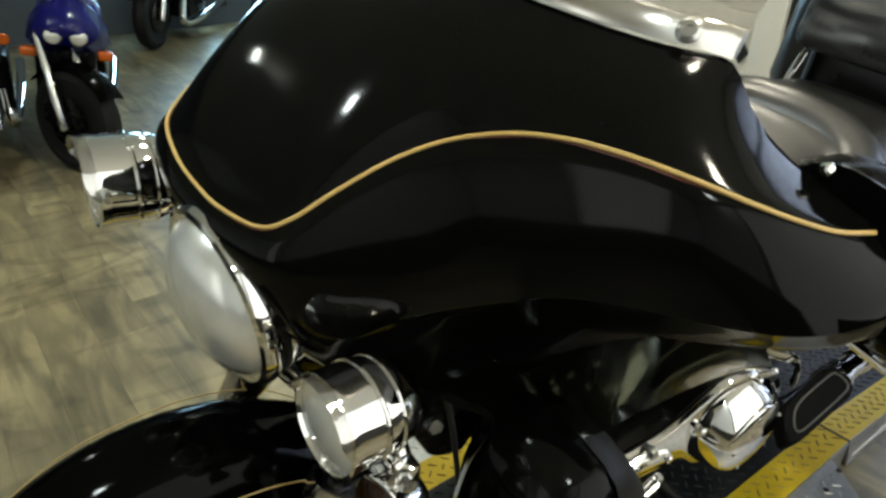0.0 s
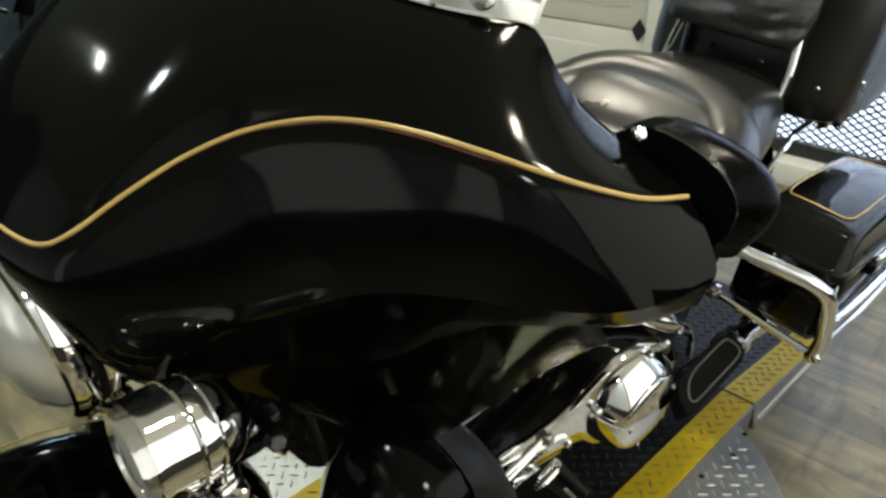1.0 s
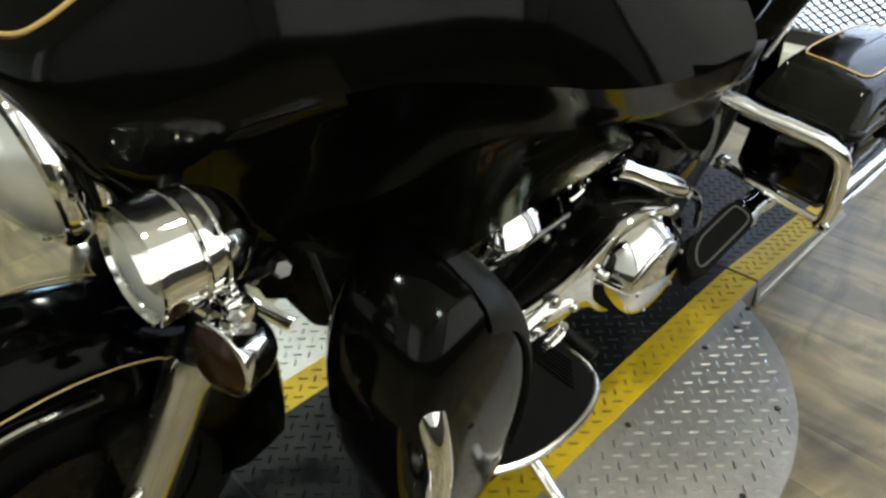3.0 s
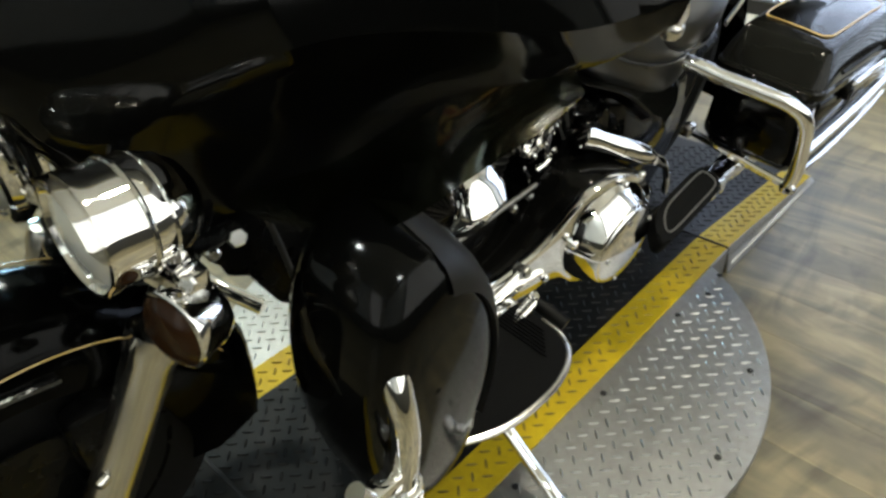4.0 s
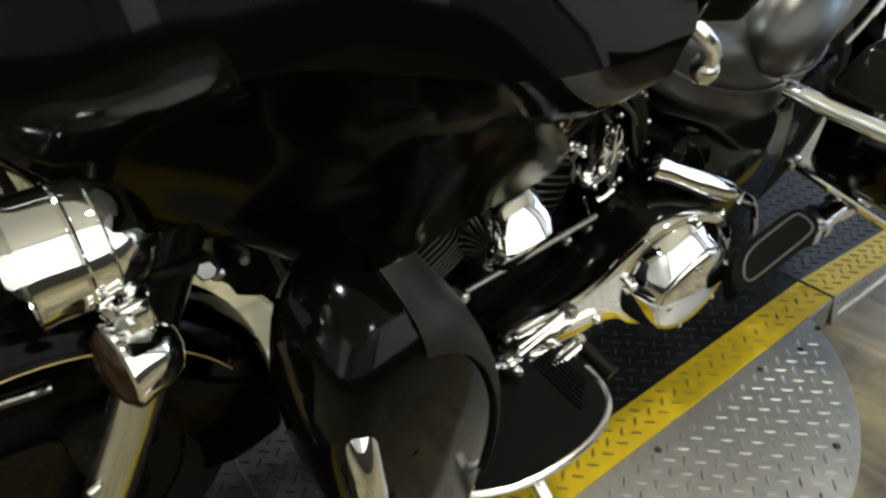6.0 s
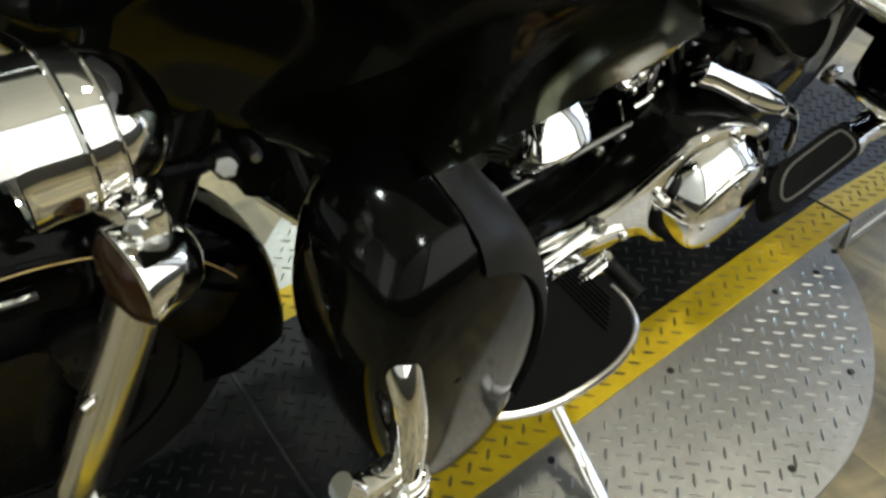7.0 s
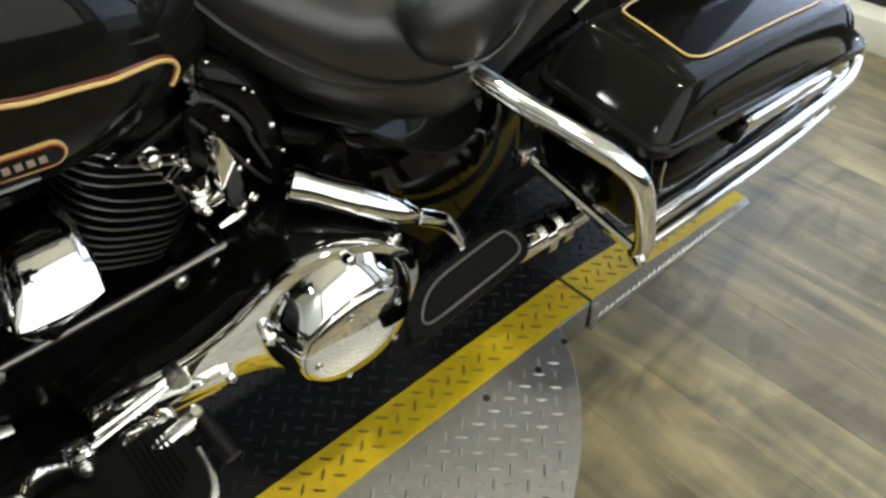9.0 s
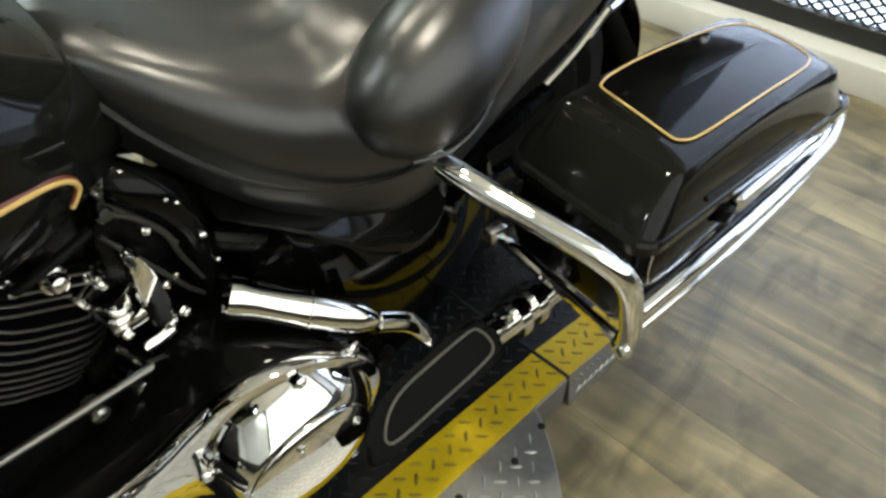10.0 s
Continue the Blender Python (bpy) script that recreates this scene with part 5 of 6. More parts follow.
def face_plate(outline, out0, out1, edge):
    """A plate that follows the case's slant, its rim rounded; the outline runs clockwise in x and z."""
    b = bmesh.new()
    n = len(outline)
    rws = []
    for grow, oy in ((0.0, out0), (0.0, out1 + edge), (-edge * 0.3, out1 + edge * 0.3), (-edge, out1)):
        r = []
        for k, (x, z) in enumerate(outline):
            xa, za = outline[k - 1]
            xb, zb = outline[(k + 1) % n]
            nx, nz = (zb - za), -(xb - xa)
            ln = math.hypot(nx, nz) or 1
            r.append(Vector((x - nx / ln * grow, py(x) + oy, z - nz / ln * grow)))
        rws.append(r)
    W = grid(b, rws, wrap=True)
    b.faces.new(W[0])
    b.faces.new(W[-1])
    return b


prim = part("primary_cover", face_plate(PO, 0.016, 0.0, 0.006), CHROME, bike, "chrome primary cover", 40)
# clutch housing: a wide cone on the case that carries the round domed cover
bm = bmesh.new()
rows = []
for r, y, x, z in ((0.116, -0.255, 0.955, 0.338), (0.116, -0.268, 0.955, 0.338), (0.114, -0.280, 0.955, 0.338), (0.110, -0.291, 0.954, 0.337), (0.104, -0.303, 0.952, 0.336), (0.097, -0.315, 0.949, 0.335), (0.090, -0.3235, 0.946, 0.334), (0.086, -0.3275, 0.944, 0.334), (0.080, -0.3295, 0.944, 0.334)):
    rows.append([Vector((x + r * math.cos(a), y, z + r * math.sin(a) * 0.97)) for a in [2 * math.pi * k / 64 for k in range(64)]])
V = grid(bm, rows, wrap=True)
bm.faces.new(V[-1])
part("clutch_bulge", bm, CHROME, prim, "chrome cone-shaped clutch housing", 45)
cm = towards((0.944, -0.330, 0.334), (-0.02, -1, 0.0))
part("clutch_cover", lathe([(0.0835, -0.003), (0.0835, 0.0005), (0.082, 0.003), (0.074, 0.0075), (0.062, 0.0115), (0.042, 0.016), (0.021, 0.0185), (0, 0.019)], cm, 56), CHROME, prim, "domed chrome clutch cover")
bm = slab(rounded([(0.666, 0.283), (0.700, 0.300), (0.780, 0.318), (0.795, 0.312), (0.797, 0.298), (0.785, 0.287), (0.72, 0.281), (0.68, 0.279)], 3), -0.008, 0.004, "y", 0.004)
for v in bm.verts:
    v.co.y += py(v.co.x)
part("inspection_cover", bm, CHROME, prim, "raised chrome inspection cover", 40)
for x, z in ((0.956, 0.446), (0.738, 0.340), (0.790, 0.303)):
    part("cover_bolt", lathe([(0.0085, -0.01), (0.0085, 0.008), (0.006, 0.0105), (0.003, 0.0105), (0.0025, 0.007), (0, 0.007)], towards((x, py(x) - 0.003, z), (0, -1, 0.05)), 10), CHROME, prim)
for x, y, z in ((0.843, -0.278, 0.362), (1.035, -0.285, 0.425)):
    part("cover_bolt", lathe([(0.0085, -0.02), (0.0085, 0.006), (0.006, 0.009), (0.003, 0.009), (0.0025, 0.006), (0, 0.006)], towards((x, y, z), ((x - 0.95) * 3, -1, (z - 0.335) * 3)), 10), CHROME, prim)
for a in (35, 107, 179, 251, 323):
    part("cover_bolt", lathe([(0.0055, -0.004), (0.0055, 0.003), (0.003, 0.004), (0.002, 0.002), (0, 0.002)], cm @ Matrix.Translation((0.068 * math.cos(radians(a)), 0.068 * math.sin(radians(a)), 0.0085)), 10), STEEL, prim)
inner = part("inner_primary", face_plate([(0.83 + (x - 0.83) * 1.03, 0.345 + (z - 0.345) * 1.05) for x, z in PO], 0.13, 0.017, 0.005), BLACK, bike, "gloss black inner primary case", 40)

# starter cover and transmission top in chrome
part("starter_cover", lathe([(0.012, -0.004), (0.024, 0.0), (0.0245, 0.010), (0.0215, 0.028), (0.0215, 0.055), (0.0225, 0.086), (0.0236, 0.087), (0.0236, 0.090), (0.0225, 0.091), (0.0212, 0.120), (0.018, 0.148), (0.012, 0.166), (0.006, 0.174), (0.0, 0.175)], towards((0.938, -0.200, 0.514), (0.13, -0.088, -0.064)), 28), CHROME, bike, "chrome starter cover")
part("chrome_pipe", tube([(1.072, -0.290, 0.447), (1.115, -0.296, 0.415), (1.150, -0.296, 0.362), (1.168, -0.292, 0.327)], 0.0125, n=14, flat=0.55), CHROME, bike)

# rider footboard with chrome edge, heel-toe shifter
FB = rounded([(0.405, -0.33), (0.425, -0.372), (0.50, -0.408), (0.60, -0.416), (0.67, -0.398), (0.702, -0.362), (0.708, -0.30), (0.70, -0.235), (0.60, -0.225), (0.45, -0.235), (0.405, -0.28)], 4)
board = part("footboard", slab(FB, 0.296, 0.276, "z", 0.004), BOARDRUBBER, bike, "black rubber rider footboard")
bm = bmesh.new()
tube_into(bm, [(x + (0.003 if x > 0.6 else 0.0), y - 0.003, 0.290) for i, (x, y) in enumerate(FB) if y < -0.31 and not (x < 0.45 and i > len(FB) * 0.5)], 0.0066, n=10, steps=0)
part("edge_trim", bm, POLISHED, board, "chrome footboard rim")
for k in range(7):
    part("tread_rib", box((0.645 + k * 0.007, -0.375 + k * 0.006, 0.2965), (0.6485 + k * 0.007, -0.25, 0.300), 0.0008, 1), BOARDRUBBER, board)
part("board_bracket", box((0.50, -0.24, 0.235), (0.62, -0.15, 0.277), 0.01), SATIN, board)
sh = part("shift_lever", tube([(0.606, -0.284, 0.270), (0.65, -0.284, 0.278), (0.69, -0.283, 0.287), (0.732, -0.282, 0.296)], 0.0108, n=14, flat=1.5), CHROME, bike, "chrome heel-toe shift lever")
part("heel_peg", tube([(0.733, -0.284, 0.298), (0.736, -0.318, 0.292), (0.739, -0.352, 0.285)], 0.0125, n=14), RUBBER, sh, "black rubber heel peg")
part("peg_bolt", lathe([(0.009, 0), (0.009, 0.01), (0.006, 0.013), (0, 0.013)], towards((0.731, -0.282, 0.305), (0, -0.4, 1)), 8), CHROME, sh)
fan = part("shift_arm", tube([(0.736, -0.250, 0.354), (0.69, -0.250, 0.342), (0.628, -0.250, 0.330)], 0.0058, n=10), CHROME, sh, "chrome forked shift arm")
part("shift_arm_lower", tube([(0.734, -0.250, 0.346), (0.685, -0.252, 0.330), (0.620, -0.252, 0.312)], 0.0058, n=10), CHROME, fan)
part("shift_arm_web", slab([(0.73, 0.348), (0.63, 0.328), (0.622, 0.314)], -0.2515, -0.2475, "y", 0.001, 1), POLISHED, fan)
part("pivot_bolt", lathe([(0.013, -0.012), (0.013, 0.008), (0.009, 0.014), (0, 0.015)], towards((0.730, -0.252, 0.350), (0, -1, 0.3)), 8), STEEL, fan)
part("lever_pad", slab(rounded([(0.645, 0.283), (0.65, 0.304), (0.70, 0.304), (0.715, 0.290), (0.70, 0.281)], 3), -0.268, -0.252, "y", 0.005), CHROME, sh)
part("pivot_clamp", box((0.588, -0.276, 0.300), (0.620, -0.245, 0.336), 0.007), CHROME, sh)
part("clamp_bolt", lathe([(0.008, 0), (0.008, 0.01), (0.005, 0.013), (0, 0.013)], towards((0.604, -0.275, 0.318), (-0.2, -1, 0.4)), 8), STEEL, sh)
part("toe_arm", tube([(0.596, -0.262, 0.318), (0.562, -0.268, 0.348), (0.540, -0.270, 0.325), (0.505, -0.270, 0.346), (0.47, -0.270, 0.368), (0.435, -0.275, 0.390)], 0.0078, n=12), CHROME, sh)
part("toe_peg", tube([(0.432, -0.275, 0.392), (0.427, -0.315, 0.386), (0.422, -0.35, 0.380)], 0.0125, n=14), RUBBER, sh)

# side stand
st = part("side_stand", tube([(0.605, -0.20, 0.215), (0.592, -0.30, 0.178), (0.576, -0.41, 0.135), (0.560, -0.515, 0.097)], [0.0135, 0.013, 0.012, 0.0135], n=12), CHROME, bike, "chrome side stand, swung out")
part("stand_foot", box((-0.015, -0.042, -0.008), (0.015, 0.022, 0.012), 0.0075, 3, Matrix.Translation((0.556, -0.545, 0.084)) @ pose(0, 0, 0, 8, 0, 8)), CHROME, st)

# left silencer and clamps
part("exhaust_pipe", tube([(1.16, -0.300, 0.250), (1.25, -0.308, 0.253), (1.34, -0.313, 0.256), (1.45, -0.316, 0.258)], 0.026, n=20), CHROME, bike)
part("silencer", tube([(1.43, -0.315, 0.258), (1.47, -0.316, 0.260), (1.60, -0.315, 0.264), (1.98, -0.312, 0.272)], [0.0235, 0.031, 0.039, 0.04], n=20), CHROME, bike, "chrome silencer below the saddlebag")
for x in (1.335, 1.375):
    part("exhaust_clamp", lathe([(0.026, -0.010), (0.036, -0.010), (0.036, 0.010), (0.026, 0.010)], towards((x, -0.313, 0.256), (1, -0.03, 0)), 20), CHROME, bike, "chrome exhaust clamp")
part("silencer", tube([(1.20, 0.262, 0.245), (1.38, 0.272, 0.245), (1.43, 0.275, 0.246), (1.60, 0.282, 0.25), (1.98, 0.29, 0.262)], [0.022, 0.022, 0.036, 0.042, 0.042], n=20), CHROME, bike, "chrome silencer below the saddlebag")

# passenger footboard
PB = rounded([(0.985, -0.386), (1.005, -0.393), (1.08, -0.394), (1.175, -0.394), (1.202, -0.386), (1.208, -0.366), (1.205, -0.345), (1.19, -0.332), (1.10, -0.330), (1.05, -0.332), (1.015, -0.345), (0.988, -0.370)], 3)
tiltm = Matrix.Translation((1.09, -0.36, 0.365)) @ pose(0, 0, 0, 20, -10, 0) @ Matrix.Translation((-1.09, 0.36, -0.365))
bm = slab(PB, 0.372, 0.334, "z", 0.010, 3)
bmesh.ops.transform(bm, matrix=tiltm, verts=bm.verts)
pf = part("passenger_footboard", bm, BOARDRUBBER, bike, "black rubber passenger footboard with a grey inlay line")
bm = bmesh.new()
tube_into(bm, [tiltm @ Vector((1.105 + (x - 1.097) * 0.80, -0.362 + (y + 0.362) * 0.66, 0.3725)) for x, y in PB], 0.0019, n=6, steps=0, closed=True)
part("inlay_line", bm, INLAY, pf)
part("board_bracket", tube([(1.09, -0.29, 0.36), (1.09, -0.22, 0.33), (1.08, -0.16, 0.30)], 0.014, n=10), SATIN, pf)

# rear wheel and fender
RAX = Vector((1.565, 0, 0.305))
wheel(bike, RAX, 0.315, 0.15, "black rear tyre")
rows = []
for k in range(29):
    a = radians(-20 + 200 * k / 28)
    rows.append([RAX + Vector((math.cos(a) * (0.375 - 0.02 * u * u), u * 0.105, math.sin(a) * (0.355 - 0.02 * u * u))) for u in (-1, -0.9, -0.6, -0.2, 0.2, 0.6, 0.9, 1)])
bm = bmesh.new()
grid(bm, rows)
bmesh.ops.solidify(bm, geom=bm.faces[:], thickness=0.004)
part("rear_fender", bm, BLACK, bike, "gloss black rear fender", 50)
part("swingarm", box((1.10, -0.13, 0.27), (1.58, -0.10, 0.33), 0.01), SATIN, bike)
part("swingarm", box((1.10, 0.10, 0.27), (1.58, 0.13, 0.33), 0.01), SATIN, bike)

# side covers
SC = rounded([(1.02, 0.56), (1.10, 0.535), (1.22, 0.53), (1.30, 0.50), (1.325, 0.44), (1.32, 0.34), (1.24, 0.31), (1.14, 0.34), (1.06, 0.41), (1.02, 0.48)], 4)


for sg in (-1, 1):
    part("side_cover", puff(SC, (1.18, 0.43), ((0.13, 0.97), (0.17, 1.0), (0.19, 0.985), (0.203, 0.93), (0.211, 0.8), (0.216, 0.55), (0.218, 0.2)), sg), BLACK, bike, "gloss black side cover", 60)
    SK = [(0.955, 0.175, 0.603, 0.600), (1.015, 0.215, 0.592, 0.578), (1.06, 0.236, 0.580, 0.545), (1.10, 0.246, 0.572, 0.512), (1.145, 0.250, 0.566, 0.491), (1.19, 0.246, 0.560, 0.490), (1.212, 0.238, 0.553, 0.505), (1.228, 0.226, 0.545, 0.528)]
    rows = []
    for x, y, zt, zb in SK:
        h = zt - zb
        rows.append([Vector((x, sg * yy, zz)) for yy, zz in ((y - 0.10, zt + 0.004), (y - 0.055, zt + 0.004), (y - 0.036, zt), (y - 0.022, zt - h * 0.25), (y - 0.009, zt - h * 0.5), (y + 0.002, zt - h * 0.78), (y + 0.006, zb), (y - 0.006, zb - 0.005), (y - 0.10, zb + 0.006))])
    bm = bmesh.new()
    V = grid(bm, fine(rows, 4, 3), wrap=True)
    bm.faces.new(V[0])
    bm.faces.new(V[-1])
    part("seat_skirt", bm, CHARCOAL, bike, "glossy charcoal panel below the seat", 60)

# Added black block that fills the dark space and hides the runway behind.
part("black_filler", slab(rounded([(0.97, 0.16), (0.97, 0.46), (1.04, 0.55), (1.32, 0.52), (1.38, 0.36), (1.33, 0.22), (1.18, 0.15)], 4), -0.20, -0.10, "y", 0.012), BLACK, bike, "gloss black filler block below the seat", 40)
part("battery_box", box((1.0, -0.12, 0.33), (1.34, 0.12, 0.56), 0.02), SATIN, bike)
part("frame_rail", tube([(0.93, -0.14, 0.56), (1.02, -0.175, 0.525), (1.15, -0.19, 0.49), (1.30, -0.19, 0.50), (1.5, -0.17, 0.52)], 0.0145, n=10), SATIN, bike)


# two-up seat
def seat():
    # x, lower edge z, top z at the middle, half width, rise of the rim beside the dish
    S = [(0.855, 0.695, 0.765, 0.075, 0.0), (0.90, 0.655, 0.772, 0.135, 0.0), (0.97, 0.597, 0.752, 0.195, 0.002), (1.04, 0.560, 0.725, 0.228, 0.006), (1.10, 0.541, 0.712, 0.243, 0.008), (1.15, 0.532, 0.728, 0.247, 0.004), (1.20, 0.535, 0.768, 0.243, 0.0), (1.27, 0.55, 0.805, 0.230, 0.0), (1.38, 0.58, 0.800, 0.205, 0.0), (1.50, 0.605, 0.800, 0.185, 0.0), (1.60, 0.63, 0.79, 0.16, 0.0), (1.645, 0.66, 0.76, 0.12, 0.0)]
    rows = []
    for x, z0, z1, w, e in S:
        r = []
        h = z1 - z0
        for u, f in ((0, 1.0), (0.3, 0.995), (0.58, 0.975), (0.80, 0.91), (0.93, 0.78), (0.99, 0.60), (1.0, 0.42), (0.995, 0.24), (0.965, 0.08), (0.90, 0.0), (0.6, -0.01)):
            r.append(Vector((x + 0.02 * (1 - f), -w * u, z0 + h * f + (e * min(1.0, (u / 0.7) ** 2) if f > 0.6 else 0.0))))
        rows.append(r)
    bm = bmesh.new()
    F = fine(mirror(rows), 5, 5)
    # stretched folds that run fanwise from the rider's dish to the foot of the bolster
    for r in F:
        for p in r:
            fade = max(0.0, 1 - ((p.x - 1.07) / 0.10) ** 2) * max(0.0, min(1.0, (p.z - 0.655) / 0.03))
            ang = math.atan2(abs(p.y) - 0.02, 1.30 - p.x)
            p.z += 0.0032 * fade * (math.sin(ang * 21) + 0.6 * math.sin(ang * 37 + 1.0)) * (0.6 + 0.8 * noise.noise(Vector((p.x * 9, p.y * 9, 1.5))))
    V = grid(bm, F)
    bm.faces.new(V[0])
    bm.faces.new(V[-1])
    s = part("seat", bm, LEATHER, bike, "black leather two-up seat", 70)
    # welt seam round the rider's part
    for sg in (-1, 1):
        seam = [(0.885, sg * 0.115, 0.738), (0.915, sg * 0.155, 0.702), (0.955, sg * 0.190, 0.668), (1.00, sg * 0.218, 0.642), (1.06, sg * 0.238, 0.622), (1.12, sg * 0.248, 0.612), (1.17, sg * 0.249, 0.611)]
        part("seam", tube(seam, 0.003, n=6), LEATHER, s)
    # passenger pad: a fat roll that starts in a pinched fold at the side and rises over the middle
    bm = bmesh.new()
    rows = []
    RL = smooth_line([(1.092, -0.226, 0.655), (1.118, -0.224, 0.670), (1.160, -0.218, 0.686), (1.210, -0.206, 0.700), (1.260, -0.188, 0.715), (1.30, -0.155, 0.737), (1.325, -0.09, 0.757), (1.33, 0.0, 0.765)], 6)
    n = len(RL) - 1
    for i, c in enumerate(RL):
        t = i / n
        d = (RL[min(i + 1, n)] - RL[max(i - 1, 0)]).normalized()
        side = d.cross(Vector((0, 0, 1))).normalized()
        upv = side.cross(d)
        g = min(1.0, t / 0.42)
        rr = 0.010 + 0.066 * math.sin(g * math.pi / 2) ** 0.6
        rows.append([c + side * rr * 0.92 * math.cos(2 * math.pi * k / 28) + upv * rr * math.sin(2 * math.pi * k / 28) * 1.06 for k in range(28)])
    far = [[Vector((p.x, -p.y, p.z)) for p in r] for r in reversed(rows[:-1])]
    V = grid(bm, rows + far, wrap=True)
    bm.faces.new(V[0])
    bm.faces.new(V[-1])
    b = part("bolster", bm, LEATHER, s, "rolled front of the passenger pad", 70)
    for sg in (-1, 1):
        part("seam", tube([(1.13, sg * 0.262, 0.636), (1.17, sg * 0.276, 0.642), (1.22, sg * 0.270, 0.656), (1.28, sg * 0.240, 0.680), (1.32, sg * 0.21, 0.70)], 0.0025, n=6), LEATHER, b)


seat()


# passenger backrest pad of creased leather
bm = bmesh.new()
rows = []
for i in range(25):
    t = i / 24
    row = []
    for k in range(64):
        a = 2 * math.pi * k / 64
        w = 0.165 * (1 - 0.12 * abs(2 * t - 1) ** 3)
        y = w * math.copysign(abs(math.cos(a)) ** 0.45, math.cos(a))
        d = 0.04 * math.copysign(abs(math.sin(a)) ** 0.8, math.sin(a)) * (1 - abs(2 * t - 1) ** 8)
        p = Vector((1.56 + 0.05 * t + d, y, 0.862 + 0.165 * t))
        # folds that hang slantwise over the pad, and finer puckers between them
        fold = 0.014 * noise.noise(Vector((y * 16 + t * 3, t * 4 - y * 5, 3.0 + (d > 0)))) + 0.006 * abs(noise.noise(Vector((y * 42, t * 11, 7.0))))
        p.x -= fold * (1 - abs(2 * t - 1) ** 6)
        row.append(p)
    rows.append(row)
V = grid(bm, rows, wrap=True)
bm.faces.new(V[0])
bm.faces.new(V[-1])
part("backrest", bm, WRINKLED, bike, "creased black leather passenger backrest", 70)
for sg in (-1, 1):
    part("backrest_bar", tube([(1.50, sg * 0.14, 0.60), (1.58, sg * 0.15, 0.76), (1.61, sg * 0.14, 0.86), (1.63, sg * 0.12, 0.96)], 0.009, n=10), CHROME, bike, "chrome backrest upright")


# saddlebags with lids, rails and guards
def saddlebag(sg):
    def ring(x, yo, yi, z0, z1):
        """A rounded section across the bag, from outer low to inner low."""
        pts = [(yo + 0.022, z0), (yo + 0.006, z0 + 0.02), (yo, z0 + (z1 - z0) * 0.45), (yo + 0.002, z1 - 0.03), (yo + 0.02, z1 - 0.006), (yo + 0.05, z1), (yi - 0.03, z1 + 0.006), (yi - 0.008, z1), (yi, z1 - 0.02), (yi, z0 + 0.02), (yi - 0.02, z0)]
        return [Vector((x, p[0], p[1])) for p in pts]

    def fixed(rows):
        for r in rows:
            for v in r:
                v.y = sg * abs(v.y)
        return rows
    B = [(1.322, -0.435, -0.285, 0.43, 0.50), (1.338, -0.462, -0.27, 0.395, 0.548), (1.40, -0.473, -0.262, 0.345, 0.548), (1.60, -0.474, -0.255, 0.325, 0.524), (1.79, -0.466, -0.25, 0.335, 0.498), (1.92, -0.44, -0.25, 0.375, 0.478), (1.965, -0.425, -0.27, 0.40, 0.468), (1.977, -0.40, -0.29, 0.425, 0.46)]
    bm = bmesh.new()
    rows = [ring(*b) for b in B]
    cols = [smooth_line([r[j] for r in rows], 3) for j in range(11)]
    rows = fixed([[c[i] for c in cols] for i in range(len(cols[0]))])
    V = grid(bm, rows, wrap=True)
    bm.faces.new(V[0])
    bm.faces.new(V[-1])
    bag = part("saddlebag", bm, BLACK, bike, "gloss black hard saddlebag", 45)
    # lid: vertical skirt, sloped faces that meet in mitred corners, softly edged flat top falling to the back
    def zb(x):
        return 0.574 - 0.094 * max(0.0, (x - 1.30) / 0.72) ** 1.15

    def top_z(x):
        return 0.636 - 0.030 * max(0.0, (x - 1.42) / 0.36) ** 2 - 0.08 * max(0.0, (x - 1.78) / 0.15) ** 2

    def loop(x0, x1, yo, yi, rf, rb):
        out = []
        for cx, cy, r, a0 in ((x0 + rf, yo + rf, rf, 180), (x1 - rb, yo + rb, rb, 270), (x1 - rb, yi - rb, rb, 0), (x0 + rf, yi - rf, rf, 90)):
            out += [(cx + r * math.cos(radians(a0 + 15 * k)), cy + r * math.sin(radians(a0 + 15 * k))) for k in range(7)]
        # split the long sides, so that the top can fall towards the back
        full = []
        for i, p in enumerate(out):
            q = out[(i + 1) % len(out)]
            full.append(p)
            if abs(q[0] - p[0]) > 0.2:
                full += [(p[0] + (q[0] - p[0]) * k / 12, p[1] + (q[1] - p[1]) * k / 12) for k in range(1, 12)]
        return full
    low = loop(1.278, 1.990, -0.477, -0.262, 0.034, 0.07)
    top = loop(1.360, 1.905, -0.441, -0.284, 0.012, 0.05)

    def mixed(f, inset=0.0):
        return [(x + (u - x) * f, y + (w - y) * f) for (x, y), (u, w) in zip(low, top)]
    rows = [[(x, y, zb(x) - 0.015) for x, y in mixed(0.05)], [(x, y, zb(x) - 0.013) for x, y in low], [(x, y, zb(x)) for x, y in low], [(x, y, zb(x) + 0.004) for x, y in mixed(0.05)], [(x, y, zb(x) + 0.005) for x, y in mixed(0.12)]]
    for f, g in ((0.30, 0.34), (0.55, 0.66), (0.70, 0.86), (0.80, 0.95), (0.91, 0.99), (1.0, 1.0)):
        rows.append([(x, y, zb(lx) + 0.005 + (top_z(x) - zb(lx) - 0.005) * g) for (x, y), (lx, ly) in zip(mixed(f), low)])

    def crown(y):
        return 0.006 * max(0.0, 1 - (abs(y + 0.364) / 0.076) ** 2)
    for f in (0.8, 0.55, 0.3, 0.05):
        rows.append([(1.655 + (x - 1.655) * (0.9 + 0.1 * f), -0.364 + (y + 0.364) * f, top_z(1.655 + (x - 1.655) * (0.9 + 0.1 * f)) + crown(-0.364 + (y + 0.364) * f)) for x, y in top])
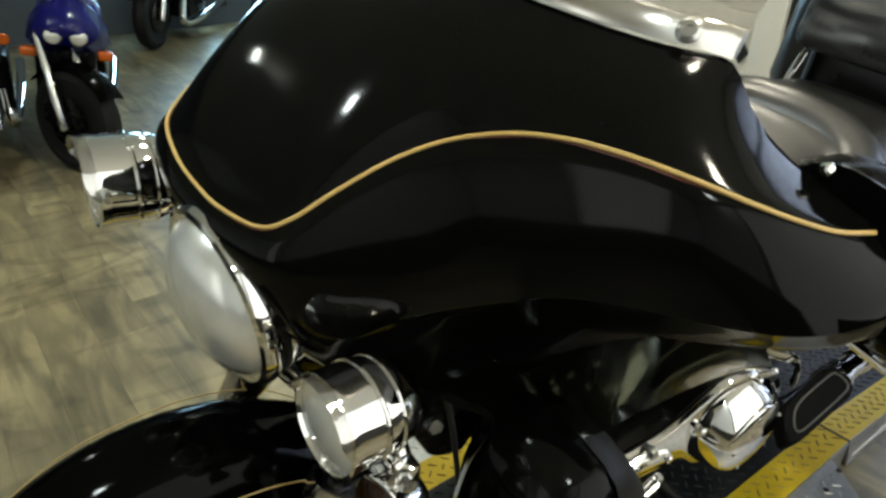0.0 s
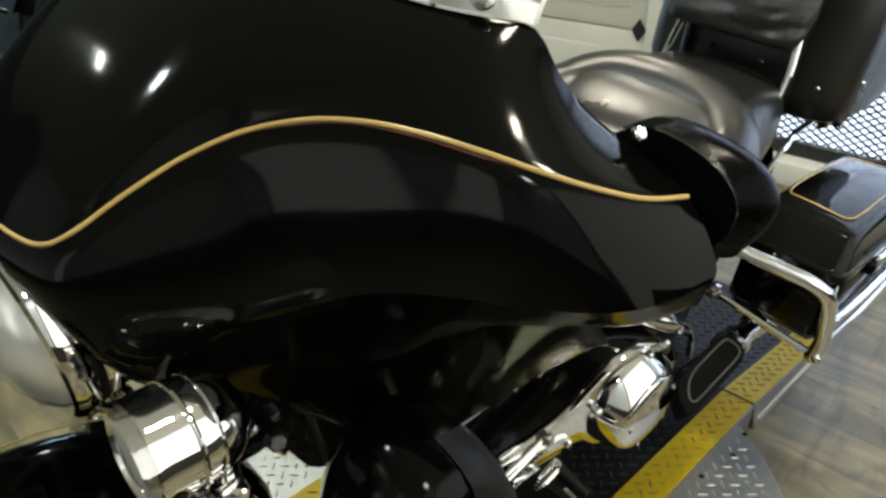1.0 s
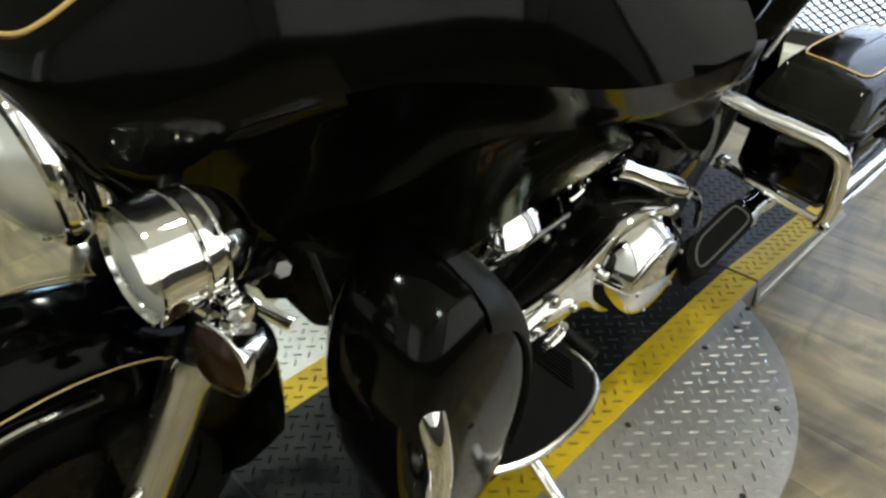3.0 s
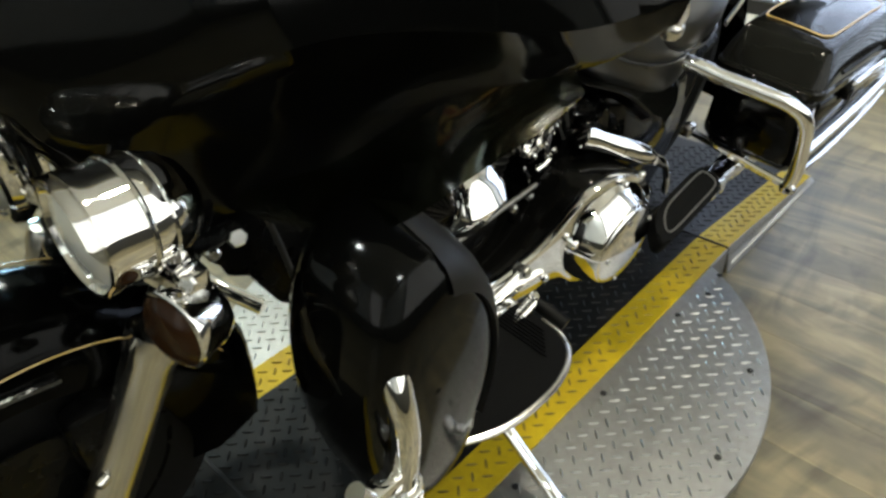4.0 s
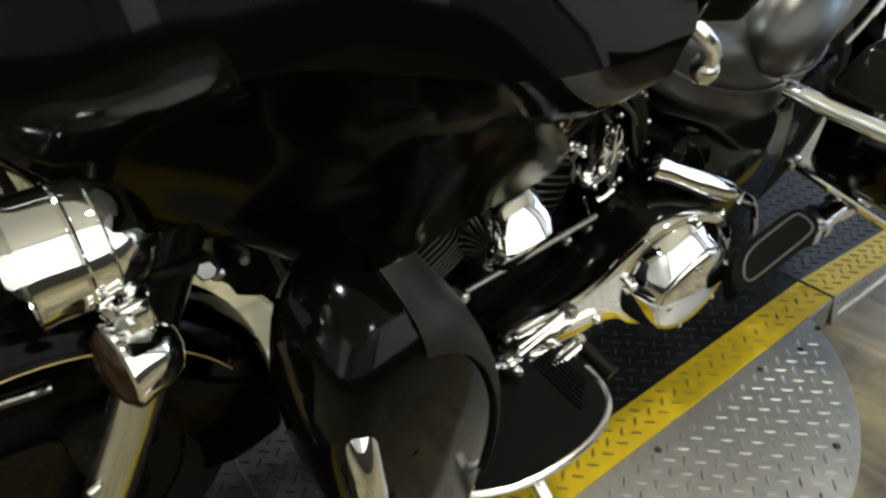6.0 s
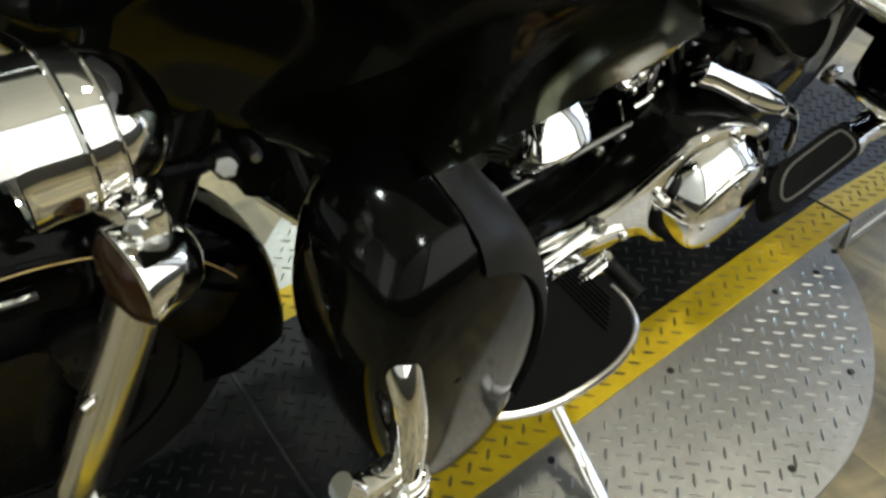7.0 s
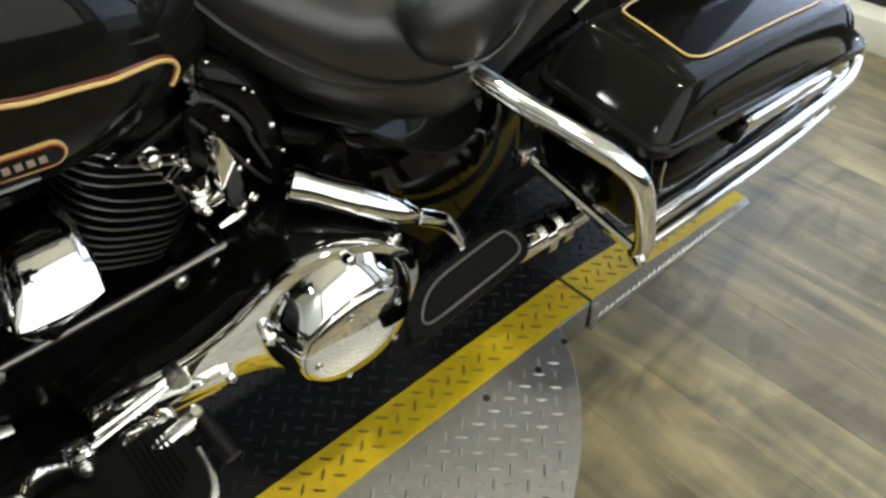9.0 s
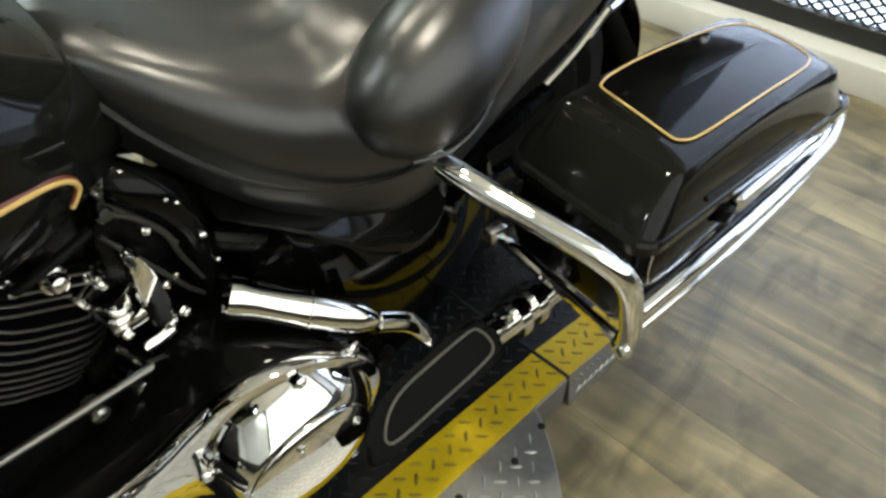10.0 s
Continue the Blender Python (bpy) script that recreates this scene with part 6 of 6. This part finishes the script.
    bm = bmesh.new()
    V = grid(bm, fixed([[Vector(p) for p in r] for r in rows]), wrap=True)
    bm.faces.new(V[0])
    bm.faces.new(V[-1])
    lid = part("saddlebag_lid", bm, CHARCOAL, bag, "charcoal saddlebag lid with a black striped panel", 24)
    panel = rounded([(1.415, -0.293), (1.398, -0.312), (1.386, -0.395), (1.396, -0.420), (1.44, -0.428), (1.58, -0.430), (1.70, -0.429), (1.755, -0.421), (1.772, -0.40), (1.775, -0.345), (1.762, -0.312), (1.71, -0.297), (1.58, -0.291), (1.47, -0.288)], 4)

    def on(x, y, up):
        return Vector((x, sg * abs(y), top_z(x) + crown(y) + up))
    bm = bmesh.new()
    v = [bm.verts.new(on(x, y, 0.0022)) for x, y in panel]
    mid = [bm.verts.new(on(1.58 + (x - 1.58) * 0.85, -0.36 + (y + 0.36) * 0.6, 0.0022)) for x, y in panel]
    cen = [bm.verts.new(on(1.58 + (x - 1.58) * 0.8, -0.36 + (y + 0.36) * 0.05, 0.0026)) for x, y in panel]
    for ra, rb in ((v, mid), (mid, cen)):
        for i in range(len(v)):
            j = (i + 1) % len(v)
            bm.faces.new((ra[i], ra[j], rb[j], rb[i]))
    bm.faces.new(cen)
    part("lid_panel", bm, BLACK, lid, "gloss black top panel", 70)
    bm = bmesh.new()
    tube_into(bm, [on(x, y, 0.0025) for x, y in panel], 0.0016, n=8, steps=0, closed=True)
    part("pinstripe", bm, GOLD, lid, "gold pinstripe")
    # skirt seam, latch bar, bright edge line
    part("lid_seal", tube([(1.32, sg * 0.456, 0.545), (1.45, sg * 0.466, 0.534), (1.65, sg * 0.464, 0.506), (1.82, sg * 0.456, 0.488), (1.94, sg * 0.44, 0.472)], 0.005, n=8), RUBBER, bag)
    part("latch", box((-0.135, -0.008, -0.013), (0.135, 0.010, 0.013), 0.006, 2, Matrix.Translation((1.645, sg * 0.480, 0.507)) @ pose(0, 0, 0, 0, 5, 0)), CHROME, bag, "polished hinge bar")
    part("latch_tab", box((1.487, -0.012, -0.016), (1.507, 0.010, 0.010), 0.004, 2, Matrix.Translation((0.0, sg * 0.476, 0.512))), SATIN, bag)
    part("slot", box((-0.14, -0.003, -0.004), (0.14, 0.003, 0.004), 0.002, 1, Matrix.Translation((1.545, sg * 0.470, 0.565)) @ pose(0, 0, 0, 0, 6.5, 0)), RUBBER, bag)
    # Polished tube drawn for the highlight along the body's front edge, no stripe.
    part("pinstripe", tube([(1.336, sg * 0.463, 0.53), (1.340, sg * 0.468, 0.492), (1.36, sg * 0.475, 0.478), (1.50, sg * 0.4775, 0.474)], 0.0018, n=6), POLISHED, bag)
    # guard loop before the bag, its brace, and the rails below
    g = part("saddlebag_guard", tube([(1.17, sg * 0.15, 0.60), (1.195, sg * 0.25, 0.59), (1.215, sg * 0.31, 0.577), (1.237, sg * 0.375, 0.567), (1.260, sg * 0.440, 0.553), (1.281, sg * 0.470, 0.520), (1.315, sg * 0.479, 0.445), (1.345, sg * 0.480, 0.385), (1.362, sg * 0.474, 0.342)], 0.0150, n=14), CHROME, bike, "chrome saddlebag guard loop")
    part("guard_ball", lathe([(0.003, -0.017), (0.012, -0.013), (0.017, 0.0), (0.012, 0.013), (0.003, 0.017)], Matrix.Translation((1.363, sg * 0.473, 0.336)), 16), CHROME, g)
    part("guard_bolt", lathe([(0.010, 0), (0.010, 0.012), (0.006, 0.016), (0, 0.016)], towards((1.352, sg * 0.478, 0.34), (-0.3, sg, -0.3)), 10), CHROME, g)
    part("guard_brace", tube([(1.364, sg * 0.470, 0.337), (1.360, sg * 0.40, 0.346), (1.353, sg * 0.31, 0.361), (1.346, sg * 0.235, 0.375)], 0.0088, n=10), CHROME, g)
    part("brace_bracket", box((1.328, -0.012, 0.362), (1.362, 0.012, 0.388), 0.005, 2, Matrix.Translation((0, sg * 0.238, 0))), POLISHED, g)
    rail = part("saddlebag_rail", tube([(1.335, sg * 0.478, 0.436), (1.55, sg * 0.488, 0.444), (1.78, sg * 0.488, 0.436), (1.91, sg * 0.482, 0.428), (1.965, sg * 0.470, 0.432), (1.985, sg * 0.458, 0.452), (1.962, sg * 0.457, 0.476), (1.89, sg * 0.462, 0.484)], 0.0140, n=12), CHROME, bike, "chrome saddlebag rail")
    part("lower_rail", tube([(1.358, sg * 0.476, 0.360), (1.55, sg * 0.488, 0.374), (1.78, sg * 0.488, 0.370), (1.925, sg * 0.482, 0.368)], 0.0100, n=12), CHROME, rail)
    part("rail_clamp", box((1.898, -0.014, 0.352), (1.922, 0.012, 0.436), 0.005, 2, Matrix.Translation((0, sg * 0.476, 0))), CHROME, rail)


saddlebag(-1)
saddlebag(1)
part("lid_lever", tube([(1.40, -0.225, 0.60), (1.46, -0.22, 0.625), (1.52, -0.215, 0.665)], 0.006, n=8), CHROME, bike, "chrome luggage bar")
part("luggage_rail", tube([(1.52, -0.215, 0.665), (1.62, -0.20, 0.68), (1.85, -0.18, 0.68), (1.95, -0.10, 0.68), (1.95, 0.10, 0.68), (1.85, 0.18, 0.68), (1.62, 0.20, 0.68), (1.52, 0.215, 0.665)], 0.008, n=10), CHROME, bike, "chrome luggage rail")
for x, y in ((1.80, -0.20), (1.86, -0.16), (1.90, -0.13), (1.84, -0.22)):
    part("rail_fitting", lathe([(0.012, -0.02), (0.016, -0.01), (0.016, 0.01), (0.010, 0.022), (0, 0.024)], Matrix.Translation((x, y, 0.668)), 12), CHROME, bike)


# black travel bag standing on the luggage rail behind the backrest
def travel_bag():
    g = thing("travel_bag", pose(0, 0.11, TOP, LEAN_DEG, 0, 0), "black leather travel bag standing on the luggage rail", "bag")
    b = bmesh.new()
    rws = []
    for z, s in ((0.69, 0.90), (0.70, 0.97), (0.74, 1.0), (0.90, 1.01), (1.06, 0.99), (1.11, 0.95), (1.13, 0.85), (1.135, 0.4)):
        r = []
        for k in range(36):
            a = 2 * math.pi * k / 36
            c, q = math.cos(a), math.sin(a)
            p = Vector((1.86 + 0.20 * s * math.copysign(abs(c) ** 0.35, c), 0.265 * s * math.copysign(abs(q) ** 0.35, q), z))
            p += Vector((c, q, 0)) * 0.006 * noise.noise(Vector((c * 3, q * 3, z * 12)))
            r.append(p)
        rws.append(r)
    W = grid(b, rws, wrap=True)
    b.faces.new(W[0])
    b.faces.new(W[-1])
    part("body", b, LEATHER, g, sharp=60)
    for y in (-0.14, 0.14):
        part("strap", tube([(1.645, y, 0.72), (1.648, y, 0.95), (1.66, y, 1.10), (1.72, y, 1.145), (1.86, y, 1.15)], 0.014, n=8, flat=0.3), WRINKLED, g, "black leather strap")
    for y, z in ((-0.2, 0.78), (-0.265, 0.80), (-0.06, 0.80)):
        part("stud", lathe([(0.006, 0), (0.006, 0.003), (0.003, 0.006), (0, 0.006)], towards((1.652 if y > -0.25 else 1.72, y, z), (-1, 0, 0) if y > -0.25 else (0, -1, 0)), 10), STEEL, g, "bright stud")


travel_bag()

# Added black slab that closes the view through the lower frame.
part("frame_filler", slab(rounded([(0.43, 0.15), (0.62, 0.15), (0.60, 0.46), (0.45, 0.46)], 3), -0.115, -0.09, "y", 0.008), SATIN, bike, "black filler panel below the front cylinder")
# bolts, clips and a bracket on the frame below the front cylinder
for x, z, r in ((0.601, 0.303, 0.006), (0.506, 0.384, 0.006)):
    part("frame_bolt", lathe([(r, -0.012), (r, 0.004), (r * 0.7, 0.007), (0, 0.0075)], towards((x, -0.154, z), (-0.2, -1, 0.3)), 10), STEEL, bike)
part("cable_clip", box((-0.016, -0.006, -0.009), (0.016, 0.006, 0.009), 0.004, 2, Matrix.Translation((0.518, -0.155, 0.443)) @ pose(0, 0, 0, 20, 35, 0)), CHROME, bike, "chrome cable clip")
part("cable_clip", box((-0.004, -0.005, -0.016), (0.004, 0.005, 0.016), 0.003, 2, Matrix.Translation((0.488, -0.152, 0.464)) @ pose(0, 0, 0, 10, 25, 0)), CHROME, bike, "chrome cable clip")
part("frame_bracket", box((-0.013, -0.007, -0.009), (0.013, 0.007, 0.009), 0.003, 2, Matrix.Translation((0.545, -0.156, 0.286)) @ pose(0, 0, 0, 25, 15, 0)), STEEL, bike, "bare steel bracket")
part("hose_fitting", lathe([(0.006, -0.03), (0.006, 0.0), (0.009, 0.001), (0.009, 0.014), (0.006, 0.016), (0, 0.016)], towards((0.547, -0.156, 0.380), (-0.25, -0.5, 0.8)), 8), POLISHED, bike, "bright hose fitting")
part("frame_bracket", box((-0.003, -0.004, -0.014), (0.003, 0.004, 0.014), 0.002, 2, Matrix.Translation((0.521, -0.154, 0.245)) @ pose(0, 0, 0, 10, -20, 0)), STEEL, bike)

# ---- other motorcycles on the floor behind ----
def parked_bike(x, y, turn, scale, paint, label, twin=True, lean=5, steer=0):
    b = thing("parked_motorcycle", Matrix.Translation((x, y, 0)) @ pose(0, 0, 0, 0, lean, turn) @ Matrix.Scale(scale, 4), label, "motorcycle", "parked motorcycles")
    # local frame: front at y = 0, body runs to +y

    S = pose(0, 0.06, 0, 0, 0, steer) @ Matrix.Translation((0, -0.06, 0))   # the front end turns with the handlebar

    def wh(yc, r, w, turned=Matrix.Identity(4)):
        m = turned @ towards((0, yc, r), (1, 0, 0))
        t = part("tyre", lathe([(r - 0.09, -w * 0.4), (r - 0.06, -w * 0.5), (r - 0.02, -w * 0.42), (r, 0), (r - 0.02, w * 0.42), (r - 0.06, w * 0.5), (r - 0.09, w * 0.4)], m, 40), TYRE, b, "black tyre")
        part("rim", lathe([(0.03, -0.04), (0.05, -0.035), (0.06, -0.012), (r - 0.12, -0.012), (r - 0.10, -w * 0.36), (r - 0.088, -w * 0.38), (r - 0.088, w * 0.38), (r - 0.10, w * 0.36), (r - 0.12, 0.012), (0.06, 0.012), (0.05, 0.035), (0.03, 0.04)], m, 32), SATIN, t)
        part("brake_disc", lathe([(0.09, -0.003), (0.15, -0.003), (0.15, 0.003), (0.09, 0.003)], turned @ towards((0.07, yc, r), (1, 0, 0)), 32), SATIN, t)
        part("brake_disc", lathe([(0.09, -0.003), (0.15, -0.003), (0.15, 0.003), (0.09, 0.003)], turned @ towards((-0.07, yc, r), (1, 0, 0)), 32), SATIN, t)
    wh(0.0, 0.31, 0.13, S)
    wh(1.43, 0.32, 0.18)
    for sx in (-1, 1):
        part("fork_leg", lathe([(0.026, 0), (0.03, 0.02), (0.028, 0.28), (0.022, 0.29), (0.022, 0.55)], S @ towards((sx * 0.105, -0.01, 0.27), (0, 0.32, 0.94)), 18), POLISHED, b, "bright fork leg")
        part("brake_caliper", box((sx * 0.105 - 0.03, 0.06, 0.30), (sx * 0.105 + 0.03, 0.12, 0.42), 0.012, 2, S), SATIN, b)
    rows = []
    for k in range(15):
        a = radians(35 + 110 * k / 14)
        rows.append([S @ Vector((u * 0.085, -math.cos(a) * 0.345, 0.31 + math.sin(a) * (0.345 - 0.03 * u * u))) for u in (-1, -0.7, -0.3, 0.3, 0.7, 1)])
    bm = bmesh.new()
    grid(bm, rows)
    bmesh.ops.solidify(bm, geom=bm.faces[:], thickness=0.004)
    part("front_fender", bm, BLACK, b)
    part("front_cowl", box((-0.15, 0.16, 0.52), (0.15, 0.42, 0.72), 0.05, 3), SATIN, b)
    part("engine", box((-0.2, 0.42, 0.22), (0.2, 0.95, 0.62), 0.05, 3), SATIN, b, "dark engine")
    part("exhaust", tube([(0.15, 0.42, 0.40), (0.17, 0.35, 0.22), (0.2, 0.6, 0.18), (0.24, 1.2, 0.26), (0.25, 1.6, 0.33)], 0.035, n=12), CHROME, b)
    rows = []
    for yy, z0, z1, w in ((0.42, 0.72, 0.86, 0.10), (0.5, 0.70, 0.95, 0.17), (0.65, 0.68, 0.98, 0.19), (0.8, 0.68, 0.93, 0.15), (0.9, 0.7, 0.83, 0.12)):
        rows.append([Vector((w * math.cos(2 * math.pi * k / 20), yy, (z0 + z1) / 2 + (z1 - z0) / 2 * math.sin(2 * math.pi * k / 20))) for k in range(20)])
    bm = bmesh.new()
    V = grid(bm, rows, wrap=True)
    bm.faces.new(V[0])
    bm.faces.new(V[-1])
    part("fuel_tank", bm, paint, b, "glossy fuel tank", 60)
    part("seat", box((-0.13, 0.85, 0.70), (0.13, 1.5, 0.80), 0.04, 3), LEATHER, b, "black seat")
    part("tail", box((-0.09, 1.4, 0.66), (0.09, 1.75, 0.78), 0.04, 3), paint, b)
    part("handlebar", tube([(-0.36, 0.42, 0.98), (-0.25, 0.36, 1.02), (0, 0.34, 1.0), (0.25, 0.36, 1.02), (0.36, 0.42, 0.98)], 0.013, n=10), SATIN, b)
    if twin:
        # nose fairing with two round lamps
        R0 = [(-0.30, 0.40, 0.62), (-0.26, 0.30, 0.84), (-0.19, 0.24, 0.98), (-0.10, 0.24, 1.08), (0, 0.23, 1.11), (0.10, 0.24, 1.08), (0.19, 0.24, 0.98), (0.26, 0.30, 0.84), (0.30, 0.40, 0.62)]
        R1 = [(-0.22, 0.22, 0.60), (-0.23, 0.10, 0.80), (-0.16, 0.06, 0.92), (-0.08, 0.05, 0.98), (0, 0.04, 1.0), (0.08, 0.05, 0.98), (0.16, 0.06, 0.92), (0.23, 0.10, 0.80), (0.22, 0.22, 0.60)]
        R2 = [(-0.10, 0.13, 0.60), (-0.15, 0.02, 0.72), (-0.11, -0.02, 0.80), (-0.05, -0.03, 0.83), (0, -0.035, 0.84), (0.05, -0.03, 0.83), (0.11, -0.02, 0.80), (0.15, 0.02, 0.72), (0.10, 0.13, 0.60)]
        R3 = [(-0.03, 0.12, 0.62), (-0.06, 0.08, 0.65), (-0.05, 0.06, 0.67), (-0.02, 0.05, 0.68), (0, 0.05, 0.68), (0.02, 0.05, 0.68), (0.05, 0.06, 0.67), (0.06, 0.08, 0.65), (0.03, 0.12, 0.62)]
        R0, R1, R2, R3 = ([(px, py2, 0.62 + (pz - 0.62) * 0.48 - 0.05) for px, py2, pz in row] for row in (R0, R1, R2, R3))
        R0, R1, R2, R3 = ([(px * 0.78, py2, 0.70 + (pz - 0.57) * 1.25) for px, py2, pz in row] for row in (R0, R1, R2, R3))
        bm = bmesh.new()
        grid(bm, fine([R0, R1, R2, R3], 4, 4))
        bmesh.ops.solidify(bm, geom=bm.faces[:], thickness=0.006)
        part("nose_fairing", bm, paint, b, "deep blue nose fairing", 50)
        for sx in (-1, 1):
            m = towards((sx * 0.064, 0.0, 0.80), (sx * 0.1, -1, 0.12))
            h = part("headlight", lathe([(0.05, -0.04), (0.056, 0.0), (0.054, 0.012), (0.048, 0.013), (0.048, 0.006), (0, 0.006)], m, 28), SATIN, b)
            part("lens", lathe([(0.048, 0.008), (0.04, 0.02), (0.02, 0.027), (0, 0.029)], m, 28), LENSGLASS, h, "clear round lens")
            part("indicator", box((-0.045, -0.03, -0.028), (0.045, 0.03, 0.028), 0.018, 3, Matrix.Translation((sx * 0.20, 0.12, 0.68))), AMBER2, b, "amber indicator")
            part("mirror", lathe([(0.06, -0.01), (0.065, 0.0), (0.06, 0.02), (0.03, 0.03), (0, 0.032)], towards((sx * 0.34, 0.30, 1.12), (0, -1, 0)), 20), paint, b)
            part("side_fairing", slab(rounded([(0.30, 0.72), (0.40, 0.82), (0.8, 0.72), (0.95, 0.45), (0.8, 0.22), (0.5, 0.24), (0.42, 0.4)], 3), sx * 0.19, sx * 0.16, "x", 0.012), SATIN, b)
        part("nose_decal", box((-0.05, -0.005, -0.007), (0.05, 0.005, 0.007), 0.002, 1, pose(0, 0.045, 0.905, -35, 0, 0)), TRIMPAINT, b, "pale lettering bar")
        part("windscreen", slab(rounded([(-0.15, 0.95), (-0.13, 1.06), (0, 1.16), (0.13, 1.06), (0.15, 0.95)], 3), 0.22, 0.226, "y"), ACRYLIC, b)
    else:
        m = towards((0, 0.14, 0.86), (0, -1, 0.05))
        h = part("headlight", lathe([(0.03, -0.10), (0.08, -0.06), (0.095, 0.0), (0.09, 0.012), (0.08, 0.008), (0, 0.008)], m, 28), CHROME, b, "round chrome headlight")
        part("lens", lathe([(0.08, 0.009), (0.06, 0.022), (0, 0.03)], m, 28), LENSGLASS, h)
        for sx in (-1, 1):
            part("indicator", lathe([(0.01, -0.05), (0.03, -0.03), (0.034, 0.0), (0.028, 0.008), (0, 0.01)], towards((sx * 0.2, 0.16, 0.76), (0, -1, 0)), 18), AMBER2, b)
            part("mirror", lathe([(0.05, -0.01), (0.055, 0.0), (0.04, 0.02), (0, 0.026)], towards((sx * 0.33, 0.34, 1.15), (0, -1, 0)), 18), CHROME, b)
    part("side_stand", tube([(-0.12, 0.85, 0.30), (-0.22, 0.90, 0.02)], 0.012, n=8, steps=1), SATIN, b)
    return b


parked_bike(0.365, 2.92, -14, 0.80, BLUEPAINT, "deep blue sport touring motorcycle with twin round headlights", True, 9, 42)
parked_bike(1.52, 5.4, -40, 0.85, BLACK, "black cruiser with a round chrome headlight", False)
parked_bike(0.02, 3.10, -8, 0.80, BLACK, "black cruiser parked beside the blue motorcycle", False)

# ---- floor planks, laid along the room ----
PW, PL, GAP = 0.152, 1.22, 0.0005
plank_me = None
bm = box((0, 0, -0.008), (PW - GAP, PL - GAP, 0.0), 0.0002, 1)
plank_proto = bpy.data.meshes.new("plank")
bm.to_mesh(plank_proto)
bm.free()
plank_proto.materials.append(WOOD)
rest = []
random.seed(7)
nx = int((XE - XW) / PW) + 1
for i in range(nx):
    x = XW + i * PW
    y = YS - random.random() * PL
    while y < YN:
        if -0.75 < x < XE - PW and -1.9 < y < 3.6 and y + PL < YN:
            shared("plank", plank_proto, floor, (x, y, 0))
        else:
            rest.append((x, max(y, YS), min(x + PW, XE) - GAP, min(y + PL, YN) - GAP))
        y += PL
bm = bmesh.new()
for xa, ya, xb, yb in rest:
    if xb - xa > 0.01 and yb - ya > 0.01:
        v = [bm.verts.new(p) for p in ((xa, ya, 0), (xb, ya, 0), (xb, yb, 0), (xa, yb, 0), (xa, ya, -0.008), (xb, ya, -0.008), (xb, yb, -0.008), (xa, yb, -0.008))]
        for f in ((0, 1, 2, 3), (0, 1, 5, 4), (1, 2, 6, 5), (2, 3, 7, 6), (3, 0, 4, 7)):
            bm.faces.new([v[k] for k in f])
stuff(part("planks", bm, WOOD, floor), "vinyl planks of the outer floor")
